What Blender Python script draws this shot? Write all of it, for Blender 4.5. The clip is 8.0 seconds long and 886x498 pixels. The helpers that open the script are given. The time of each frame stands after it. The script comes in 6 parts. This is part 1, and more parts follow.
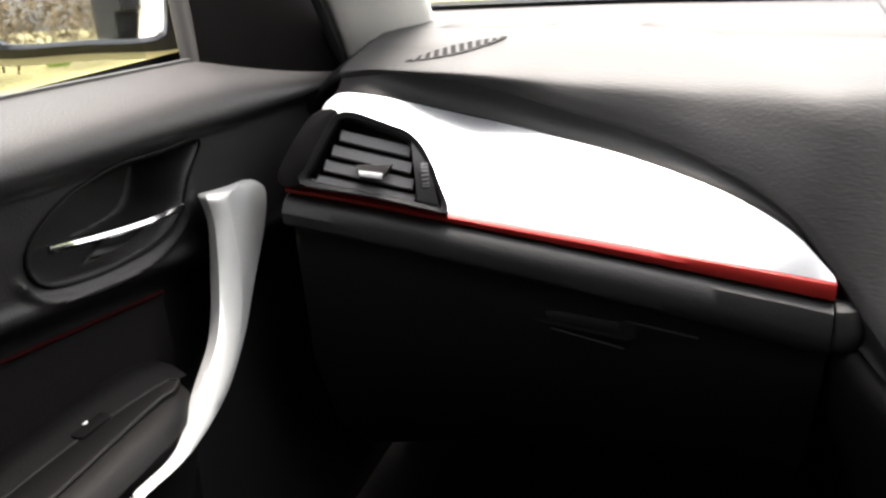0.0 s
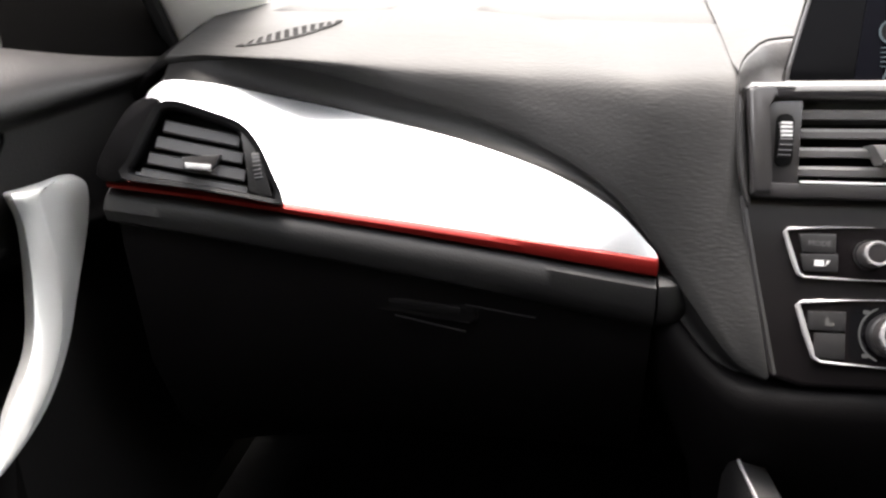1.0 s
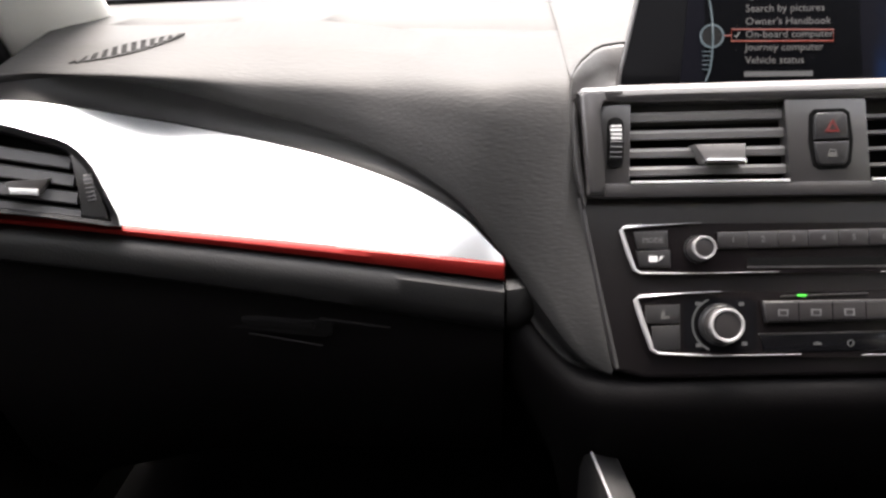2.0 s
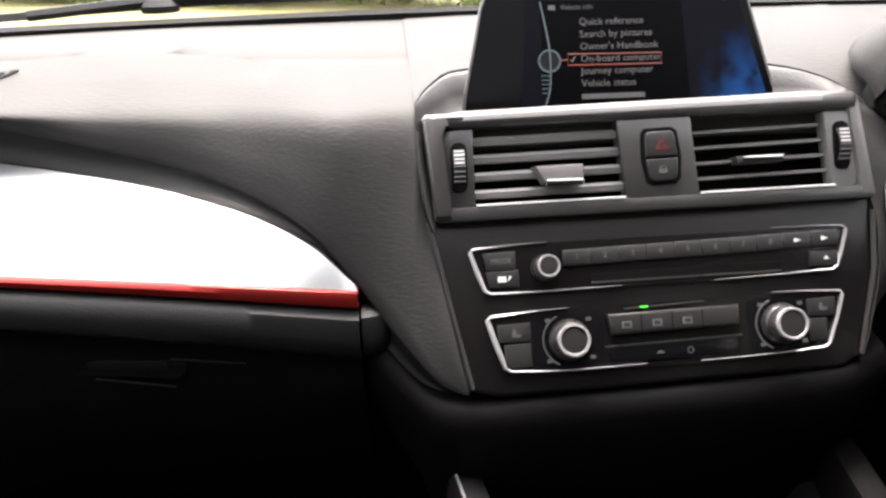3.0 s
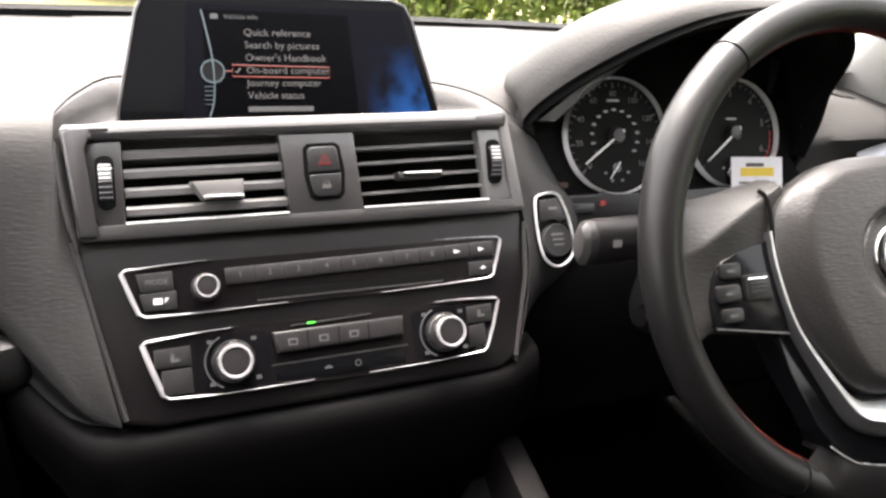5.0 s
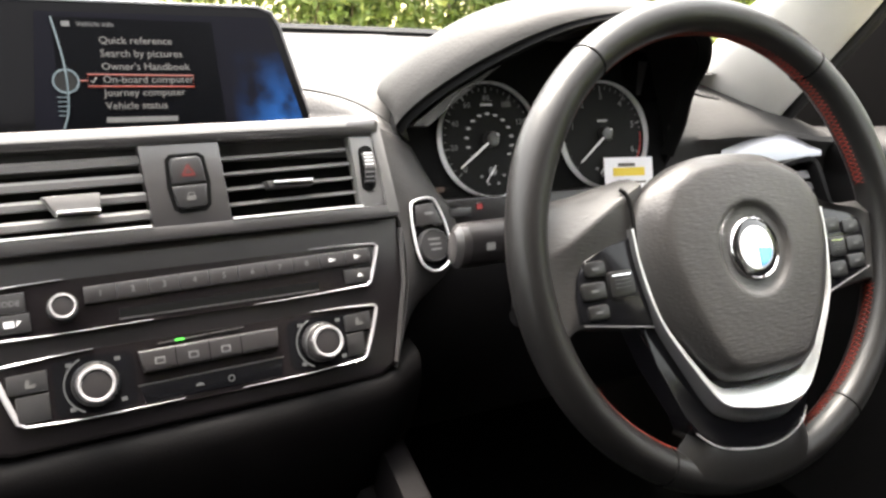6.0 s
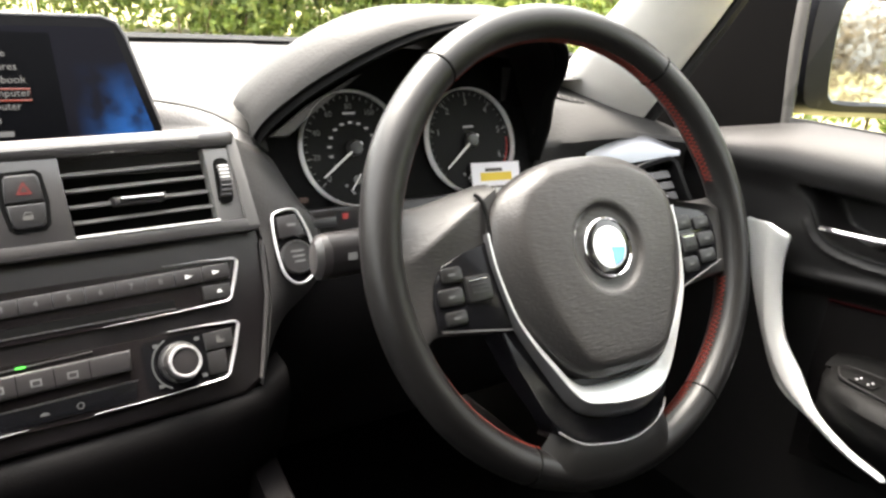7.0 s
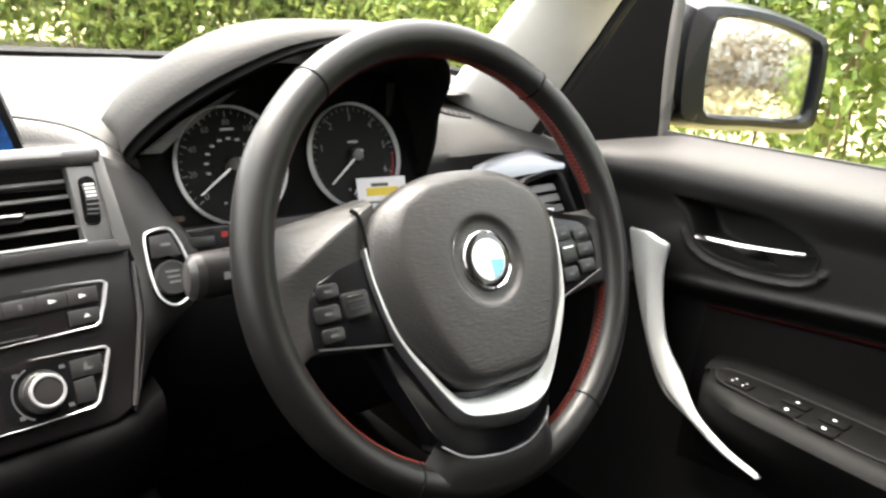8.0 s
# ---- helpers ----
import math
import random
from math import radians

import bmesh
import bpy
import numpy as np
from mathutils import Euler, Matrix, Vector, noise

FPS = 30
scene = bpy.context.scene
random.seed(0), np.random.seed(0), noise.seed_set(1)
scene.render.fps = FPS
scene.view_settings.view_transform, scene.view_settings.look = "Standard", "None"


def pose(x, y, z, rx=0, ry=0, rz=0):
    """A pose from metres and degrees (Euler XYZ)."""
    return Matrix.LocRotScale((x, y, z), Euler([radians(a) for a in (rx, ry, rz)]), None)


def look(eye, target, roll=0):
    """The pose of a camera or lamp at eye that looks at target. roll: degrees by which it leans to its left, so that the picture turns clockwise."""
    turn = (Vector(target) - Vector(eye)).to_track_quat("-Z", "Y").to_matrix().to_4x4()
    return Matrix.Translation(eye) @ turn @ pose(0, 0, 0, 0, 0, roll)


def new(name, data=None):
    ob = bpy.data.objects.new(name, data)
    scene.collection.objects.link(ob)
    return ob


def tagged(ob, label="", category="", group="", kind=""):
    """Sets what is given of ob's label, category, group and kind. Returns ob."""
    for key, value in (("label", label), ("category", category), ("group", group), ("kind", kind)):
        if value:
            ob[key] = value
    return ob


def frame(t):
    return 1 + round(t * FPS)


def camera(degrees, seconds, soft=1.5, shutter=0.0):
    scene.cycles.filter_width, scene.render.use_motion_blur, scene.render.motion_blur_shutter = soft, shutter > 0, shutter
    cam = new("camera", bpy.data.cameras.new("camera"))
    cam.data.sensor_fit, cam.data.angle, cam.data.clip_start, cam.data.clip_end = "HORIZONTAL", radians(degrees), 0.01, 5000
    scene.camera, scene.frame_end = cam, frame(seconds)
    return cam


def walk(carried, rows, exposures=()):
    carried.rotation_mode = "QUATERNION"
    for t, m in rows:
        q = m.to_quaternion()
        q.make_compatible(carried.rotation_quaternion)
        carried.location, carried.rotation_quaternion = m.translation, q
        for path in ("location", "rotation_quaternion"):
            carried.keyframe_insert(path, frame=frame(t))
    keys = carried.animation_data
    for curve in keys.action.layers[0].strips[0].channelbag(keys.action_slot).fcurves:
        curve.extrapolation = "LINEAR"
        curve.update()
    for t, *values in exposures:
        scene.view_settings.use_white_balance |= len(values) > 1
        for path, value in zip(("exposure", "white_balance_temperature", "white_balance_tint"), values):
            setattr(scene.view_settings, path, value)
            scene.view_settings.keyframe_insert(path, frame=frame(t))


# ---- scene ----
cam = camera(59.0, 8.0, soft=2.6)
ROWS = [  # seconds, metres, degrees
    (0.0, -0.3267, 0.0000, 1.0500, 67.60, 2.74, 19.56),
    (0.5, -0.3152, 0.0082, 1.0515, 66.58, 1.79, 14.93),
    (1.0, -0.2982, 0.0157, 1.0535, 65.77, 1.32, 10.50),
    (1.5, -0.2763, 0.0221, 1.0562, 65.39, 0.98, 6.71),
    (3.0, -0.2079, 0.0244, 1.0615, 67.29, 1.31, -4.09),
    (3.5, -0.1901, 0.0250, 1.0634, 67.51, -0.06, -8.32),
    (4.0, -0.1727, 0.0250, 1.0610, 67.73, -1.31, -12.90),
    (4.5, -0.1516, 0.0243, 1.0658, 67.71, -2.95, -17.02),
    (6.0, -0.1032, 0.0121, 1.0689, 68.96, -4.34, -27.39),
    (6.5, -0.0853, 0.0043, 1.0692, 69.34, -4.24, -30.59),
    (7.0, -0.0682, -0.0034, 1.0721, 69.99, -4.53, -34.45),
    (7.5, -0.0529, -0.0120, 1.0741, 70.84, -4.45, -37.85),
    (8.0, -0.0446, -0.0178, 1.0733, 71.65, -5.29, -40.84),
]
EXPOSURES = [(0.0, 3.2, 6950, 15), (3.5, 3.1, 7000, 18), (4.5, 3.42, 7050, 18), (6.0, 3.9, 7150, 13), (7.0, 3.85, 7150, 12), (8.0, 3.75, 7100, 11)]
walk(cam, [(t, pose(x, y, z, rx, ry, rz)) for t, x, y, z, rx, ry, rz in ROWS], EXPOSURES)

# ---- light ----
SKY = bpy.data.worlds.new("sky")
scene.world = SKY
SKY.use_nodes = True
_n, _l = SKY.node_tree.nodes, SKY.node_tree.links
_sky = _n.new("ShaderNodeTexSky")
_sky.sky_type = "NISHITA"
_sky.sun_disc = False
_sky.sun_elevation = radians(66)
_sky.sun_rotation = radians(-5)
_sky.air_density, _sky.dust_density, _sky.ozone_density = 1.0, 4.0, 1.0
_hsv = _n.new("ShaderNodeHueSaturation")
_hsv.inputs["Saturation"].default_value = 0.25
_l.new(_sky.outputs[0], _hsv.inputs["Color"])
_l.new(_hsv.outputs[0], _n["Background"].inputs["Color"])
_n["Background"].inputs["Strength"].default_value = 0.155
_sun = bpy.data.lights.new("sun", "SUN")
_sun.energy, _sun.angle, _sun.color = 1.3, radians(35), (1.0, 0.97, 0.93)
sun = new("sun", _sun)
sun.matrix_world = look((-0.4, 4.3, 9.8), (0, 0, 0))


# ---- materials ----
def material(name):
    m = bpy.data.materials.new(name)
    m.use_nodes = True
    nt = m.node_tree
    return m, nt, nt.nodes["Principled BSDF"]


def surface(name, colour, rough, metal=0.0, grain=0.0, scale=900.0, vary=0.15, coat=0.0, streak=None, spec=0.5):
    """A plain surface with fine relief (grain) and blotches at a larger size."""
    m, nt, p = material(name)
    tc = nt.nodes.new("ShaderNodeTexCoord")
    mp = nt.nodes.new("ShaderNodeMapping")
    nt.links.new(tc.outputs["Object"], mp.inputs["Vector"])
    if streak:
        mp.inputs["Scale"].default_value = streak
    big = nt.nodes.new("ShaderNodeTexNoise")
    big.inputs["Scale"].default_value = 22.0
    big.inputs["Detail"].default_value = 6.0
    nt.links.new(tc.outputs["Object"], big.inputs["Vector"])
    ramp = nt.nodes.new("ShaderNodeMapRange")
    ramp.inputs["From Min"].default_value, ramp.inputs["From Max"].default_value = 0.3, 0.7
    ramp.inputs["To Min"].default_value, ramp.inputs["To Max"].default_value = 1 - vary, 1 + vary
    nt.links.new(big.outputs["Fac"], ramp.inputs["Value"])
    mul = nt.nodes.new("ShaderNodeVectorMath")
    mul.operation = "SCALE"
    mul.inputs[0].default_value = colour
    nt.links.new(ramp.outputs[0], mul.inputs["Scale"])
    nt.links.new(mul.outputs[0], p.inputs["Base Color"])
    rr = nt.nodes.new("ShaderNodeMapRange")
    rr.inputs["To Min"].default_value, rr.inputs["To Max"].default_value = max(rough - 0.03, 0.01), min(rough + 0.03, 1)
    nt.links.new(big.outputs["Fac"], rr.inputs["Value"])
    nt.links.new(rr.outputs[0], p.inputs["Roughness"])
    p.inputs["Metallic"].default_value = metal
    p.inputs["Coat Weight"].default_value = coat
    p.inputs["Specular IOR Level"].default_value = spec
    if grain:
        fine = nt.nodes.new("ShaderNodeTexVoronoi")
        fine.feature = "SMOOTH_F1"
        fine.inputs["Scale"].default_value = scale
        soft = nt.nodes.new("ShaderNodeTexNoise")
        soft.inputs["Scale"].default_value = scale * 0.6
        soft.inputs["Detail"].default_value = 3.0
        add = nt.nodes.new("ShaderNodeMath")
        nt.links.new(mp.outputs[0], fine.inputs["Vector"])
        nt.links.new(mp.outputs[0], soft.inputs["Vector"])
        nt.links.new(fine.outputs["Distance"], add.inputs[0])
        nt.links.new(soft.outputs["Fac"], add.inputs[1])
        b = nt.nodes.new("ShaderNodeBump")
        b.inputs["Strength"].default_value = grain
        b.inputs["Distance"].default_value = 0.0006
        nt.links.new(add.outputs[0], b.inputs["Height"])
        nt.links.new(b.outputs[0], p.inputs["Normal"])
    return m


def glow(name, colour, strength, base=(0.01, 0.01, 0.01)):
    m, nt, p = material(name)
    p.inputs["Base Color"].default_value = (*base, 1)
    p.inputs["Emission Color"].default_value = (*colour, 1)
    p.inputs["Emission Strength"].default_value = strength
    p.inputs["Roughness"].default_value = 0.4
    return m


def clear_pane(name, gloss):
    m, nt, p = material(name)
    nt.nodes.remove(p)
    see, shine, mix = (nt.nodes.new("ShaderNode" + k) for k in ("BsdfTransparent", "BsdfGlossy", "MixShader"))
    see.inputs["Color"].default_value = (0.93, 0.96, 0.95, 1)
    shine.inputs["Roughness"].default_value = 0.02
    mix.inputs[0].default_value = gloss
    nt.links.new(see.outputs[0], mix.inputs[1])
    nt.links.new(shine.outputs[0], mix.inputs[2])
    nt.links.new(mix.outputs[0], nt.nodes["Material Output"].inputs["Surface"])
    return m


PAD = surface("soft_dash_skin", (0.037, 0.0362, 0.0353), 0.60, grain=0.36, scale=560, vary=0.06, streak=(0.25, 1, 1), spec=0.18)
PAD_DARK = surface("dark_dash_skin", (0.030, 0.0295, 0.0295), 0.44, grain=0.4, scale=700, vary=0.1)
LIP_SKIN = surface("dark_lip_skin", (0.0098, 0.0096, 0.0098), 0.50, grain=0.3, scale=700, vary=0.1, spec=0.4)
PLASTIC = surface("black_plastic", (0.0085, 0.0080, 0.0083), 0.55, grain=0.25, scale=900, vary=0.12, spec=0.13)
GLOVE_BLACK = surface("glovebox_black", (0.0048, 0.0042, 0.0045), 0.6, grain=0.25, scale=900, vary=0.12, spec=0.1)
PANEL_BLACK = surface("satin_panel_black", (0.0085, 0.0070, 0.0076), 0.22, vary=0.05, spec=0.4)
FASCIA = surface("satin_black_fascia", (0.0058, 0.0046, 0.0051), 0.34, grain=0.03, scale=1200, vary=0.05, spec=0.6)
GREY = surface("dark_grey_satin_plastic", (0.040, 0.0375, 0.0375), 0.30, grain=0.03, scale=1200, vary=0.05, spec=0.9)
SLAT = surface("vent_slat_plastic", (0.160, 0.154, 0.150), 0.36, vary=0.1)
SLAT_DARK = surface("side_vent_slat", (0.050, 0.049, 0.050), 0.42, vary=0.08)
VOID = surface("duct_black", (0.003, 0.003, 0.003), 0.8, vary=0.1, spec=0.1)
GLOSS = surface("gloss_black", (0.006, 0.006, 0.007), 0.14, vary=0.05, spec=0.25)
BEZEL = surface("screen_bezel_black", (0.004, 0.004, 0.0045), 0.2, vary=0.03, spec=0.03)
KEY = surface("key_black", (0.011, 0.0108, 0.011), 0.36, vary=0.05, spec=0.35)
BUTTON = surface("button_black", (0.026, 0.0255, 0.026), 0.28, vary=0.08)
SILVER = surface("brushed_satin_aluminium", (0.66, 0.68, 0.70), 0.33, metal=0.92, grain=0.05, scale=900, vary=0.03, streak=(0.06, 1, 1))
DOOR_SILVER = surface("satin_silver_paint", (0.52, 0.535, 0.53), 0.30, metal=0.35, vary=0.03)
RED = surface("red_metallic_strip", (0.20, 0.012, 0.010), 0.40, metal=0.40, vary=0.06, spec=0.3)
CHROME = surface("bright_chrome", (0.86, 0.86, 0.87), 0.12, metal=1.0, vary=0.02)
PEARL = surface("pearl_chrome", (0.56, 0.55, 0.56), 0.26, metal=0.5, vary=0.03)
WHITE_METAL = surface("satin_bright_metal", (0.88, 0.88, 0.88), 0.35, metal=0.6, vary=0.02)
LEATHER = surface("worn_black_leather", (0.0095, 0.0091, 0.0090), 0.36, grain=0.16, scale=1300, vary=0.10, spec=0.36)
COVER = surface("airbag_cover_skin", (0.029, 0.0276, 0.0268), 0.42, grain=0.32, scale=700, vary=0.08, streak=(0.25, 1, 1), spec=0.4)
THREAD = surface("red_thread", (0.17, 0.017, 0.009), 0.7, vary=0.25)
FAINT_THREAD = surface("dark_red_thread", (0.013, 0.0014, 0.0018), 0.9, vary=0.3, spec=0.02)
DOOR_SKIN = surface("door_soft_skin", (0.0082, 0.0079, 0.0079), 0.50, grain=0.25, scale=800, vary=0.1, spec=0.24)
SWITCH_BASE = surface("matt_switch_plate", (0.0036, 0.0035, 0.0035), 0.6, grain=0.15, scale=900, vary=0.08, spec=0.08)
CLOTH = surface("dark_door_cloth", (0.0026, 0.0021, 0.0021), 0.9, grain=0.6, scale=1500, vary=0.2, spec=0.12)
RUBBER = surface("black_rubber", (0.012, 0.012, 0.012), 0.6, vary=0.15)
PILLAR = surface("light_pillar_cloth", (0.62, 0.61, 0.575), 0.8, grain=0.3, scale=1400, vary=0.05)
CARPET = surface("black_carpet", (0.005, 0.005, 0.005), 0.95, grain=0.8, scale=700, vary=0.3, spec=0.1)
PAINT = surface("mirror_shell_paint", (0.005, 0.0055, 0.0075), 0.30, vary=0.06, coat=0.1, spec=0.3)
MIRROR = surface("mirror_glass", (0.86, 0.88, 0.88), 0.015, metal=1.0, vary=0.0)
WHITE = surface("white_print", (0.75, 0.75, 0.74), 0.5, vary=0.03)
DIAL_PRINT = glow("dial_print", (0.8, 0.8, 0.8), 0.002, (0.14, 0.14, 0.14))
SAIL = surface("matte_black_sail", (0.0010, 0.0009, 0.0009), 0.8, grain=0.3, scale=900, vary=0.1, spec=0.03)
# Darker door skin: the dimmer light low on the doors, put into colour.
ARM_SKIN = surface("shaded_armrest_skin", (0.0036, 0.0035, 0.0035), 0.58, grain=0.2, scale=800, vary=0.1, spec=0.10)
DIAL = surface("dial_face", (0.005, 0.005, 0.005), 0.6, vary=0.1, spec=0.15)
NEEDLE = glow("needle_paint", (0.9, 0.88, 0.86), 0.012, (0.6, 0.6, 0.6))
TELL_RED = glow("red_telltale", (1.0, 0.05, 0.05), 0.022)
TELL_AMBER = glow("amber_telltale", (1.0, 0.35, 0.05), 0.002)
LED_GREEN = glow("green_led", (0.08, 1.0, 0.1), 0.18)
HAZARD = glow("hazard_red", (0.8, 0.05, 0.04), 0.03)
SCREEN_TEXT = glow("screen_text", (0.62, 0.62, 0.60), 0.024)
SCREEN_DIM = glow("screen_text_dim", (0.45, 0.47, 0.48), 0.024)
SCREEN_RED = glow("screen_red_frame", (0.85, 0.13, 0.08), 0.035)
SCREEN_BLUE = glow("screen_blue_arc", (0.25, 0.42, 0.50), 0.03)
PANE = clear_pane("window_glass", 0.02)
TINT = clear_pane("tinted_side_glass", 0.02)
TINT.node_tree.nodes["Transparent BSDF"].inputs["Color"].default_value = (0.74, 0.78, 0.76, 1)
CARD = surface("white_card", (0.82, 0.81, 0.84), 0.6, vary=0.03)
CARD_YELLOW = surface("card_yellow_print", (0.75, 0.55, 0.06), 0.6, vary=0.05)
CARD_DARK = surface("card_dark_print", (0.08, 0.07, 0.06), 0.6, vary=0.05)
BLUE_ENAMEL = surface("blue_enamel", (0.03, 0.22, 0.62), 0.15, vary=0.05, coat=0.8)
BADGE_BLACK = surface("badge_gloss_black", (0.008, 0.008, 0.009), 0.10, vary=0.03, coat=0.6)
BAND_GREY = surface("satin_grey_metal", (0.20, 0.20, 0.205), 0.34, metal=0.7, vary=0.03)
# Dash skin with shade mixed into its colour, for hollow and hood side.
SHADED_SKIN = surface("shaded_black_skin", (0.0120, 0.0116, 0.0115), 0.50, grain=0.25, scale=700, vary=0.1, spec=0.3)
VENT_BLACK = surface("vent_frame_black", (0.0085, 0.0083, 0.0088), 0.46, grain=0.1, scale=900, vary=0.08, spec=0.22)
# Grey for the highlight along the black mirror triangle's rounded edge.
LIT_EDGE = surface("lit_sail_edge", (0.034, 0.032, 0.029), 0.5, vary=0.08, spec=0.3)
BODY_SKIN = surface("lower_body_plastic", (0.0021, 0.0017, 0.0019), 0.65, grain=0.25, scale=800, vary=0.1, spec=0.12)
ARCH_SKIN = surface("grained_arch_skin", (0.042, 0.0405, 0.040), 0.46, grain=0.32, scale=600, vary=0.06, spec=0.4)
KEYBAR = surface("satin_key_grey", (0.024, 0.0222, 0.0228), 0.32, vary=0.06, spec=0.5)
# Lit copy of the vent frame's grey: brightness of lit faces in the colour.
LIT_GREY = surface("satin_grey_lit", (0.150, 0.146, 0.142), 0.34, grain=0.03, scale=1200, vary=0.05, spec=0.7)
DIAL_RING = surface("bright_dial_ring", (0.86, 0.86, 0.87), 0.36, metal=0.18, vary=0.03)
DARK_SILVER = surface("satin_dark_silver", (0.24, 0.25, 0.27), 0.34, metal=0.9, grain=0.05, scale=900, vary=0.03)
WHITE_ENAMEL = surface("white_enamel", (0.80, 0.81, 0.82), 0.15, vary=0.03, coat=0.8)


# ---- building helpers ----
WORLD = {}


def thing(name, at, label, category, group="", kind=""):
    """An empty at the thing's base, which carries its parts."""
    ob = new(name)
    ob.empty_display_size = 0.05
    ob.location = at
    WORLD[ob.name] = Matrix.Translation(at)
    return tagged(ob, label, category, group, kind)


def part(name, bm, mat, parent=None, label="", smooth=True, kind="", angle=40.0):
    """Links a bmesh, built in world coordinates, as one mesh object under a thing or a part."""
    me = bpy.data.meshes.new(name)
    bmesh.ops.recalc_face_normals(bm, faces=bm.faces)
    if parent is not None:
        bm.transform(WORLD[parent.name].inverted())
    bm.to_mesh(me)
    bm.free()
    if smooth:
        me.shade_smooth()
        me.set_sharp_from_angle(angle=radians(angle))
    me.materials.append(mat)
    ob = new(name, me)
    if parent is not None:
        ob.parent = parent
        WORLD[ob.name] = WORLD[parent.name]
    else:
        WORLD[ob.name] = Matrix.Identity(4)
    if label or kind:
        tagged(ob, label, kind=kind)
    return ob


def axes(origin, a, v):
    """A frame from an origin, a first axis and a rough second one; the third is their cross product."""
    a = Vector(a).normalized()
    v = Vector(v)
    v = (v - a * v.dot(a)).normalized()
    n = a.cross(v)
    m = Matrix((a, v, n)).transposed().to_4x4()
    m.translation = origin
    return m


def spline(points, count, closed=False):
    """A smooth curve (Catmull-Rom, even in chord length) through a few points."""
    pts = [Vector(p) for p in points]
    if closed:
        pts = [pts[-1]] + pts + [pts[0], pts[1]]
    else:
        pts = [pts[0] * 2 - pts[1]] + pts + [pts[-1] * 2 - pts[-2]]
    fine = []
    segs = len(pts) - 3
    for i in range(segs):
        p0, p1, p2, p3 = pts[i:i + 4]
        for k in range(12):
            t = k / 12
            fine.append(0.5 * ((2 * p1) + (p2 - p0) * t + (2 * p0 - 5 * p1 + 4 * p2 - p3) * t * t + (3 * p1 - p0 - 3 * p2 + p3) * t ** 3))
    fine.append(pts[-2].copy())
    d = [0.0]
    for a, b in zip(fine, fine[1:]):
        d.append(d[-1] + (b - a).length)
    out = []
    j = 0
    total = count if closed else count - 1
    for i in range(count):
        want = d[-1] * i / total
        while j < len(d) - 2 and d[j + 1] < want:
            j += 1
        span = d[j + 1] - d[j]
        out.append(fine[j].lerp(fine[j + 1], (want - d[j]) / span if span > 1e-9 else 0))
    return out


def loft(rows, closed_v=False, bm=None):
    """A sheet of quads over rows of equal length."""
    bm = bm or bmesh.new()
    grid = [[bm.verts.new(p) for p in row] for row in rows]
    n = len(rows[0])
    for a, b in zip(grid, grid[1:]):
        for k in range(n if closed_v else n - 1):
            bm.faces.new((a[k], a[(k + 1) % n], b[(k + 1) % n], b[k]))
    return bm


def thicken(bm, depth):
    """Gives a sheet a thickness, away from its normals."""
    bmesh.ops.recalc_face_normals(bm, faces=bm.faces)
    bmesh.ops.solidify(bm, geom=bm.faces[:], thickness=depth)
    return bm


def plate(outline, low, high, m, bevel=0.0, segments=2, taper=0.0, bm=None):
    """A flat outline, in a frame's first two axes, drawn out from low to high along the third; the top edge is rounded."""
    one = bmesh.new()
    c = Vector((sum(p[0] for p in outline) / len(outline), sum(p[1] for p in outline) / len(outline)))
    base = [one.verts.new((p[0], p[1], low)) for p in outline]
    top = [one.verts.new((c.x + (p[0] - c.x) * (1 - taper), c.y + (p[1] - c.y) * (1 - taper), high)) for p in outline]
    one.faces.new(base[::-1])
    lid = one.faces.new(top)
    n = len(outline)
    for k in range(n):
        one.faces.new((base[k], base[(k + 1) % n], top[(k + 1) % n], top[k]))
    if bevel:
        bmesh.ops.bevel(one, geom=list(lid.edges), offset=bevel, segments=segments, affect="EDGES", profile=0.5)
    one.transform(m)
    if bm is None:
        return one
    tmp = bpy.data.meshes.new("tmp")
    one.to_mesh(tmp)
    one.free()
    bm.from_mesh(tmp)
    bpy.data.meshes.remove(tmp)
    return bm


def block(x0, x1, y0, y1, low, high, m, bevel=0.0, segments=2, taper=0.0, bm=None):
    return plate([(x0, y0), (x1, y0), (x1, y1), (x0, y1)], low, high, m, bevel, segments, taper, bm)


def rounded(x0, x1, y0, y1, r, steps=5):
    """The outline of a rectangle with round corners."""
    out = []
    for cx, cy, a in ((x1 - r, y1 - r, 0), (x0 + r, y1 - r, 90), (x0 + r, y0 + r, 180), (x1 - r, y0 + r, 270)):
        for k in range(steps + 1):
            t = radians(a + 90 * k / steps)
            out.append((cx + r * math.cos(t), cy + r * math.sin(t)))
    return out


def smooth_outline(points, count):
    return [(p.x, p.y) for p in spline([(a, b, 0) for a, b in points], count, closed=True)]


def lathe(profile, m, steps=40, bm=None):
    """Turns (radius, height) pairs round a frame's third axis."""
    rows = [[m @ Vector((r * math.cos(2 * math.pi * k / steps), r * math.sin(2 * math.pi * k / steps), h)) for k in range(steps)] for r, h in profile]
    return loft(rows, closed_v=True, bm=bm)


def capped(profile, m, steps=40):
    bm = lathe(profile, m, steps)
    bmesh.ops.holes_fill(bm, edges=[e for e in bm.edges if e.is_boundary], sides=0)
    return bm


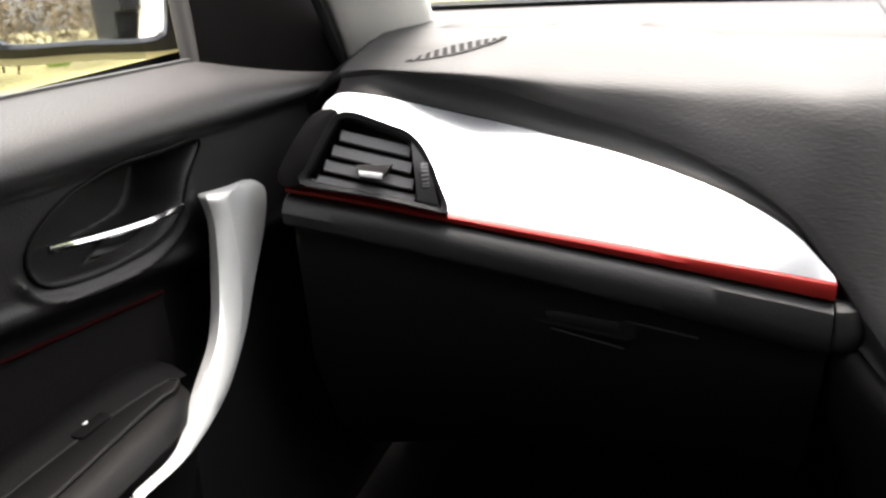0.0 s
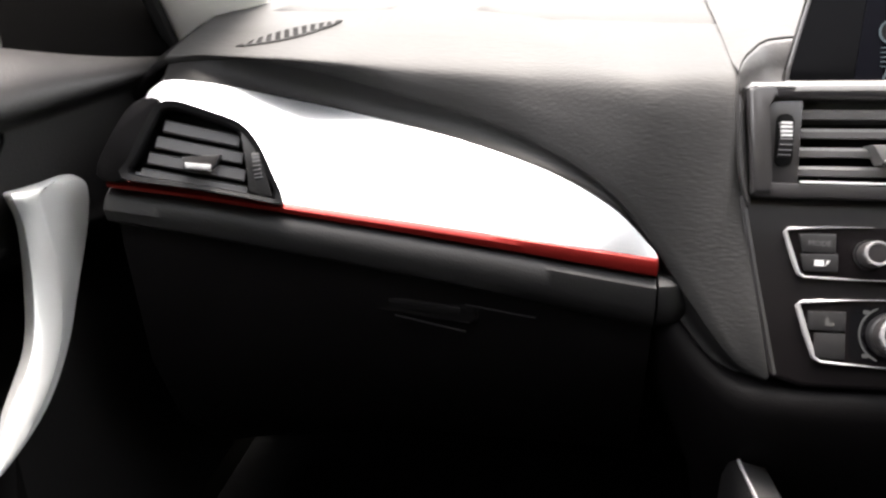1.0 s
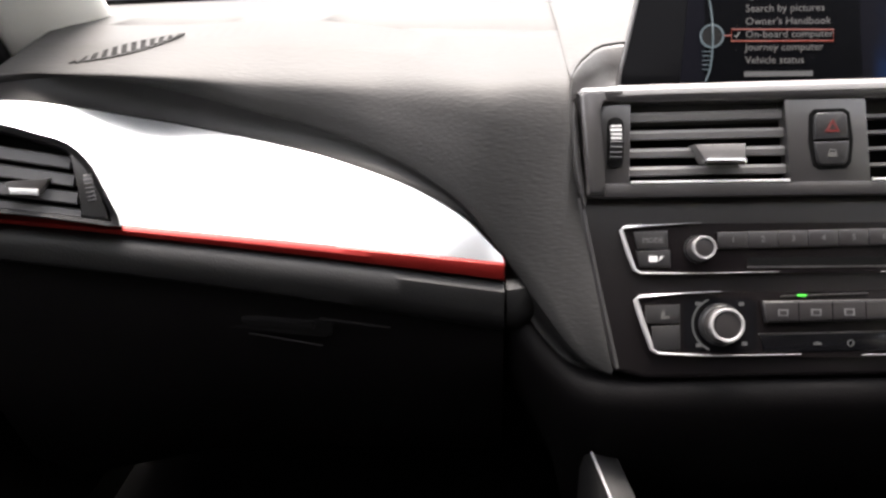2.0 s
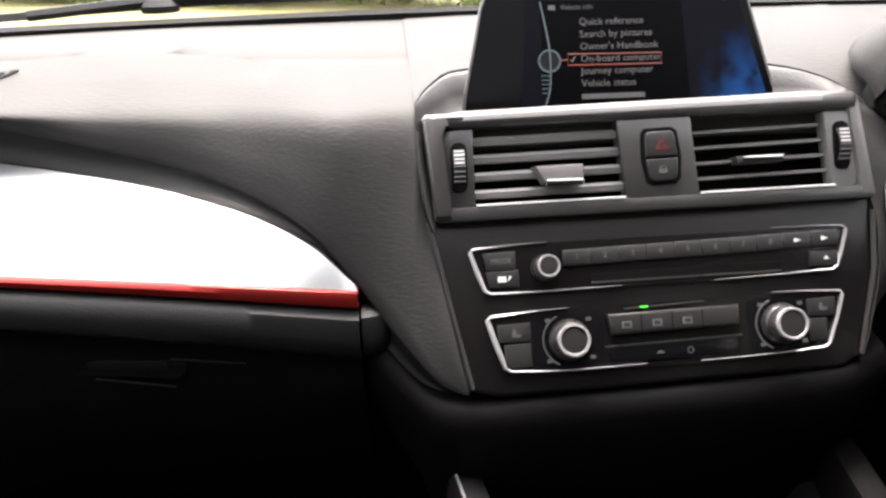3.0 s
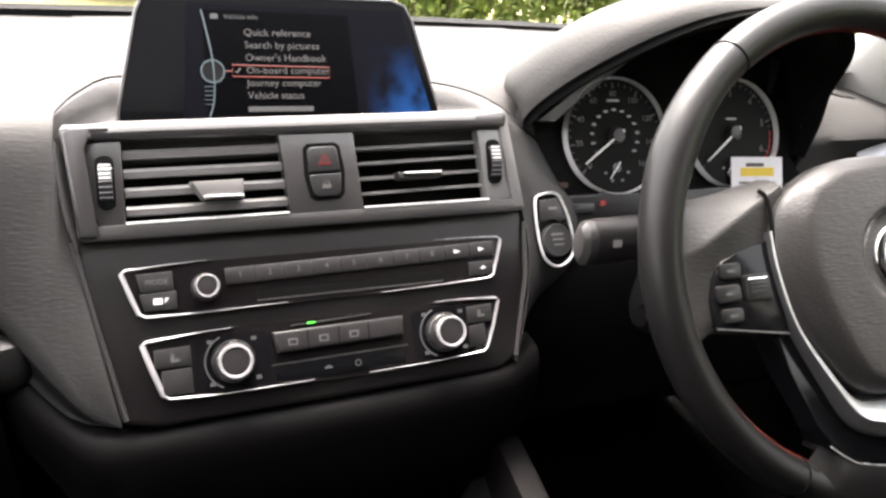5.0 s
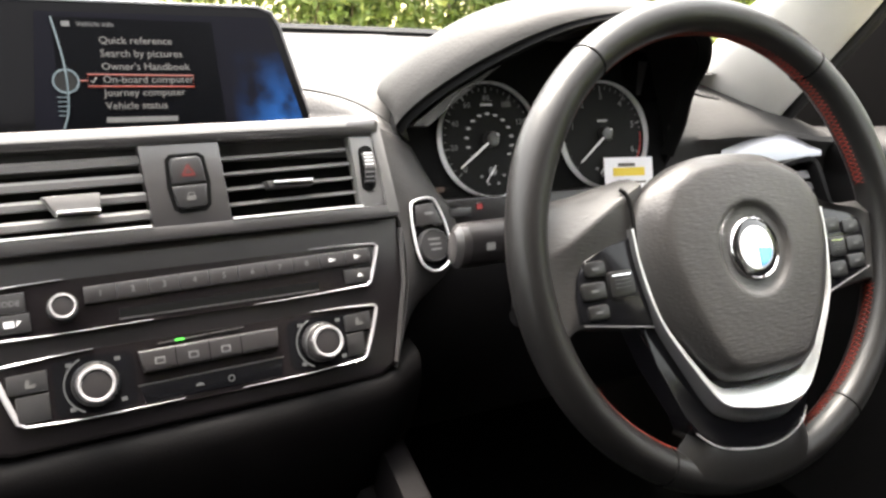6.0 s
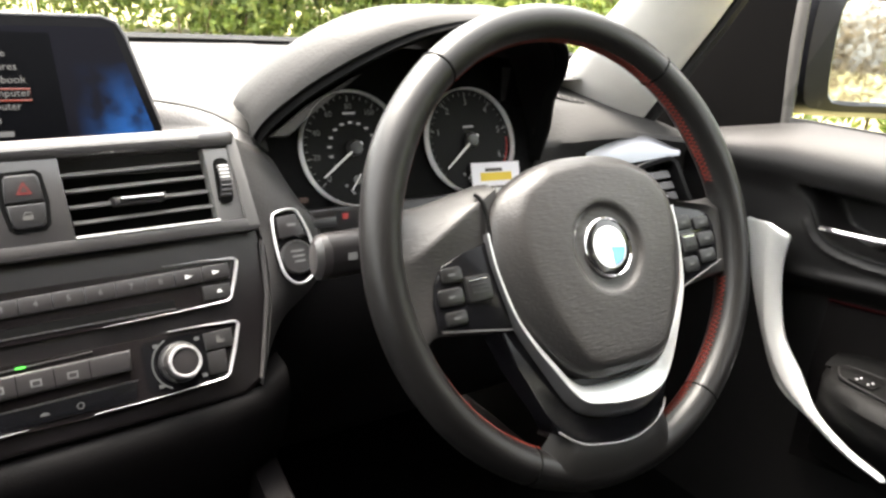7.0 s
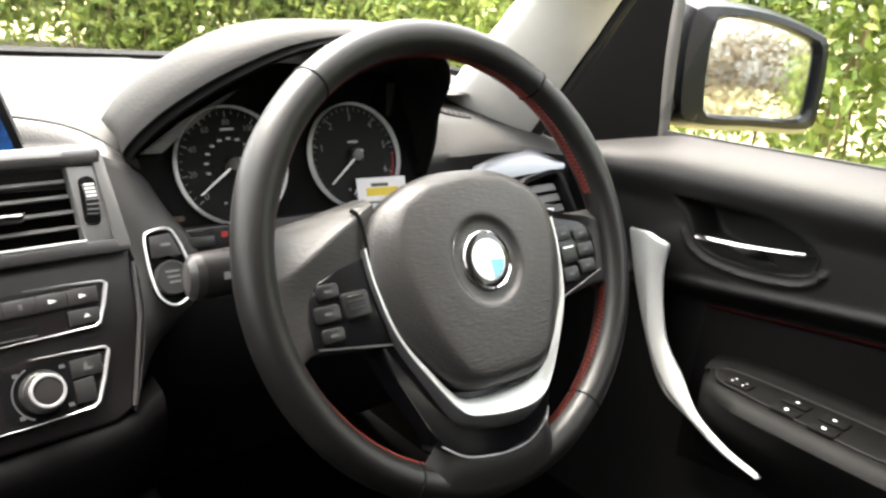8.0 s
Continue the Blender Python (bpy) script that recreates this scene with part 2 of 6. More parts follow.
def sweep(path, sections, closed=False, bm=None, up=(0, 0, 1), cap=True):
    """Carries cross-sections (lists of (side, up) pairs, one for each point of the path) along a path."""
    rows = []
    n = len(path)
    for i, p in enumerate(path):
        a = path[(i - 1) % n] if closed or i else path[0]
        b = path[(i + 1) % n] if closed or i < n - 1 else path[-1]
        t = (Vector(b) - Vector(a)).normalized()
        side = t.cross(Vector(up)).normalized()
        lift = side.cross(t)
        sec = sections[i] if isinstance(sections[0][0], (list, tuple)) else sections
        rows.append([Vector(p) + side * s + lift * u for s, u in sec])
    if closed:
        rows.append(rows[0])
    bm = loft(rows, closed_v=True, bm=bm)
    if closed:
        bmesh.ops.remove_doubles(bm, verts=bm.verts[:], dist=1e-6)
    elif cap:
        bmesh.ops.holes_fill(bm, edges=[e for e in bm.edges if e.is_boundary], sides=0)
    return bm


def oval(a, b, steps=10):
    return [(a * math.cos(2 * math.pi * k / steps), b * math.sin(2 * math.pi * k / steps)) for k in range(steps)]


def tube(path, r, closed=False, steps=8, up=(0, 0, 1), bm=None):
    return sweep(path, oval(r, r, steps), closed, bm, up)


def lettering(name, text, size, m, mat, parent, align="LEFT", depth=0.0, label=""):
    """Words in the built-in font, as a mesh, in a frame's first two axes."""
    c = bpy.data.curves.new(name, "FONT")
    c.body, c.size, c.align_x, c.align_y, c.extrude, c.resolution_u = text, size, align, "CENTER", depth, 2
    tmp = bpy.data.objects.new(name, c)
    me = bpy.data.meshes.new_from_object(tmp)
    bpy.data.objects.remove(tmp)
    bpy.data.curves.remove(c)
    bm = bmesh.new()
    bm.from_mesh(me)
    bpy.data.meshes.remove(me)
    bm.transform(m)
    return part(name, bm, mat, parent, label, smooth=False)


def shift(x=0.0, y=0.0, z=0.0):
    return Matrix.Translation((x, y, z))


FORE = (0.0, 0.4723, 0.8814)
STACK = axes((0, 0.5666, 0.7854), (1, 0, 0), FORE)
VENTS = axes((0, 0.6005, 0.8677), (1, 0, 0), (0, 0.3924, 0.9198))
DISPLAY = axes((0, 0.6791, 0.9346), (1, 0, 0), (0, 0.3928, 0.9196))
WHEEL = axes((0.3860, 0.4278, 0.8688), (1, -0.021, 0.0115), (0, 0.494, 0.8695))
DIALS = axes((0, 0.6308, 0.9035), (1, 0, 0), (0, 0.37, 0.93))
SIDE_VENT = axes((-0.5935, 0.547, 0.849), (0.9321, 0.2913, -0.2151), (0.0789, 0.4163, 0.9058))
DRIVER_VENT = axes((0.62, 0.575, 0.86), (1, -0.05, 0), (0, 0.39, 0.92))

# ---- outside ----
def ground_material():
    m, nt, p = material("dry_grass_and_litter")
    tc = nt.nodes.new("ShaderNodeTexCoord")
    a, b = nt.nodes.new("ShaderNodeTexNoise"), nt.nodes.new("ShaderNodeTexNoise")
    a.inputs["Scale"].default_value, a.inputs["Detail"].default_value = 0.8, 8
    b.inputs["Scale"].default_value, b.inputs["Detail"].default_value = 14, 10
    r = nt.nodes.new("ShaderNodeValToRGB")
    e = r.color_ramp.elements
    e[0].position, e[0].color = 0.35, (0.095, 0.095, 0.032, 1)
    e[1].position, e[1].color = 0.65, (0.28, 0.24, 0.155, 1)
    mid = e.new(0.5)
    mid.color = (0.23, 0.20, 0.075, 1)
    add = nt.nodes.new("ShaderNodeMath")
    add.operation = "MULTIPLY_ADD"
    add.inputs[1].default_value = 0.5
    half = nt.nodes.new("ShaderNodeMath")
    half.operation = "MULTIPLY"
    half.inputs[1].default_value = 0.5
    for n in (a, b):
        nt.links.new(tc.outputs["Object"], n.inputs["Vector"])
    nt.links.new(a.outputs["Fac"], half.inputs[0])
    nt.links.new(b.outputs["Fac"], add.inputs[0])
    nt.links.new(half.outputs[0], add.inputs[2])
    nt.links.new(add.outputs[0], r.inputs[0])
    nt.links.new(r.outputs[0], p.inputs["Base Color"])
    p.inputs["Roughness"].default_value = 0.9
    return m


def leaf_material():
    m, nt, p = material("laurel_leaf")
    g = nt.nodes.new("ShaderNodeNewGeometry")
    r = nt.nodes.new("ShaderNodeValToRGB")
    e = r.color_ramp.elements
    e[0].position, e[0].color = 0.0, (0.12, 0.18, 0.035, 1)
    e[1].position, e[1].color = 1.0, (0.34, 0.38, 0.11, 1)
    k = e.new(0.55)
    k.color = (0.20, 0.27, 0.07, 1)
    nt.links.new(g.outputs["Random Per Island"], r.inputs[0])
    nt.links.new(r.outputs[0], p.inputs["Base Color"])
    p.inputs["Roughness"].default_value = 0.42
    back = nt.nodes.new("ShaderNodeBsdfTranslucent")
    mix = nt.nodes.new("ShaderNodeMixShader")
    mix.inputs[0].default_value = 0.45
    nt.links.new(r.outputs[0], back.inputs["Color"])
    nt.links.new(p.outputs[0], mix.inputs[1])
    nt.links.new(back.outputs[0], mix.inputs[2])
    nt.links.new(mix.outputs[0], nt.nodes["Material Output"].inputs["Surface"])
    return m


LEAF = leaf_material()
BARK = surface("hedge_twigs", (0.16, 0.12, 0.07), 0.9, vary=0.3)
BROWN_LEAF = surface("dry_brown_leaf", (0.085, 0.062, 0.034), 0.8, vary=0.3)
bm = bmesh.new()
bmesh.ops.create_grid(bm, x_segments=40, y_segments=40, size=150)
for v in bm.verts:
    v.co.z = 0.05 * noise.noise(v.co * 0.4)
tagged(part("ground", bm, ground_material()), "dry yellow grass and leaf litter around the car", "ground", kind="structure")


def leaves(centres, normals, size, seed):
    """Folded pointed leaves, six triangles each, as one mesh's points and faces."""
    rng = np.random.default_rng(seed)
    n = len(centres)
    along = rng.normal(size=(n, 3)) + np.array([0, 0, 0.7])
    out = normals + 0.7 * rng.normal(size=(n, 3))
    along /= np.linalg.norm(along, axis=1, keepdims=True)
    side = np.cross(along, out)
    side /= np.linalg.norm(side, axis=1, keepdims=True)
    up = np.cross(side, along)
    L = size * rng.uniform(0.6, 1.25, (n, 1))
    B = L * rng.uniform(0.17, 0.25, (n, 1))
    pts = np.stack([centres, centres + L * 0.35 * along + B * side + 0.3 * B * up, centres + L * 0.35 * along - B * side + 0.3 * B * up,
                    centres + L * 0.75 * along + 0.8 * B * side + 0.15 * B * up, centres + L * 0.75 * along - 0.8 * B * side + 0.15 * B * up,
                    centres + L * along - 0.25 * L * up, centres + 0.5 * L * along - 0.1 * B * up], 1).reshape(-1, 3)
    f = np.array([[0, 1, 6], [0, 6, 2], [1, 3, 6], [2, 6, 4], [3, 5, 6], [4, 6, 5]])
    return pts, (f[None] + 7 * np.arange(n)[:, None, None]).reshape(-1, 3)


def hedge(name, start, end, height, depth, count, size, seed, label, mat=None):
    """A hedge along a line: bare twigs inside, and leaves in clumps with an uneven top."""
    start, end = np.array(start), np.array(end)
    run = end - start
    length = np.linalg.norm(run)
    run = run / length
    face = np.array([run[1], -run[0]])
    rng = np.random.default_rng(seed)
    body = thing(name, (*((start + end) / 2), 0), label, "hedge")
    clumps = rng.uniform(0, 1, (count // 45, 3))
    cx, cz = clumps[:, 0] * length, height * (0.06 + 0.94 * clumps[:, 1] ** 0.8)
    cz *= 0.82 + 0.18 * np.sin(cx * 1.7 + seed) * np.sin(cx * 0.6)
    cd = (clumps[:, 2] - 0.5) * depth * (1 - 0.45 * (cz / height) ** 2)
    pick = rng.integers(0, len(cx), count)
    spread = rng.normal(size=(count, 3)) * np.array([0.20, 0.16, 0.22])
    px, pd, pz = cx[pick] + spread[:, 0], cd[pick] + spread[:, 1], np.abs(cz[pick] + spread[:, 2])
    places = np.stack([start[0] + run[0] * px + face[0] * pd, start[1] + run[1] * px + face[1] * pd, pz], 1)
    normals = np.stack([face[0] * np.sign(pd), face[1] * np.sign(pd), 0 * pd + 0.8], 1)
    pts, faces = leaves(places, normals, size, seed)
    me = bpy.data.meshes.new("leaves")
    me.from_pydata((pts - np.array([*((start + end) / 2), 0])).tolist(), [], faces.tolist())
    me.materials.append(mat or LEAF)
    foliage = new("leaves", me)
    foliage.parent = body
    tagged(foliage, kind="stuff")
    stems = bmesh.new()
    for k in range(int(length * 5)):
        s, d = rng.uniform(0, length), rng.uniform(-0.3, 0.3) * depth
        p = [Vector((start[0] + run[0] * s + face[0] * d, start[1] + run[1] * s + face[1] * d, 0))]
        for j in range(4):
            p.append(p[-1] + Vector((*(run * rng.normal() * 0.1 + face * rng.normal() * 0.06), height * rng.uniform(0.16, 0.25))))
        tube(p, 0.012, steps=5, up=(1, 0.3, 0.1), bm=stems)
    part("stems", stems, BARK, body, kind="stuff")
    return body


hedge("laurel_hedge", (-12, 17.0), (9.5, 7.4), 2.4, 1.5, 80000, 0.135, 3, "long bright green laurel hedge behind the car park verge")
hedge("laurel_hedge", (5.6, 10.0), (5.0, -5.0), 3.2, 1.3, 62000, 0.115, 5, "leafy green laurel hedge standing beside the car")
hedge("laurel_hedge", (5.0, -5.0), (4.5, -14), 2.0, 1.3, 9000, 0.15, 8, "green and brown hedge growing behind the car")
hedge("dark_hedge", (-6.5, 8.0), (-7.0, -7.0), 1.9, 1.6, 6000, 0.2, 15, "dark green hedge along the passenger side")
hedge("bare_hedge", (14, -13), (-9, -14), 2.5, 1.5, 30000, 0.11, 11, "tall brown autumn hedge far behind the car", BROWN_LEAF)

# ---- the car's shell ----
HEAD = surface("pale_headlining", (0.42, 0.41, 0.39), 0.85, grain=0.2, scale=900, vary=0.04)
rows = []
for y in np.linspace(0.24, -1.7, 14):
    rows.append([(x, y, 1.345 - 0.07 * (x / 0.62) ** 2 - 0.05 * ((y + 0.6) / 1.0) ** 2) for x in np.linspace(-0.62, 0.62, 13)])
tagged(part("ceiling", thicken(loft(rows), 0.04), HEAD), "pale cloth roof lining of the car", "ceiling", kind="structure")

bm = bmesh.new()
FLAT = Matrix.Identity(4)
block(-0.798, 0.798, -1.69, 1.25, 0.22, 0.27, FLAT, bm=bm)
tagged(part("floor", bm, CARPET, smooth=False), "black carpeted car floor", "floor", kind="structure")
bm = bmesh.new()
block(-0.78, 0.78, 1.10, 1.14, 0.27, 0.93, FLAT, bm=bm)
# Unseen shelf under the dash, added to keep leaking light off the floor.
block(-0.798, 0.798, 0.72, 1.10, 0.880, 0.890, FLAT, bm=bm)
tagged(part("wall_bulkhead", bm, CARPET, smooth=False), "dark bulkhead at the end of the footwells, with an added light-blocking shelf", "bulkhead", kind="structure")
bm = bmesh.new()
block(-0.84, 0.84, -1.75, -1.70, 0.22, 1.45, FLAT, bm=bm)
tagged(part("wall_rear", bm, CARPET, smooth=False), "dark closed rear end of the cabin", "wall", kind="structure")
for side, nm in ((-1, "wall_left"), (1, "wall_right")):
    bm = bmesh.new()
    x0, x1 = min(side * 0.80, side * 0.84), max(side * 0.80, side * 0.84)
    block(x0, x1, -1.75, -0.50, 0.22, 1.00, FLAT, bm=bm)
    # Unseen wall in place of rear side windows, added to cut the light.
    block(x0, x1, -1.75, -0.27, 1.00, 1.45, FLAT, bm=bm)
    block(x0, x1, -0.50, 1.25, 0.22, 0.50, FLAT, bm=bm)
    block(x0, x1, 0.80, 1.25, 0.50, 0.955, FLAT, bm=bm)
    tagged(part(nm, bm, CARPET, smooth=False), "dark inner side of the car body, unseen rear part closed against light", "wall", kind="structure")
    post = [(side * 0.76, -0.29, 0.25), (side * 0.755, -0.30, 0.95), (side * 0.62, -0.32, 1.30)]
    tagged(part("trim_door_post", tube(spline(post, 12), 0.055, up=(0, 1, 0)), PILLAR), "pale trimmed door post behind the seats", "post", kind="structure")
    rail = [(side * 0.61, 0.26, 1.285), (side * 0.63, -0.2, 1.30), (side * 0.64, -0.9, 1.30), (side * 0.70, -1.7, 1.25)]
    tagged(part("trim_roof_rail", tube(spline(rail, 16), 0.05, up=(0, 0, 1)), PILLAR), "pale roof rail above the side windows", "rail", kind="structure")

WIND_BASE, WIND_TOP = (1.02, 0.955), (0.24, 1.315)
rows = []
for k in range(9):
    t = k / 8
    half = 0.70 - 0.12 * t
    rows.append([(half * s, WIND_BASE[0] + (WIND_TOP[0] - WIND_BASE[0]) * t - 0.10 * (1 - t * 0.6) * s * s, WIND_BASE[1] + (WIND_TOP[1] - WIND_BASE[1]) * t) for s in np.linspace(-1, 1, 17)])
glass = tagged(part("window_1", loft(rows), PANE), "clear curved windscreen", "windscreen", kind="structure")
glass.visible_shadow = False
for k, side in ((2, -1), (3, 1)):
    sheet = [[(side * (0.748 - 0.115 * t - 0.02 * t * t), y, 0.955 + 0.345 * t) for y in np.linspace(0.50 - 0.22 * t, -0.30, 8)] for t in np.linspace(0, 1, 6)]
    glass = tagged(part("window_%d" % k, loft(sheet), TINT), "lightly tinted closed side window", "window", kind="structure")
    glass.visible_shadow = False
base = [(0.72 * s, 1.0 - 0.10 * s * s, 0.962) for s in np.linspace(-1, 1, 25)]
tagged(part("trim_windscreen", sweep(base, [(-0.022, -0.006), (0.03, -0.006), (0.03, 0.003), (-0.022, 0.003)]), VOID), "black band along the foot of the windscreen", "trim", kind="structure")

wiper = thing("windscreen_wiper", (-0.40, 1.03, 0.97), "black wiper arm parked at the foot of the windscreen", "wiper")
part("arm", tube(spline([(-0.62, 0.99, 0.972), (-0.40, 1.04, 0.985), (-0.05, 1.07, 0.982)], 24), 0.007, steps=6), RUBBER, wiper)
part("pivot", capped([(0.022, 0), (0.024, 0.008), (0.018, 0.016)], axes((-0.48, 1.03, 0.968), (1, 0, 0), (0, 1, 0)), 16), RUBBER, wiper)
part("blade", sweep(spline([(-0.70, 0.985, 0.967), (-0.40, 1.05, 0.976), (0.05, 1.085, 0.974)], 24), [(-0.006, -0.003), (0.006, -0.003), (0.003, 0.006), (-0.003, 0.006)]), RUBBER, wiper)


def pillar(name, label, glass_edge, door_edge, side):
    """A pale swelling A-pillar trim between the glass and the door, with its door seal."""
    rows = []
    swell = Vector((-0.010 * side, -0.012, -0.002))
    for a, b in zip(glass_edge, door_edge):
        row = [a + Vector((0.020 * side, 0.030, 0.004)), a + Vector((0.002 * side, 0.006, 0.001))]
        row += [a.lerp(b, t) + swell * math.sin(t * math.pi) ** 0.7 for t in (0.03, 0.12, 0.28, 0.5, 0.72, 0.88, 0.97)]
        row += [b + Vector((0.006 * side, 0.006, 0)), b + Vector((0.025 * side, 0.030, 0))]
        rows.append(row)
    tagged(part(name, loft(rows), PILLAR, angle=70), label, "pillar", kind="structure")
    seal = tube([b + Vector((0.010 * side, 0.000, 0)) for b in door_edge], 0.007, steps=8, up=(1, 0, 0))
    tagged(part("trim_pillar_seal", seal, RUBBER), "black rubber seal between pillar and door", "seal", kind="structure")


pillar("trim_pillar_right", "pale cloth-covered windscreen pillar beside the driver",
       spline([(0.655, 0.790, 0.890), (0.628, 0.715, 0.960), (0.620, 0.644, 1.031), (0.613, 0.560, 1.105), (0.570, 0.240, 1.310)], 24),
       spline([(0.715, 0.680, 0.880), (0.705, 0.633, 0.940), (0.700, 0.571, 1.0285), (0.692, 0.500, 1.115), (0.632, 0.240, 1.290)], 24), 1)
pillar("trim_pillar_left", "pale cloth-covered windscreen pillar on the passenger side",
       spline([(-0.655, 0.900, 0.890), (-0.632, 0.815, 0.960), (-0.622, 0.735, 1.031), (-0.613, 0.640, 1.105), (-0.570, 0.240, 1.310)], 24),
       spline([(-0.715, 0.790, 0.880), (-0.700, 0.738, 0.940), (-0.692, 0.668, 1.0285), (-0.684, 0.580, 1.115), (-0.632, 0.240, 1.290)], 24), -1)


def car_seat(x, label):
    """A front seat: cushion, backrest and head restraint."""
    st = thing("front_seat", (x, -0.45, 0.27), label, "seat", "front seats")

    def cushion(name, path, sizes):
        part(name, sweep(spline(path, 14), [[(a * w, b * h) for a, b in rounded(-1, 1, -1, 1, 0.45, 4)] for w, h in [(q.x, q.y) for q in spline([(*v, 0) for v in sizes], 14)]], up=(0, 0.2, 1) if name == "squab" else (0, 1, 0.2)), CLOTH, st)

    cushion("squab", [(x, -0.70, 0.44), (x, -0.40, 0.46), (x, -0.16, 0.50)], [(0.24, 0.10), (0.26, 0.12), (0.25, 0.09)])
    cushion("backrest", [(x, -0.66, 0.46), (x, -0.74, 0.75), (x, -0.84, 1.02)], [(0.24, 0.09), (0.25, 0.10), (0.20, 0.07)])
    cushion("head_restraint", [(x, -0.85, 1.06), (x, -0.875, 1.12), (x, -0.89, 1.18)], [(0.11, 0.05), (0.13, 0.06), (0.11, 0.04)])
    for s in (-0.18, 0.18):
        part("rail", tube([Vector((x + s, -0.75, 0.29)), Vector((x + s, -0.15, 0.29))], 0.02, steps=6), RUBBER, st)
    part("pedestal", block(x - 0.2, x + 0.2, -0.68, -0.22, 0.27, 0.40, FLAT, 0.01), PLASTIC, st)


car_seat(-0.38, "black cloth front passenger seat")
car_seat(0.385, "black cloth driver's seat")

# ---- dashboard ----
dash = thing("dashboard", (0, 0.70, 0.70), "dark grey soft-grained dashboard with a silver and red passenger trim", "dashboard")

# Edge curves of the passenger side, from the door to the centre.
TRIM_TOP = spline([(-0.655, 0.600, 0.914), (-0.645, 0.617, 0.919), (-0.609, 0.645, 0.9085), (-0.560, 0.660, 0.8950), (-0.509, 0.665, 0.8840), (-0.459, 0.665, 0.8730),
                   (-0.408, 0.655, 0.8640), (-0.360, 0.640, 0.8540), (-0.315, 0.620, 0.8435), (-0.273, 0.597, 0.8265), (-0.2435, 0.582, 0.8015)], 60)
TRIM_LOW = spline([(-0.657, 0.527, 0.863), (-0.600, 0.546, 0.850), (-0.5335, 0.5656, 0.8345), (-0.40, 0.578, 0.815), (-0.2413, 0.5785, 0.7973)], 60)
LIP = spline([(-0.664, 0.650, 0.9270), (-0.643, 0.654, 0.9290), (-0.600, 0.662, 0.9295), (-0.550, 0.668, 0.9220), (-0.505, 0.672, 0.9105), (-0.456, 0.673, 0.8965), (-0.408, 0.668, 0.8845), (-0.361, 0.655, 0.8715),
              (-0.317, 0.632, 0.858), (-0.274, 0.604, 0.8360), (-0.240, 0.585, 0.7980), (-0.219, 0.573, 0.7715), (-0.198, 0.557, 0.7470), (-0.178, 0.544, 0.7290), (-0.160, 0.536, 0.7240)], 60)


def smooth_step(t):
    t = min(1.0, max(0.0, t))
    return t * t * (3 - 2 * t)


def windscreen_edge(x):
    return Vector((x, 1.005 - 0.10 * (x / 0.72) ** 2, 0.9615))


def sink(x):
    """The dashboard top dips toward the centre."""
    t = min(1.0, max(0.0, (x + 0.46) / 0.25))
    return 0.0185 * t * t * (3 - 2 * t)


def crease_at(x):
    """The soft crease between the slanting face and the flat top, almost straight across the car."""
    t = (x + 0.60) / 0.405
    y = 0.642 - 0.028 * t if t > 0 else 0.642 + 0.10 * -t * 0.405
    w = smooth_step((-0.24 - x) / 0.12) * (1 - 0.85 * smooth_step((-0.45 - x) / 0.10))
    return Vector((x, y + 0.042 * w, 0.9345 - 0.0135 * t - 0.0090 * w))


def knee_of(lip, crease, end, t):
    """The rounded bend at the crease."""
    a, b = crease.lerp(lip, 0.30), crease.lerp(end, 0.22)
    return a * (1 - t) ** 2 + crease * 2 * t * (1 - t) + b * t * t


STEPS = (0.1, 0.22, 0.36, 0.50, 0.64, 0.78, 0.88, 0.95, 1.0)
REST = (0.06, 0.14, 0.24, 0.5, 1.0)


def top_of(x, y0):
    """The flat top from the bend to the foot of the windscreen, with a shallow seam."""
    end = Vector((x, y0 + 0.115, 0.9555 - sink(x)))
    far = windscreen_edge(x)
    seam = 0.80 - 0.06 * (x / 0.72) ** 2
    row = []
    for y in (seam - 0.03, seam - 0.006, seam - 0.002, seam + 0.002, seam + 0.006, seam + 0.05, far.y - 0.05, far.y):
        t = (y - end.y) / (far.y - end.y)
        row.append(Vector((x, max(y, end.y + 0.001), end.z + (far.z - end.z) * t - (0.0022 if abs(y - seam) < 0.004 else 0))))
    return end, row


def section(lip, crease, bulge):
    end, row = top_of(crease.x, crease.y)
    mid = knee_of(lip, crease, end, 0.5)
    out = [lip + Vector((0, 0.016, -0.012)), lip + Vector((0, 0.006, -0.005)), lip + Vector((0, 0.0012, -0.0018)), lip]
    for t in STEPS:
        if t < 0.7:
            out.append(lip.lerp(crease, t) + Vector((0, -0.5, 0.5)) * bulge * math.sin(t / 0.7 * math.pi))
        else:
            out.append(knee_of(lip, crease, end, (t - 0.7) / 0.3 * 0.5))
    for t in REST:
        out.append(knee_of(lip, crease, end, 0.5 + t / 0.24 * 0.5) if t < 0.25 else crease.lerp(end, t))
    return out + row


# One skin: over the trim, round the corner, and down beside the centre stack.
LEFT = [q for q in LIP if q.x < -0.262]
lips = [q for q in LIP if q.x >= -0.262]
rows, tops = [], []
for lip in LEFT:
    rows.append(section(lip, crease_at(lip.x), 0.004))
    tops.append(True)
first = LEFT[-1].x
across = [crease_at(x) + Vector((0, 0.018, 0.001)) * smooth_step((x + 0.26) / 0.07) for x in np.linspace(first + 0.012, -0.187, 9)]
down = spline([(-0.1868, 0.6310, 0.916), (-0.1880, 0.621, 0.892), (-0.1870, 0.6105, 0.866), (-0.1835, 0.5995, 0.842), (-0.1720, 0.5640, 0.785), (-0.1610, 0.5380, 0.738), (-0.1590, 0.5350, 0.7265)], max(2, len(lips) - 9))
inner = across + down
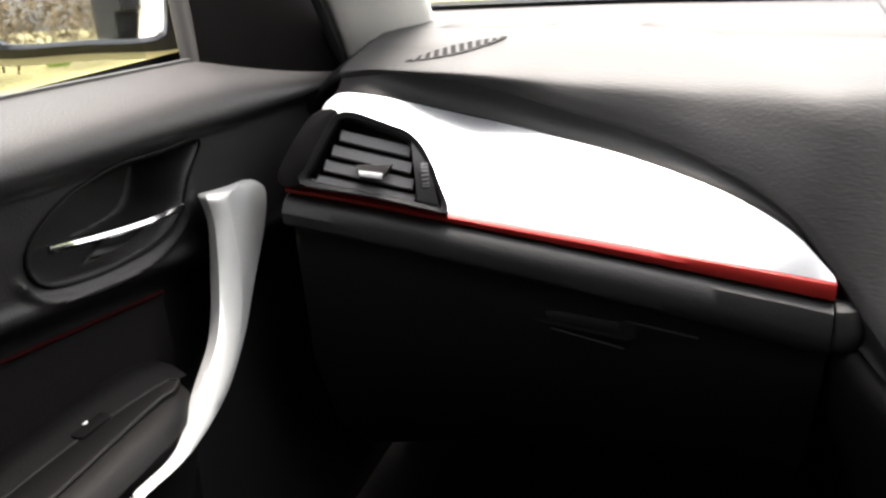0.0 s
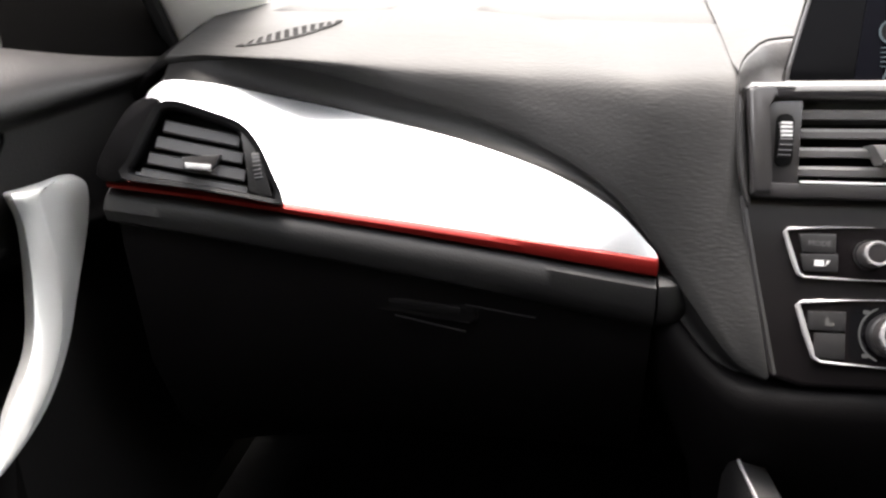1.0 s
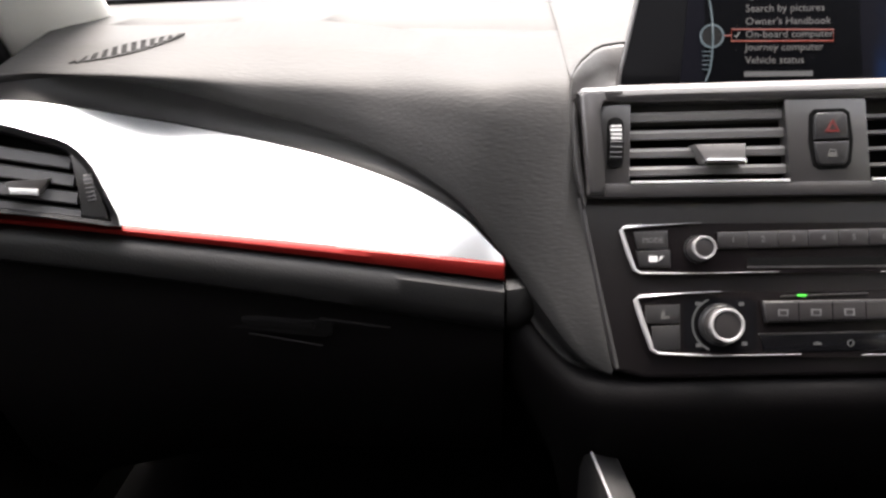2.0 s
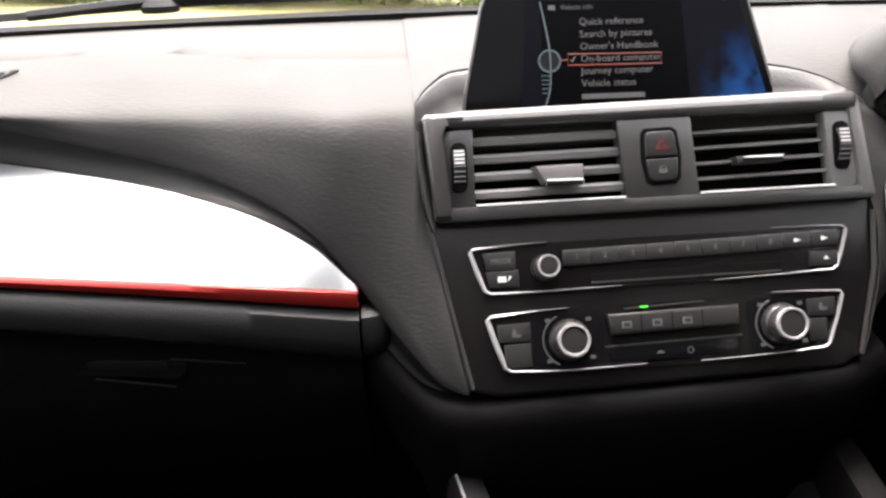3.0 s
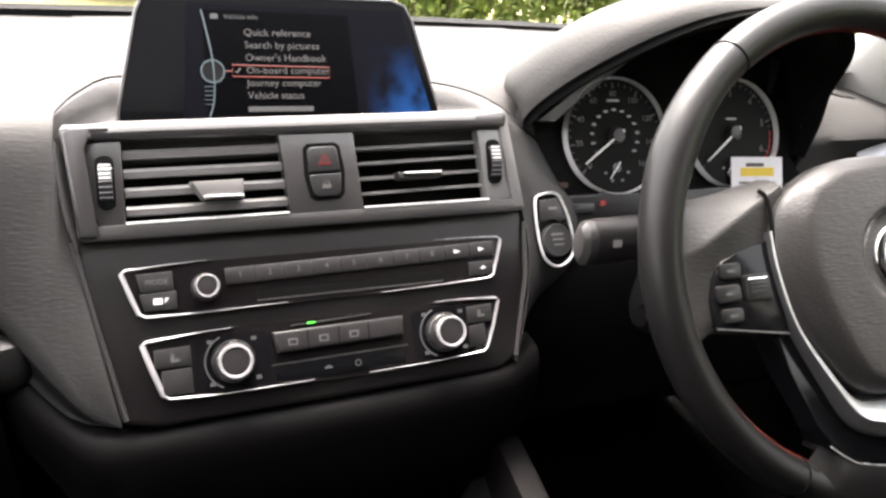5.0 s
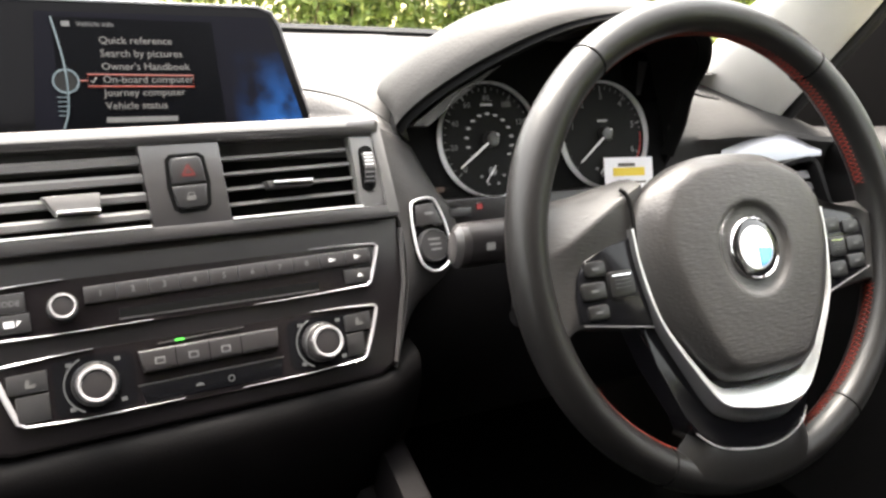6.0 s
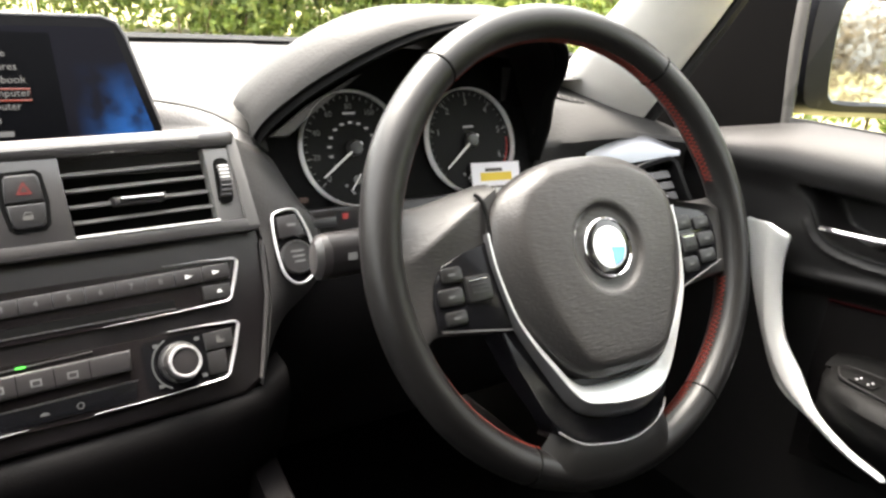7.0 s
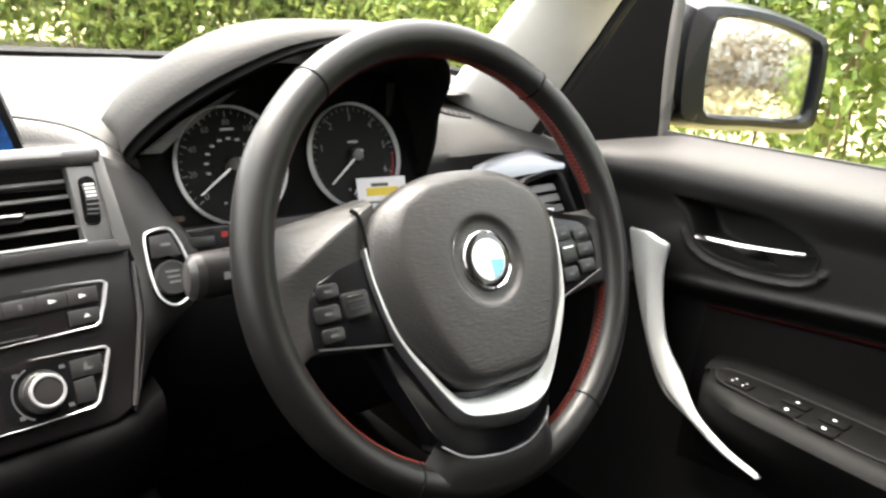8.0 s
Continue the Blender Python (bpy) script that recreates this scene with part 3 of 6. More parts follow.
for lip, c in zip(lips, inner):
    row = section(lip, c, 0.004 * min(1, (c - lip).length / 0.10))
    rows.append(row)
    tops.append(c.z > 0.920)
for i, row in enumerate(rows):
    if not tops[i]:
        c = inner[i - len(LEFT)]
        for j, t in enumerate(STEPS):
            lip = lips[i - len(LEFT)]
            row[4 + j] = lip.lerp(c, t) + Vector((0.0, -0.003, 0.002)) * math.sin(t * math.pi) * min(1, (c - lip).length / 0.08)
bm = bmesh.new()
grid = [[bm.verts.new(q) if (tops[i] or j < 13) else None for j, q in enumerate(row)] for i, row in enumerate(rows)]
for i in range(len(rows) - 1):
    for j in range(len(rows[0]) - 1):
        quad = (grid[i][j], grid[i][j + 1], grid[i + 1][j + 1], grid[i + 1][j])
        if all(quad):
            bm.faces.new(quad)
part("pad", bm, PAD, dash, "grained soft pad above the passenger trim", angle=80)
end_rows = [[Vector((q.x + dx, q.y, q.z - dz)) for q in rows[0]] for dx, dz in ((0.001, 0.0015), (-0.012, 0.006), (-0.030, 0.022), (-0.046, 0.045))]
part("dash_end", loft(end_rows), PLASTIC, dash, "dark end of the dashboard beside the door")
# The hollow between the pad's edge and the silver trim, shade painted dark.
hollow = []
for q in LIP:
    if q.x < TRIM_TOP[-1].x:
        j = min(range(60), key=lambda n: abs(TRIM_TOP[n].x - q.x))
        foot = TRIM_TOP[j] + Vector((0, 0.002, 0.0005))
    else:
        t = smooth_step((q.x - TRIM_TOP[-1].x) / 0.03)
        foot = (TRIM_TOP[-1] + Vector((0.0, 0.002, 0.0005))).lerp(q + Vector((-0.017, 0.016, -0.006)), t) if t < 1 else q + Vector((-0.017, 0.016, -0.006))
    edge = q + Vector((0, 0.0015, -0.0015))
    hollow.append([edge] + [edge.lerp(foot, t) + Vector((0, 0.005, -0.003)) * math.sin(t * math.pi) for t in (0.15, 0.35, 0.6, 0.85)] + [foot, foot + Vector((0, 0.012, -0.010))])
part("pad_hollow", loft(hollow), SHADED_SKIN, dash, "hollow above the silver trim, shade put into its colour", angle=70)
# Passenger trim: silver panel, red strip, grey lower lip.
silver_rows = []
for k in range(60):
    b, e = TRIM_LOW[k], TRIM_TOP[k]
    c = b.lerp(e, 0.5) + Vector((0, -0.0015, 0.0025)) * min(1.0, (e - b).length / 0.085) ** 2
    silver_rows.append([b * (1 - t) ** 2 + c * 2 * t * (1 - t) + e * t * t for t in np.linspace(0, 1, 12)])
part("trim_panel", thicken(loft(silver_rows), 0.003), SILVER, dash, "satin brushed silver trim panel")
red_rows, lip_rows, groove = [], [], []
for k in range(60):
    b = TRIM_LOW[k]
    t = k / 59
    h = 0.0065 + 0.0090 * t ** 1.2
    a = b + Vector((0, -0.002, 0))
    red_rows.append([b + Vector((0, 0.006, 0.001)), a + Vector((0, -0.001, -0.001)), a + Vector((0, -0.0035, -h * 0.35)), a + Vector((0, -0.003, -h * 0.8)), a + Vector((0, 0.001, -h)), a + Vector((0, 0.010, -h))])
    c = a + Vector((0, -0.001, -h - 0.0015))
    d = 0.0235 + 0.0145 * t
    lip_rows.append([c + Vector((0, 0.012, 0)), c, c + Vector((0, -0.007, -0.004)), c + Vector((0, -0.012, -d * 0.5)), c + Vector((0, -0.010, -d * 0.9)), c + Vector((0, -0.004, -d - 0.002)), c + Vector((0, 0.012, -d - 0.004))])
part("red_strip", thicken(loft(red_rows), 0.002), RED, dash, "narrow red metallic accent strip")
part("lower_lip", thicken(loft(lip_rows), 0.003), LIP_SKIN, dash)
stub = [[Vector((p.x + 0.002 + 0.022 * j / 5, p.y + 0.004 + 0.010 * (j / 5) ** 2, p.z)) for p in lip_rows[-1]] for j in range(6)]
part("lower_lip", thicken(loft(stub), 0.003), LIP_SKIN, dash, "short end piece beside the console")

# Glovebox and the dark lower dashboard.
glove = []
for k in range(60):
    p = lip_rows[k][-1]
    glove.append([p + Vector((0, -0.004, 0.002)), p + Vector((0, -0.004, -0.02)), Vector((p.x, p.y + 0.002, 0.70)), Vector((p.x, p.y + 0.03, 0.62)), Vector((p.x, p.y + 0.09, 0.55)), Vector((p.x, p.y + 0.22, 0.50))])
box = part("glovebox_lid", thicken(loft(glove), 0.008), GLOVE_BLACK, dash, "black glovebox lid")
latch = axes((-0.425, 0.579, 0.745), (1, 0.02, -0.12), (0, 0.1, 1))
part("latch", plate(rounded(-0.045, 0.045, -0.010, 0.010, 0.006), 0, 0.005, latch, 0.002), PLASTIC, box, "glovebox latch plate")
part("latch_grip", plate(rounded(-0.030, 0.030, -0.004, 0.004, 0.003), 0.003, 0.0065, latch, 0.001), PLASTIC, box)
for (xa, za), (xb, zb) in (((-0.4496, 0.7357), (-0.3898, 0.7240)), ((-0.3898, 0.7499), (-0.3330, 0.7415))):
    part("lid_ridge", tube([Vector((xa, 0.5712, za)), Vector((xb, 0.5722, zb))], 0.0010, steps=6), PLASTIC, box)
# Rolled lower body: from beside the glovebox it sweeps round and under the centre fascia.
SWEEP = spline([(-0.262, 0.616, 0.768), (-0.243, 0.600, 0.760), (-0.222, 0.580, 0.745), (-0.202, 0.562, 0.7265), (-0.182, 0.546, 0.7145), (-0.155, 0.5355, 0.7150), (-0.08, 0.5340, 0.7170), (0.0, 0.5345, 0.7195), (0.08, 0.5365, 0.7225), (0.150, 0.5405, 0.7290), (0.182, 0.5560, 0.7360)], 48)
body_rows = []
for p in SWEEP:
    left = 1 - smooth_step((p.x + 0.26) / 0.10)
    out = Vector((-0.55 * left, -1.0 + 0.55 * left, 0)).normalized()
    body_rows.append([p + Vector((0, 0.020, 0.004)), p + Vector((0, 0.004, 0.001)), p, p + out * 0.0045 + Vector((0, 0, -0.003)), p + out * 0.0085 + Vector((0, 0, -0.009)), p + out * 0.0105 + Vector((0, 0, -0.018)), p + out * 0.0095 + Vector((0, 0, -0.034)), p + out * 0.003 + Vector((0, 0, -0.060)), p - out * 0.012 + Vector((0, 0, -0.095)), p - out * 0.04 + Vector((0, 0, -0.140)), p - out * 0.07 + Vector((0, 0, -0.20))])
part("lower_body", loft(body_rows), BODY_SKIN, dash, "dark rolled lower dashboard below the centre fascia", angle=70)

# Side grilles for the demister.
def demister(side, name_label):
    f = axes((-0.5660, 0.7010, 0.9428), (0.0774, 0.0656, 0.0131), (-0.55, 0.82, 0.17)) if side < 0 else axes((0.578, 0.6640, 0.9350), (1.0, 0.03, -0.19), (0, 1, 0.25))
    n, k0 = 14, 0.98 if side < 0 else 0.62
    rim = []
    for k in range(n + 1):
        t = k / n
        rim.append((k0 * (-0.052 + 0.104 * t), k0 * (0.003 + 0.010 * math.sin(t * math.pi))))
    for k in range(n - 1, 0, -1):
        t = k / n
        rim.append((k0 * (-0.052 + 0.104 * t), k0 * (0.003 - 0.013 * math.sin(t * math.pi) ** 0.8)))
    g = thing("demister_grille", f.translation, name_label, "air vent")
    part("opening", plate(rim, -0.006, 0.0012, f), VOID, g)
    part("rim", tube([f @ Vector((a, b, 0.0012)) for a, b in rim], 0.0008, closed=True, steps=6, up=f.col[2].xyz), PAD, g)
    count = 11 if side < 0 else 6
    for k in range(count):
        t = (k + 1) / (count + 1)
        u = -0.052 + 0.104 * t
        w = 0.0115 * math.sin(t * math.pi) ** 0.8
        path = [f @ Vector((k0 * (u - 0.004), k0 * (0.003 - w), 0.0018)), f @ Vector((k0 * (u + 0.004), k0 * (0.003 + w * 0.8), 0.0018))]
        part("slat", sweep(path, [(-0.0016, -0.003), (0.0016, -0.003), (0.0016, 0.0004), (-0.0016, 0.0004)], up=f.col[2].xyz), PAD, g)


demister(-1, "curved slatted demister grille let into the dashboard top")
demister(1, "curved slatted demister grille beside the driver's pillar")

# ---- centre stack ----
# Raised surround behind the vents and the display.
def on_vents(u, v, n=-0.005):
    return VENTS @ Vector((u, v, n))


def on_stack(u, v, n=0.0):
    return STACK @ Vector((u, v, n))


ARCH_TOP = [(-0.1895, 0.6385, 0.928), (-0.181, 0.672, 0.932), (-0.168, 0.700, 0.936), (-0.150, 0.724, 0.939), (-0.08, 0.738, 0.941), (0.0, 0.742, 0.941), (0.08, 0.732, 0.940), (0.136, 0.706, 0.937), (0.168, 0.688, 0.930), (0.190, 0.662, 0.916), (0.2045, 0.634, 0.893)]
rim_out = spline([on_vents(-0.1800, -0.032), on_vents(-0.1870, -0.006), on_vents(-0.1900, 0.025), on_vents(-0.1910, 0.048), ARCH_TOP[0]], 12)[:-1] + spline(ARCH_TOP, 34)[:-1]
rim_out += spline([ARCH_TOP[-1], (0.2180, 0.613, 0.866), on_stack(0.2290, 0.0720, 0.001), on_stack(0.2340, 0.0450, -0.004), on_stack(0.2235, 0.0160, -0.016), on_stack(0.1915, -0.0080, -0.022), on_stack(0.1710, -0.0360, -0.022), on_stack(0.1560, -0.0600, -0.014)], 28)
rim_in = spline([on_vents(-0.1785, -0.0230), on_vents(-0.1825, 0.015), on_vents(-0.1860, 0.0555)], 12)[:-1] + spline([on_vents(-0.1860, 0.0575), on_vents(-0.09, 0.0610), on_vents(0.08, 0.0640), on_vents(0.1625, 0.0620)], 34)[:-1]
rim_in += spline([on_vents(0.1625, 0.0620), on_vents(0.168, 0.02), on_vents(0.1735, -0.0165), on_stack(0.1765, 0.0560, 0.003), on_stack(0.1745, 0.0139, 0.004), on_stack(0.1640, -0.0280, 0.004), on_stack(0.1540, -0.0590, 0.002)], 28)
sur = []
for k, (o, i) in enumerate(zip(rim_out, rim_in)):
    side = 1 - smooth_step((k - 9) / 5) if k < 20 else smooth_step((k - 42) / 6)
    lift = VENTS.col[2].xyz * side + Vector((0, -0.1, 1)) * (1 - side)
    xm = (o.x + i.x) / 2
    dip = 0.034 * math.exp(-((xm + 0.013) / (0.190 if xm < 0 else 0.170)) ** 8) if 9 < k < 47 else 0
    crown = 0.0055 if k < 46 else 0.0035
    row = [o - lift * 0.045 + Vector((0, 0.01, 0)), o - lift * 0.010, o - lift * 0.0015]
    for t, u, low in ((0.05, 0.45, 0.15), (0.12, 0.85, 0.60), (0.20, 1.0, 0.90), (0.35, 1.0, 1.0), (0.65, 0.8, 1.0), (0.88, 0.2, 0.8)):
        row.append(o.lerp(i, t) + lift * crown * u - Vector((0, 0, dip * low)))
    row += [i, i - lift * 0.03]
    sur.append(row)
part("centre_surround", loft(sur), ARCH_SKIN, dash, "grained arch round the vents and the display", angle=60)
back = []
for o in rim_out[11:47]:
    fan = smooth_step((o.x - 0.125) / 0.075)
    far = windscreen_edge(o.x + 0.11 * fan)
    row = [o + Vector((0, 0.001, -0.010)), o + Vector((0, 0.004 - 0.003 * fan, 0.000))]
    for t in (0.04, 0.10, 0.18, 0.30, 0.45, 0.65, 0.82, 1.0):
        q = o.lerp(far, t) + Vector((0, 0.004 * (1 - t), 0.004 * math.sin(t * math.pi) * (1 - fan)))
        q.z += (far.z - 0.004 * (1 - t) - q.z) * fan * (1 - (1 - t) ** 5)
        q.z -= 0.0043 * (1 - smooth_step((o.x + 0.190) / 0.09)) * min(1.0, t / 0.10) * (1 - t)
        row.append(q)
    back.append(row)
part("top_pad", loft(back), PAD, dash, "pad behind the display")
right_top = []
for x in np.linspace(0.222, 0.72, 24):
    far = windscreen_edge(x)
    low = 0.016 * (1 - smooth_step((x - 0.222) / 0.07))
    right_top.append([Vector((x, 0.70 + (far.y - 0.70) * t, 0.9525 + 0.009 * t - low * (1 - t) ** 2)) for t in np.linspace(0, 1, 9)])
part("top_pad", loft(right_top), PAD, dash, "pad in front of the driver")
FAS = [(-0.1845, 0.0760), (0.1760, 0.0720), (0.1720, 0.0139), (0.1540, -0.0560), (0.140, -0.0640), (-0.135, -0.0720), (-0.1565, -0.0665), (-0.1700, -0.0012)]
part("stack_fascia", plate(FAS, -0.050, 0.0, STACK, 0.004, 3), FASCIA, dash, "satin black centre fascia")
part("fascia_edge", tube([STACK @ Vector((0.1750, 0.060, 0.0015)), STACK @ Vector((0.1715, 0.0139, 0.002)), STACK @ Vector((0.1540, -0.054, 0.0015))], 0.0022, steps=6), GREY, dash)
part("fascia_edge", tube([STACK @ Vector((-0.1830, 0.066, 0.0005)), STACK @ Vector((-0.1697, -0.0012, 0.001)), STACK @ Vector((-0.1561, -0.0645, 0.0005))], 0.0024, steps=6), KEYBAR, dash)

def thumbwheel(f, parent, mat=BUTTON, ticks=False):
    """A ribbed thumbwheel standing out of its slot, with a light printed scale."""
    slot = part("thumbwheel", plate(rounded(-0.0062, 0.0062, -0.019, 0.019, 0.005), 0, 0.0022, f, 0.0008), VOID, parent)
    rows = []
    for k in range(13):
        a = radians(-58 + 116 * k / 12)
        rows.append([f @ Vector((s * 0.0046, 0.0165 * math.sin(a), 0.0145 * math.cos(a) - 0.0065)) for s in (-1, -0.9, 0.9, 1)])
    part("wheel", thicken(loft(rows), 0.001), mat, slot)
    for k in range(-3, 4):
        a = radians(14 * k)
        part("rib", tube([f @ Vector((s * 0.0044, 0.0168 * math.sin(a), 0.0147 * math.cos(a) - 0.0064)) for s in (-1, 1)], 0.0005, steps=4), GREY, slot)
    if ticks:
        for k in range(7):
            part("mark", block(0.0018, 0.0044, -0.0115 + 0.0038 * k, -0.0103 + 0.0038 * k, 0.0060, 0.0080 - 0.0003 * (k - 3) ** 2 * 0.5, f), DIAL_PRINT, slot)
    else:
        for k in range(4):
            part("mark", block(-0.0038, 0.0038, 0.0020 + 0.0031 * k, 0.0033 + 0.0031 * k, 0.0066, 0.0084 - 0.0007 * k, f), WHITE, slot)
    return slot


vents = thing("centre_air_vents", (0, 0.60, 0.85), "pair of slatted air vents in a dark grey frame", "air vent")
OUT = [(-0.1860, 0.0560), (-0.183, 0.0600), (0.1580, 0.0660), (0.1620, 0.0625), (0.1735, -0.0165), (0.1725, -0.0190), (-0.1765, -0.0235), (-0.1785, -0.0215)]
backing = part("backing", plate(OUT, -0.045, -0.022, VENTS), VOID, vents)
part("frame_top", plate([(-0.1860, 0.0555), (-0.183, 0.0600), (0.1585, 0.0660), (0.1625, 0.0620), (0.1600, 0.0520), (-0.1790, 0.0480)], -0.025, 0.007, VENTS, 0.0055, 4), GREY, vents)
ledge = []
for t in np.linspace(0, 1, 12):
    u, v = -0.1845 + 0.3465 * t, 0.0565 + 0.0065 * t
    end = 0.004 * (abs(2 * t - 1) ** 14)
    ledge.append([VENTS @ Vector((u, v - end + dv, h - end)) for dv, h in ((-0.0035, 0.0074), (0.0, 0.0072), (0.0022, 0.0060), (0.0040, 0.0030), (0.0062, -0.0060), (0.0080, -0.0150), (0.0060, -0.0240))])
part("frame_ledge", loft(ledge), LIT_GREY, vents, "satin grey ledge along the top of the vents, lightened as lit", angle=60)
part("frame_bottom", plate([(-0.1795, -0.0130), (0.1715, -0.0085), (0.1735, -0.0165), (0.1715, -0.0195), (-0.1755, -0.0238), (-0.1785, -0.0215)], -0.025, 0.004, VENTS, 0.002, 2), GREY, vents)
part("frame_side", plate([(-0.1850, 0.0545), (-0.1780, -0.0210), (-0.1655, -0.0210), (-0.1655, -0.0120), (-0.1735, 0.0440), (-0.1640, 0.0490), (-0.1640, 0.0580), (-0.1790, 0.0580)], -0.025, 0.0072, VENTS, 0.003, 3), GREY, vents)
# Right side of the frame in the lighter grey, painted as lit.
part("frame_side", plate([(0.1580, 0.0620), (0.1625, 0.0620), (0.1735, -0.0165), (0.1625, -0.0165), (0.1545, 0.0520)], -0.025, 0.0045, VENTS, 0.002), LIT_GREY, vents)
for a, b in ((-0.1460, -0.0290), (0.0310, 0.1400)):
    ends = [VENTS @ Vector((u, -0.0124 + 0.0046 * (u + 0.18) / 0.35, 0.0046)) for u in (a, (a + b) / 2, b)]
    part("bright_edge", tube(ends, 0.0010, steps=6), WHITE_METAL, vents, "thin chrome line")
part("thumb_panel", plate([(-0.1730, 0.0465), (-0.1460, 0.0480), (-0.1465, -0.0140), (-0.1640, -0.0150), (-0.1690, 0.000), (-0.1735, 0.030)], -0.012, 0.001, VENTS, 0.001), GREY, vents)
part("thumb_panel", plate([(0.1350, 0.0510), (0.1560, 0.0510), (0.1612, 0.020), (0.1610, -0.0080), (0.1400, -0.0100)], -0.012, 0.001, VENTS, 0.001), LIT_GREY, vents)
part("switch_panel", plate([(-0.0330, 0.0500), (0.0262, 0.0510), (0.0312, -0.0120), (-0.0272, -0.0135)], -0.012, 0.003, VENTS, 0.0012), GREY, vents)
thumbwheel(VENTS @ shift(-0.1578, 0.0185, 0.001), vents)
thumbwheel(VENTS @ shift(0.1480, 0.0235, 0.001), vents)
for k in range(4):
    v = 0.0395 - 0.0138 * k
    path = [VENTS @ Vector((-0.1455, v - 0.0010, -0.008)), VENTS @ Vector((-0.0300 + 0.0012 * k, v + 0.0012, -0.008))]
    part("louvre", sweep(path, [(-0.0034, 0.0030), (-0.0010, 0.0046), (0.0034, 0.0036), (0.0040, 0.0015), (0.0010, -0.013), (-0.0026, -0.013)], up=VENTS.col[2].xyz), SLAT, vents)
for k in range(4):
    v = 0.0385 - 0.0122 * k
    path = [VENTS @ Vector((0.0285 + 0.0012 * k, v, -0.008)), VENTS @ Vector((0.1340 + 0.0016 * k, v + 0.0030, -0.008))]
    part("louvre", sweep(path, [(-0.0008, -0.012), (0.0008, -0.012), (0.0012, 0.003), (-0.0012, 0.003)], up=VENTS.col[2].xyz), SLAT, vents)
tab = part("vane_tab", plate([(-0.1010, 0.0165), (-0.0612, 0.0172), (-0.0615, 0.0035), (-0.0925, 0.0025)], -0.008, 0.009, VENTS, 0.002, 2, 0.06), SLAT, vents, "wide vane tab with a chrome edge")
part("chrome_edge", plate(rounded(-0.0920, -0.0625, 0.0005, 0.0055, 0.002, 3), 0.006, 0.0115, VENTS, 0.001), CHROME, tab)
tab = part("vane_tab", plate([(0.0600, 0.0175), (0.1000, 0.0185), (0.0985, 0.0120), (0.0620, 0.0115)], -0.008, 0.006, VENTS, 0.0015), GREY, vents)
part("chrome_edge", plate(rounded(0.0650, 0.0975, 0.0145, 0.0172, 0.001, 2), 0.005, 0.0085, VENTS, 0.0006), CHROME, tab)
HZ = [(-0.0128, 0.0370), (-0.0100, 0.0405), (0.0090, 0.0412), (0.0125, 0.0385), (0.0150, 0.0200), (0.0140, 0.0040), (0.0105, 0.0000), (-0.0060, -0.0008), (-0.0100, 0.0020), (-0.0130, 0.0180)]
part("button_well", plate([(0.001 + (a - 0.001) * 1.16, 0.0202 + (b - 0.0202) * 1.09) for a, b in HZ], 0.002, 0.0036, VENTS), VOID, vents)
hz = part("hazard_button", plate([(-0.0118, 0.0368), (-0.0093, 0.0396), (0.0085, 0.0402), (0.0115, 0.0380), (0.0136, 0.0203), (-0.0118, 0.0195)], 0.003, 0.0062, VENTS, 0.0014, 3), BUTTON, vents)
for r_out, mat, up in ((0.0062, HAZARD, 0.0066), (0.0034, BUTTON, 0.0069)):
    part("triangle", plate([(0.001 + r_out * math.cos(radians(a)), 0.0285 + r_out * math.sin(radians(a))) for a in (90, 210, 330)], 0.0055, up, VENTS), mat, hz)
lk = part("lock_button", plate([(-0.0118, 0.0180), (0.0138, 0.0188), (0.0129, 0.0042), (0.0100, 0.0010), (-0.0055, 0.0003), (-0.0091, 0.0026)], 0.003, 0.0062, VENTS, 0.0014, 3), BUTTON, vents)
part("lock_symbol", block(-0.0022, 0.0047, 0.0068, 0.0102, 0.0055, 0.0066, VENTS), SCREEN_TEXT, lk)
part("lock_symbol", tube([VENTS @ Vector(p) for p in ((-0.0008, 0.0100, 0.0064), (-0.0008, 0.0122, 0.0064), (0.0035, 0.0122, 0.0064), (0.0035, 0.0100, 0.0064))], 0.0005, steps=5), SCREEN_TEXT, lk)


# ---- radio and climate panels ----
def bracket(points, r, m, parent):
    """A bright trim line round one end of a panel, thin where it runs out."""
    path = [m @ Vector((*p, 0.0035)) for p in points]
    n = len(path)
    secs = [oval(r[i] * 0.8, 0.0015, 8) for i in range(n)]
    part("chrome_bracket", sweep(path, secs, up=m.col[2].xyz), PEARL, parent, "bright chrome bracket")


def knob(f, r, parent, skirt):
    """A turning knob: black skirt, ribbed chrome side, chrome ring and dark cap."""
    k = part("knob", capped([(r * 1.14, 0), (r * 1.14, 0.003), (r * 1.06, 0.006), (r * 0.98, 0.007)] if skirt else [(r * 1.1, 0), (r * 1.1, 0.003)], f, 32), BUTTON, parent)
    part("grip", capped([(r * 0.97, 0.004), (r * 0.92, 0.016), (r * 0.86, 0.0190)], f, 36), GREY, k)
    part("ring", lathe([(r * 0.90, 0.0165), (r * 0.89, 0.0195), (r * 0.85, 0.0208), (r * 0.75, 0.0208), (r * 0.71, 0.0200), (r * 0.70, 0.0180)], f, 40), PEARL, k, "chrome ring")
    part("cap", capped([(r * 0.72, 0.018), (r * 0.66, 0.0198), (r * 0.30, 0.0202)], f, 32), KEYBAR, k)
    return k


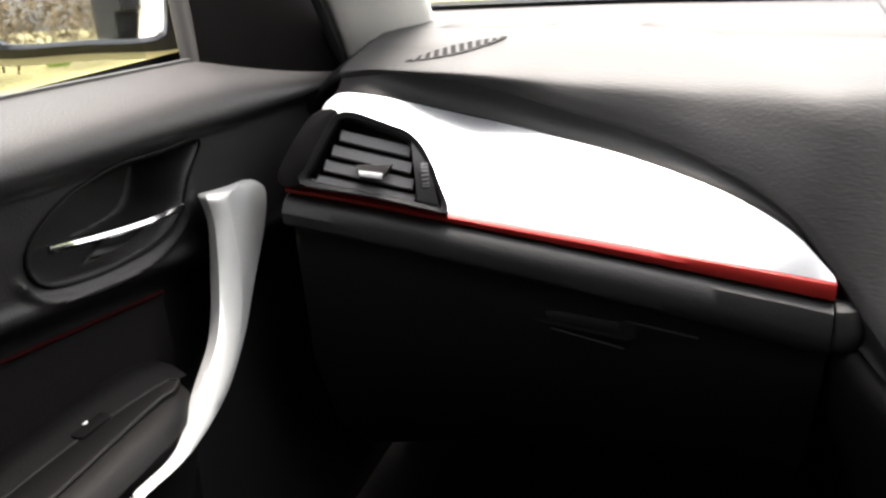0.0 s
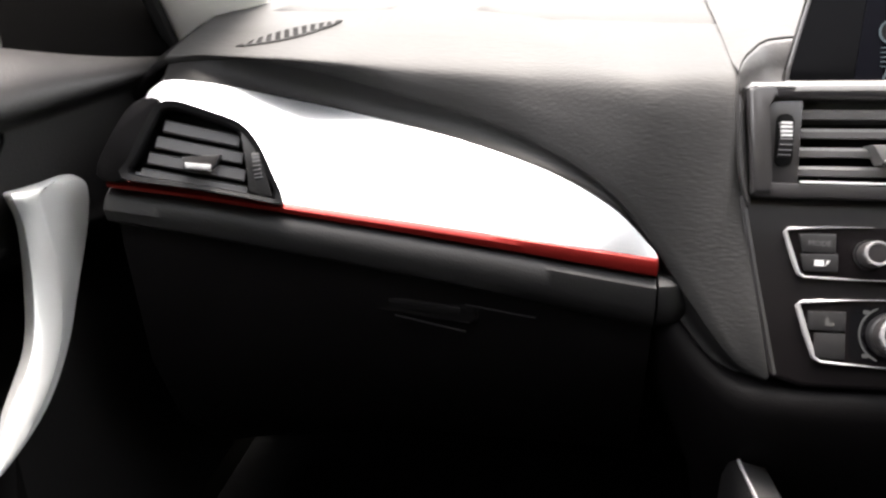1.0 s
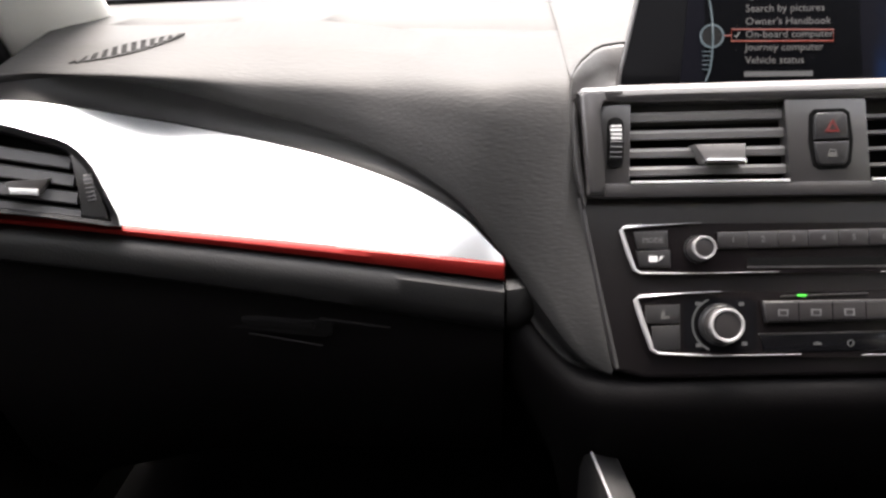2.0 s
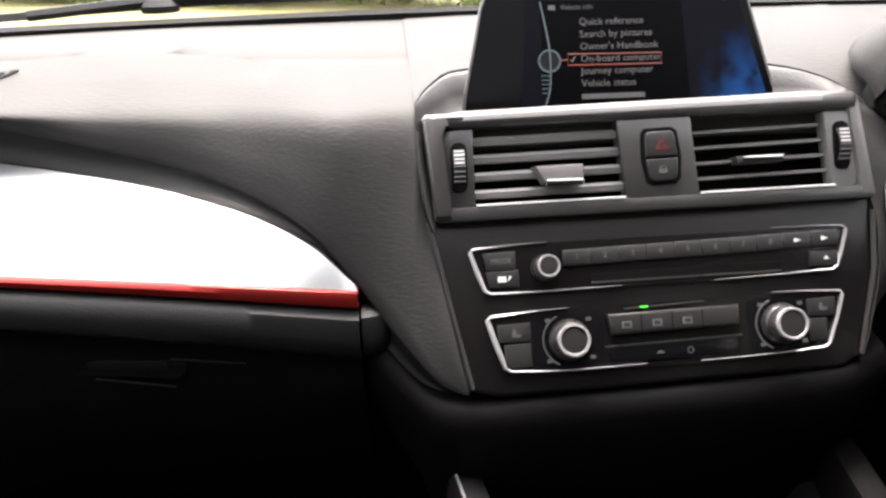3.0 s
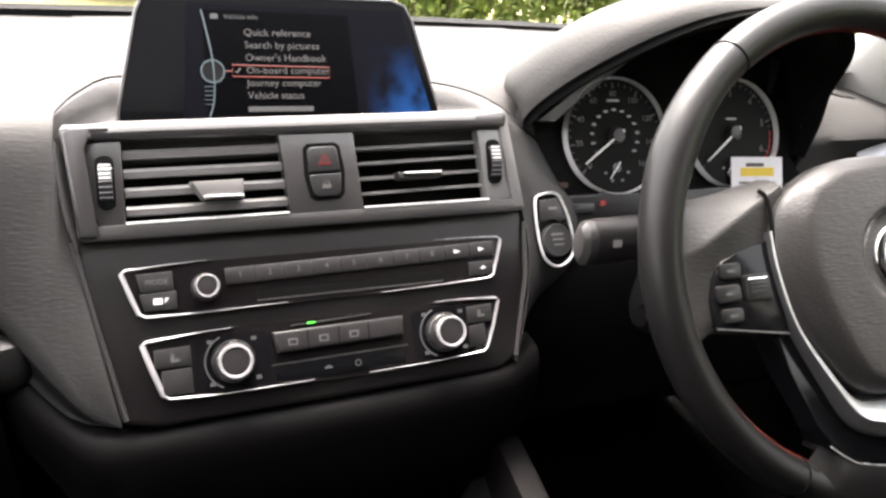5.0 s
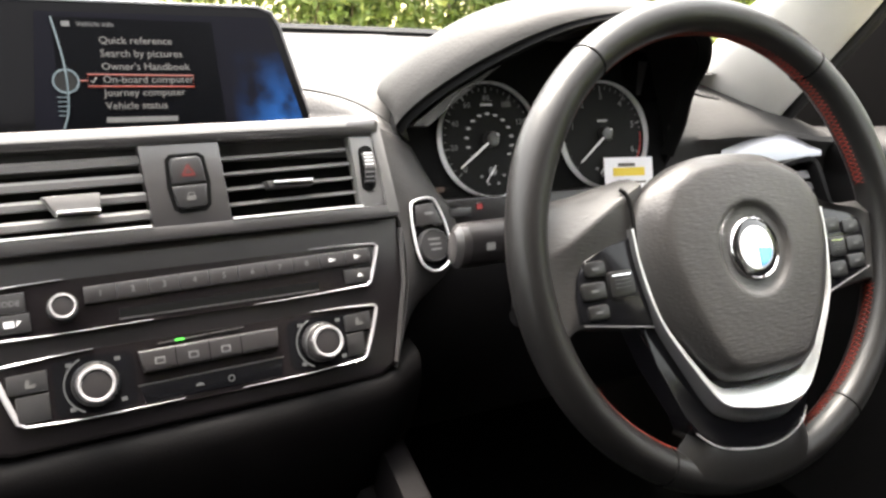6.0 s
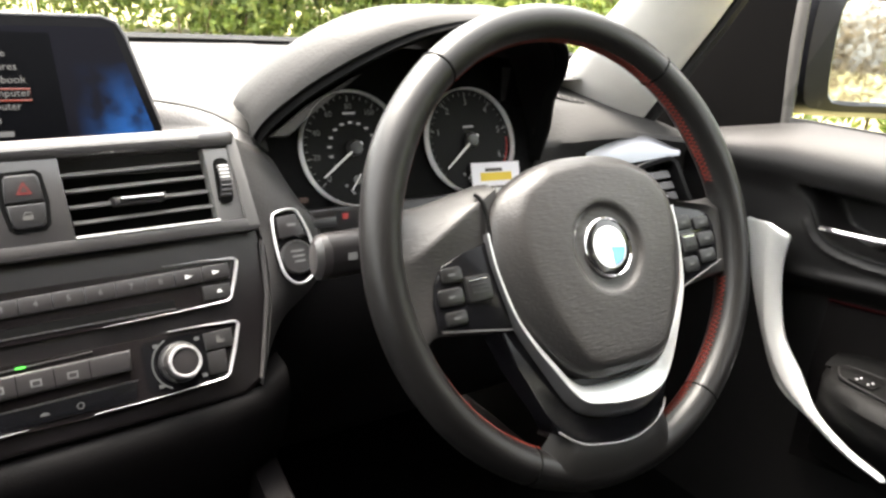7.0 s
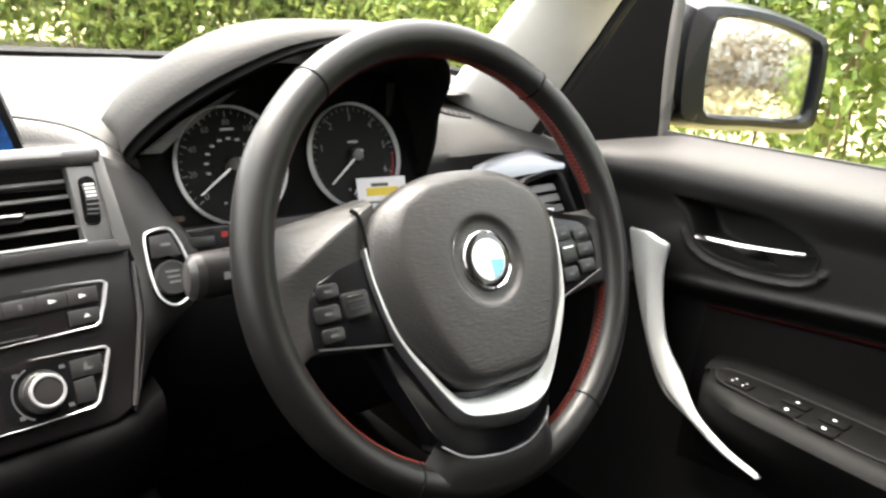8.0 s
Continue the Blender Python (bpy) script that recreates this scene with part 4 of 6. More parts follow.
radio = thing("car_radio", (0, 0.575, 0.81), "black radio panel with a disc slot, button row and chrome ends", "radio")
RADIO = [(-0.1530, 0.0425), (-0.10, 0.0460), (0.10, 0.0480), (0.1510, 0.0475), (0.1400, 0.0135), (0.09, 0.0105), (-0.09, 0.0080), (-0.1430, 0.0080)]
part("body", plate(RADIO, -0.01, 0.0025, STACK, 0.001), PANEL_BLACK, radio)
bracket([(-0.0920, 0.0465), (-0.1200, 0.0452), (-0.1500, 0.0430), (-0.1525, 0.0405), (-0.1470, 0.0230), (-0.1425, 0.0105), (-0.1380, 0.0080), (-0.1000, 0.0078), (-0.0350, 0.0095)], (0.0004, 0.0007, 0.0016, 0.0022, 0.0024, 0.0020, 0.0013, 0.0007, 0.0004), STACK, radio)
bracket([(0.0900, 0.0492), (0.1200, 0.0492), (0.1470, 0.0482), (0.1500, 0.0455), (0.1450, 0.0290), (0.1400, 0.0165), (0.1360, 0.0140), (0.1000, 0.0122), (0.0400, 0.0100)], (0.0004, 0.0007, 0.0015, 0.0020, 0.0022, 0.0018, 0.0012, 0.0007, 0.0004), STACK, radio)
for k in range(10):
    a, b = -0.0800 + 0.0222 * k, -0.0800 + 0.0222 * (k + 1) - 0.0003
    key = part("preset_button", plate([(a, 0.0268 + 0.0006 * k), (b, 0.0274 + 0.0006 * k), (b, 0.0398 + 0.0006 * k), (a, 0.0392 + 0.0006 * k)], 0.002, 0.0056, STACK, 0.0008), KEYBAR, radio)
    at = STACK @ shift((a + b) / 2, 0.0333 + 0.0006 * k, 0.0059)
    if k < 8:
        lettering("digit", str(k + 1), 0.0066, at, DIAL_PRINT, key, "CENTER")
    else:
        part("arrow", plate([(-0.003, -0.0018), (0.003, 0), (-0.003, 0.0018)], 0, 0.0003, at), WHITE, key)
for (x0, x1, y0, y1, word) in ((-0.1400, -0.1175, 0.0262, 0.0395, "MODE"), (-0.1385, -0.1155, 0.0125, 0.0250, "")):
    key = part("side_button", plate([(x0, y0), (x1, y0), (x1, y1 + 0.001), (x0 - 0.003, y1)], 0.002, 0.0050, STACK, 0.001), BUTTON, radio)
    at = STACK @ shift((x0 + x1) / 2, (y0 + y1) / 2, 0.0053)
    if word:
        lettering("word", word, 0.0056, at, DIAL_PRINT, key, "CENTER")
    else:
        part("symbol", block(-0.0050, 0.0015, -0.0022, 0.0022, 0, 0.0003, at), WHITE, key)
        part("symbol", plate([(0.0025, -0.002), (0.0060, 0.002), (0.0035, 0.0022)], 0, 0.0003, at), WHITE, key)
part("disc_slot", plate([(-0.0580, 0.0138), (0.0945, 0.0158), (0.0950, 0.0222), (-0.0575, 0.0204)], 0.002, 0.0034, STACK), VOID, radio)
part("slot_lip", tube([STACK @ Vector((-0.0580, 0.0130, 0.0028)), STACK @ Vector((0.0945, 0.0150, 0.0028))], 0.0006, steps=5), GREY, radio)
key = part("eject_button", block(0.118, 0.141, 0.0170, 0.0285, 0.002, 0.0048, STACK, 0.001), BUTTON, radio)
part("symbol", plate([(-0.0025, -0.0005), (0.0025, -0.0005), (0, 0.0025)], 0, 0.0003, STACK @ shift(0.1310, 0.0225, 0.005)), WHITE, key)
knob(STACK @ shift(-0.0945, 0.0265, 0.002), 0.0098, radio, False)

climate = thing("climate_panel", (0, 0.555, 0.765), "black heater panel with two chrome-ringed knobs", "heater controls")
CLIM = [(-0.1420, -0.0100), (-0.10, -0.0060), (0.10, -0.0030), (0.1425, -0.0035), (0.1265, -0.0475), (0.08, -0.0530), (-0.08, -0.0550), (-0.1300, -0.0530)]
part("body", plate(CLIM, -0.01, 0.0025, STACK, 0.001), PANEL_BLACK, climate)
bracket([(-0.0780, -0.0055), (-0.1050, -0.0070), (-0.1390, -0.0100), (-0.1420, -0.0125), (-0.1360, -0.0320), (-0.1300, -0.0495), (-0.1255, -0.0525), (-0.0850, -0.0540), (-0.0200, -0.0520)], (0.0004, 0.0008, 0.0018, 0.0026, 0.0028, 0.0024, 0.0014, 0.0008, 0.0004), STACK, climate)
bracket([(0.0850, -0.0020), (0.1120, -0.0022), (0.1395, -0.0035), (0.1420, -0.0062), (0.1350, -0.0270), (0.1280, -0.0440), (0.1235, -0.0468), (0.0850, -0.0500), (0.0240, -0.0520)], (0.0004, 0.0007, 0.0014, 0.0019, 0.0020, 0.0017, 0.0012, 0.0007, 0.0004), STACK, climate)
bar = part("button_bar", plate([(-0.0492, -0.0125), (0.0555, -0.0100), (0.0543, -0.0255), (-0.0462, -0.0287)], 0.002, 0.0085, STACK, 0.0022, 3), KEYBAR, climate)
for u, w in ((-0.0345, 1), (-0.0105, 0), (0.0135, 1)):
    at = STACK @ shift(u, -0.0205 + 0.02 * u, 0.0087)
    part("symbol", block(-0.0036, 0.0036, -0.0026, 0.0026, 0, 0.0003, at), DIAL_PRINT, bar)
    part("symbol", block(-0.0026, 0.0026, -0.0016, 0.0016, 0, 0.0005, at), KEYBAR, bar)
for u in (-0.0230, 0.0015, 0.0255):
    part("joint", block(-0.0003, 0.0003, -0.0078, 0.0078, 0, 0.0003, STACK @ shift(u, -0.0202 + 0.02 * u, 0.0085)), VOID, bar)
low_bar = part("lower_bar", plate([(-0.0500, -0.0378), (0.0570, -0.0345), (0.0550, -0.0485), (-0.0470, -0.0510)], 0.002, 0.0036, STACK, 0.0008), GLOSS, climate)
part("bar_edge", tube([STACK @ Vector((-0.0511, -0.0374, 0.0036)), STACK @ Vector((0.0580, -0.0339, 0.0036))], 0.0006, steps=5), GREY, climate)
part("symbol", plate([(-0.0034, -0.0008), (0.0034, -0.0008), (0.0026, 0.0008), (0.0, 0.0018), (-0.0026, 0.0008)], 0, 0.0003, STACK @ shift(-0.0080, -0.0441, 0.0037)), SCREEN_DIM, low_bar)
part("symbol", lathe([(0.0026, 0), (0.0026, 0.0004), (0.0018, 0.0004), (0.0018, 0)], STACK @ shift(0.0159, -0.0433, 0.0037), 16), SCREEN_DIM, low_bar)
part("led", plate(rounded(-0.0218, -0.0150, -0.0087, -0.0072, 0.0007, 3), 0.002, 0.0036, STACK), LED_GREEN, climate, "lit green indicator")
part("led_strip", tube([STACK @ Vector((-0.0340, -0.0088, 0.003)), STACK @ Vector((0.0300, -0.0060, 0.003))], 0.0005, steps=5), GREY, climate)
for x0, x1, y0, y1 in ((-0.1345, -0.1090, -0.0300, -0.0165), (-0.1300, -0.1090, -0.0500, -0.0320), (0.1120, 0.1350, -0.0225, -0.0090), (0.1120, 0.1270, -0.0420, -0.0245)):
    part("side_button", plate([(x0, y0), (x1, y0), (x1, y1 + 0.001), (x0, y1)], 0.002, 0.0048, STACK, 0.001), BUTTON, climate)
for u, v in ((-0.1200, -0.0235), (0.1245, -0.0150)):
    part("seat_symbol", plate([(-0.0035, -0.003), (0.0030, -0.003), (0.0030, -0.0005), (-0.0005, -0.0010), (-0.0005, 0.0030), (-0.0028, 0.0030)], 0, 0.0004, STACK @ shift(u, v, 0.0049)), SCREEN_TEXT, climate)
for u, v in ((-0.0790, -0.0305), (0.0905, -0.0270)):
    f = STACK @ shift(u, v, 0.002)
    part("knob_plate", plate(rounded(-0.027, 0.027, -0.020, 0.020, 0.006), -0.002, 0.0008, f), GLOSS, climate)
    knob(f, 0.0142, climate, True)
    arc = [f @ Vector((0.0205 * math.cos(radians(a)), 0.0205 * math.sin(radians(a)), 0.0012)) for a in range(115, 246, 10)]
    part("scale", tube(arc, 0.0007, steps=5, up=STACK.col[2].xyz), SCREEN_DIM, climate)
    for a in (48, 132, 228, 318):
        part("symbol", block(-0.002, 0.002, -0.0015, 0.0015, 0, 0.0012, f @ shift(0.0240 * math.cos(radians(a)), 0.0210 * math.sin(radians(a)), 0)), SCREEN_DIM, climate)

# ---- display ----
display = thing("display_screen", (0, 0.68, 0.91), "freestanding dashboard display showing a lit menu list", "screen")
HOUSE = [(-0.1475, -0.0240), (-0.1462, -0.0120), (-0.1290, 0.0640), (-0.1235, 0.0765), (-0.1120, 0.0810), (0.0830, 0.0810), (0.0945, 0.0765), (0.1005, 0.0640), (0.1188, -0.0120), (0.1200, -0.0240)]
part("housing", plate(HOUSE, -0.022, 0.0, DISPLAY, 0.003, 3), BEZEL, display, "gloss black housing")
part("rim", tube([DISPLAY @ Vector((a, b, -0.001)) for a, b in HOUSE[:-1]], 0.0016, steps=6, up=DISPLAY.col[2].xyz), GREY, display)


def screen_material():
    """The lit panel: near black, with a blue glow of the map window."""
    m, nt, p = material("lit_screen")
    tc = nt.nodes.new("ShaderNodeTexCoord")
    sep = nt.nodes.new("ShaderNodeSeparateXYZ")
    nt.links.new(tc.outputs["Object"], sep.inputs[0])
    ns = nt.nodes.new("ShaderNodeTexNoise")
    ns.inputs["Scale"].default_value = 38
    ns.inputs["Detail"].default_value = 3
    nt.links.new(tc.outputs["Object"], ns.inputs["Vector"])
    r = nt.nodes.new("ShaderNodeMapRange")
    r.inputs["From Min"].default_value, r.inputs["From Max"].default_value = 0.052, 0.108
    nt.links.new(sep.outputs["X"], r.inputs["Value"])
    h = nt.nodes.new("ShaderNodeMapRange")
    h.inputs["From Min"].default_value, h.inputs["From Max"].default_value = 0.065, 0.010
    nt.links.new(sep.outputs["Z"], h.inputs["Value"])
    mul, mul2 = nt.nodes.new("ShaderNodeMath"), nt.nodes.new("ShaderNodeMath")
    mul.operation = mul2.operation = "MULTIPLY"
    nt.links.new(r.outputs[0], mul.inputs[0])
    nt.links.new(h.outputs[0], mul.inputs[1])
    ramp = nt.nodes.new("ShaderNodeValToRGB")
    e = ramp.color_ramp.elements
    e[0].position, e[0].color = 0.38, (0.0, 0.003, 0.012, 1)
    e[1].position, e[1].color = 0.62, (0.02, 0.22, 0.80, 1)
    nt.links.new(ns.outputs["Fac"], ramp.inputs[0])
    nt.links.new(mul.outputs[0], mul2.inputs[0])
    mul2.inputs[1].default_value = 0.065
    nt.links.new(ramp.outputs[0], p.inputs["Emission Color"])
    nt.links.new(mul2.outputs[0], p.inputs["Emission Strength"])
    p.inputs["Base Color"].default_value = (0.004, 0.004, 0.006, 1)
    p.inputs["Roughness"].default_value = 0.3
    p.inputs["Specular IOR Level"].default_value = 0.03
    return m


panel = part("panel", plate([(-0.0985, -0.0205), (-0.0905, 0.0715), (0.0900, 0.0715), (0.1130, -0.0205)], -0.001, 0.0012, DISPLAY), screen_material(), display, "lit dark screen with a blue glow")
part("menu_window", plate([(-0.0785, -0.0205), (-0.0795, 0.0675), (0.0415, 0.0660), (0.0455, -0.0205)], 0.0008, 0.0016, DISPLAY), surface("menu_black", (0.0012, 0.0013, 0.0018), 0.3, vary=0.05, spec=0.03), panel)
arc = [DISPLAY @ Vector(p) for p in ((-0.0795, 0.0670, 0.0022), (-0.0765, 0.050, 0.0022), (-0.0735, 0.030, 0.0022), (-0.0728, 0.010, 0.0022), (-0.0745, -0.008, 0.0022), (-0.0785, -0.020, 0.0022))]
part("menu_arc", tube(spline(arc, 24), 0.0008, steps=5), SCREEN_BLUE, panel)
part("menu_dial", lathe([(0.0098, 0.0016), (0.0098, 0.0024), (0.0082, 0.0024), (0.0082, 0.0016)], DISPLAY @ shift(-0.0735, 0.0172, 0), 28), SCREEN_BLUE, panel)
part("dial_core", capped([(0.0082, 0.0016), (0.0082, 0.0021)], DISPLAY @ shift(-0.0735, 0.0172, 0), 28), DIAL, panel)
for k in range(5):
    part("menu_tick", block(-0.0810, -0.0740, 0.0045 - 0.0036 * k, 0.0052 - 0.0036 * k, 0.0016, 0.0021, DISPLAY), SCREEN_BLUE, panel)
part("header_icon", block(-0.0725, -0.0665, 0.0600, 0.0640, 0.0016, 0.0021, DISPLAY), SCREEN_DIM, panel)
for k, (words, mat) in enumerate((("Vehicle info", SCREEN_DIM), ("Quick reference", SCREEN_TEXT), ("Search by pictures", SCREEN_TEXT), ("Owner's Handbook", SCREEN_TEXT), ("On-board computer", SCREEN_TEXT), ("Journey computer", SCREEN_TEXT), ("Vehicle status", SCREEN_TEXT))):
    if k == 0:
        at, size = (-0.0620, 0.0618), 0.0058
    else:
        at, size = (-0.0472, 0.0492 - 0.0104 * (k - 1)), 0.0084
    lettering("menu_line", words, size, DISPLAY @ shift(at[0], at[1], 0.0022), mat, panel)
part("menu_line", block(-0.0475, 0.0065, -0.0158, -0.0116, 0.0016, 0.0021, DISPLAY), SCREEN_DIM, panel, "short grey bar")
part("cursor_frame", tube([DISPLAY @ Vector(p) for p in ((-0.0580, 0.0225, 0.0021), (0.0222, 0.0212, 0.0021), (0.0222, 0.0122, 0.0021), (-0.0580, 0.0130, 0.0021))], 0.0006, closed=True, steps=5), SCREEN_RED, panel, "red selection frame")
part("cursor_pointer", tube([DISPLAY @ Vector((-0.0635, 0.0175, 0.0021)), DISPLAY @ Vector((-0.0580, 0.0175, 0.0021))], 0.0006, steps=5), SCREEN_RED, panel)
part("tick_mark", tube([DISPLAY @ Vector(p) for p in ((-0.0560, 0.0175, 0.0021), (-0.0545, 0.0160, 0.0021), (-0.0515, 0.0200, 0.0021))], 0.0006, steps=5), SCREEN_TEXT, panel)

START = STACK @ shift(0, 0, 0.005)
# ---- start button ----
start = thing("start_button", (0.20, 0.585, 0.83), "chrome-rimmed engine start and key slot", "button")
RIM = [(0.1855, 0.0765), (0.1905, 0.0815), (0.2060, 0.0826), (0.2122, 0.0735), (0.2172, 0.0560), (0.2188, 0.0385), (0.2150, 0.0255), (0.2030, 0.0180), (0.1925, 0.0215), (0.1866, 0.0330), (0.1845, 0.0550)]
ring = [START @ Vector((*p, 0.003)) for p in smooth_outline(RIM, 48)]
part("chrome_rim", sweep(ring, oval(0.0012, 0.0019, 8), closed=True, up=START.col[2].xyz), WHITE_METAL, start, "bright chrome rim")
part("well", plate(smooth_outline(RIM, 40), -0.004, 0.0018, START), GLOSS, start)
part("key_slot", plate([(0.1890, 0.0770), (0.2070, 0.0785), (0.2138, 0.0590), (0.2085, 0.0575), (0.2015, 0.0605), (0.1930, 0.0580), (0.1880, 0.0590)], 0.001, 0.0048, START, 0.0012), KEYBAR, start)
part("key_mark", block(0.1970, 0.2050, 0.0680, 0.0702, 0.004, 0.0052, START), DIAL_PRINT, start)
f = START @ shift(0.2015, 0.0405, 0.001)
knb = part("push_button", capped([(0.0150, 0), (0.0150, 0.004), (0.0135, 0.0065), (0.0060, 0.0060)], f, 32), BUTTON, start)
for k in range(3):
    part("start_mark", block(-0.0060 + 0.001 * k, 0.0055, 0.0045 - 0.0045 * k, 0.0062 - 0.0045 * k, 0.0060, 0.0067, f), DIAL_PRINT, knb)

# ---- instruments ----
cluster = thing("instrument_cluster", (0.35, 0.63, 0.85), "black instrument cluster with two chrome-ringed dials", "instruments")
CASE = [(0.192, 0.012), (0.200, 0.030), (0.230, 0.066), (0.280, 0.088), (0.350, 0.096), (0.420, 0.093), (0.475, 0.080), (0.505, 0.050), (0.508, -0.02), (0.500, -0.068), (0.350, -0.074), (0.205, -0.068), (0.194, -0.040)]
part("case", plate(CASE, -0.03, -0.0035, DIALS), VOID, cluster)
part("lower_case", plate([(0.200, -0.052), (0.500, -0.052), (0.498, -0.085), (0.205, -0.085)], -0.03, 0.006, DIALS, 0.004, 3), FASCIA, cluster)
part("case_button", block(0.2120, 0.2480, -0.0700, -0.0610, 0.004, 0.012, DIALS, 0.002), BUTTON, cluster)


def dial(cx, labels, needle, sub, red_from, words):
    """A round instrument with a bright ring, printed scale and needle."""
    f = DIALS @ shift(cx, 0, 0)
    r = 0.0535
    d = part("dial", capped([(r, -0.003), (r, 0.0), (r * 0.3, 0.0)], f, 56), DIAL, cluster)
    part("ring", lathe([(r * 1.020, -0.002), (r * 1.019, 0.005), (r * 1.008, 0.0064), (r * 0.993, 0.0045), (r * 0.990, 0.0)], f, 64), DIAL_RING, d, "bright chrome ring")
    for a, big in [(a, False) for a in np.linspace(222, -42, 33)] + [(a, True) for a, _ in labels]:
        c, s = math.cos(radians(a)), math.sin(radians(a))
        n = 0.0055 if big else 0.003
        part("graduation", tube([f @ Vector(((r * 0.93 - n) * c, (r * 0.93 - n) * s, 0.0004)), f @ Vector((r * 0.93 * c, r * 0.93 * s, 0.0004))], 0.0006 if big else 0.00035, steps=4), DIAL_PRINT, d)
    for a, w in labels:
        lettering("numeral", w, 0.0098 if len(w) < 2 else 0.0078, f @ shift(r * 0.735 * math.cos(radians(a)), r * 0.735 * math.sin(radians(a)), 0.0006), DIAL_PRINT, d, "CENTER")
    if sub:
        for a in np.linspace(215, -35, 13):
            part("inner_mark", block(-0.0022, 0.0022, -0.0011, 0.0011, 0.0003, 0.0006, f @ shift(r * 0.46 * math.cos(radians(a)), r * 0.46 * math.sin(radians(a)), 0)), SCREEN_DIM, d)
    part("legend", block(-0.0065, 0.0065, -0.0010, 0.0010, 0.0003, 0.0006, f @ shift(0, r * 0.27 if words else r * 0.62, 0)), SCREEN_DIM, d)
    if red_from:
        arc = [f @ Vector((r * 0.90 * math.cos(radians(a)), r * 0.90 * math.sin(radians(a)), 0.0004)) for a in range(2, -43, -5)]
        part("red_zone", tube(arc, 0.0011, steps=4, up=DIALS.col[2].xyz), surface("dial_red", (0.30, 0.02, 0.02), 0.6), d)
    g = f @ shift(0.0, -r * 0.55, 0)
    part("small_needle", tube([g @ Vector((0.004, 0.005, 0.001)), g @ Vector((-0.008, -0.010, 0.001))], 0.0006, steps=5), NEEDLE, d)
    part("small_hub", capped([(0.0042, 0), (0.0042, 0.0012)], g, 18), GREY, d)
    for a in (200, 245, 295, 340):
        part("small_mark", block(-0.0015, 0.0015, -0.0012, 0.0012, 0.0003, 0.0006, g @ shift(0.013 * math.cos(radians(a)), 0.013 * math.sin(radians(a)), 0)), DIAL_PRINT, d)
    c, s = math.cos(radians(needle)), math.sin(radians(needle))
    part("needle", sweep([f @ Vector((-0.008 * c, -0.008 * s, 0.0065)), f @ Vector((0.044 * c, 0.044 * s, 0.0055))], [[(0.0013, -0.0006), (0.0013, 0.0006), (-0.0013, 0.0006), (-0.0013, -0.0006)], [(0.0006, -0.0004), (0.0006, 0.0004), (-0.0006, 0.0004), (-0.0006, -0.0004)]], up=DIALS.col[2].xyz), NEEDLE, d)
    part("hub", capped([(0.0075, 0.0), (0.0075, 0.0055), (0.0062, 0.0072), (0.003, 0.0076)], f, 24), KEYBAR, d)


dial(0.2810, [(222 - 33 * k, str(20 * k)) for k in range(9)], 215, True, None, False)
dial(0.4165, [(204 - 38 * k, str(k)) for k in range(1, 7)], 218, False, -20, True)
part("telltale", block(0.2570, 0.2625, -0.0640, -0.0590, 0.0055, 0.0068, DIALS), TELL_RED, cluster, "lit red warning light")
part("telltale", plate(rounded(0.2205, 0.2300, -0.0455, -0.0405, 0.002), -0.004, -0.0028, DIALS), TELL_AMBER, cluster, "dim amber warning light")
part("info_window", plate([(0.452, 0.030), (0.500, 0.034), (0.488, 0.085), (0.450, 0.088)], -0.004, -0.002, DIALS), GLOSS, cluster)
# Reflected streak in the window, built as a grey plate.
part("info_highlight", plate([(0.466, 0.040), (0.472, 0.041), (0.486, 0.075), (0.474, 0.076)], -0.003, -0.0015, DIALS, 0.0004), GREY, cluster)

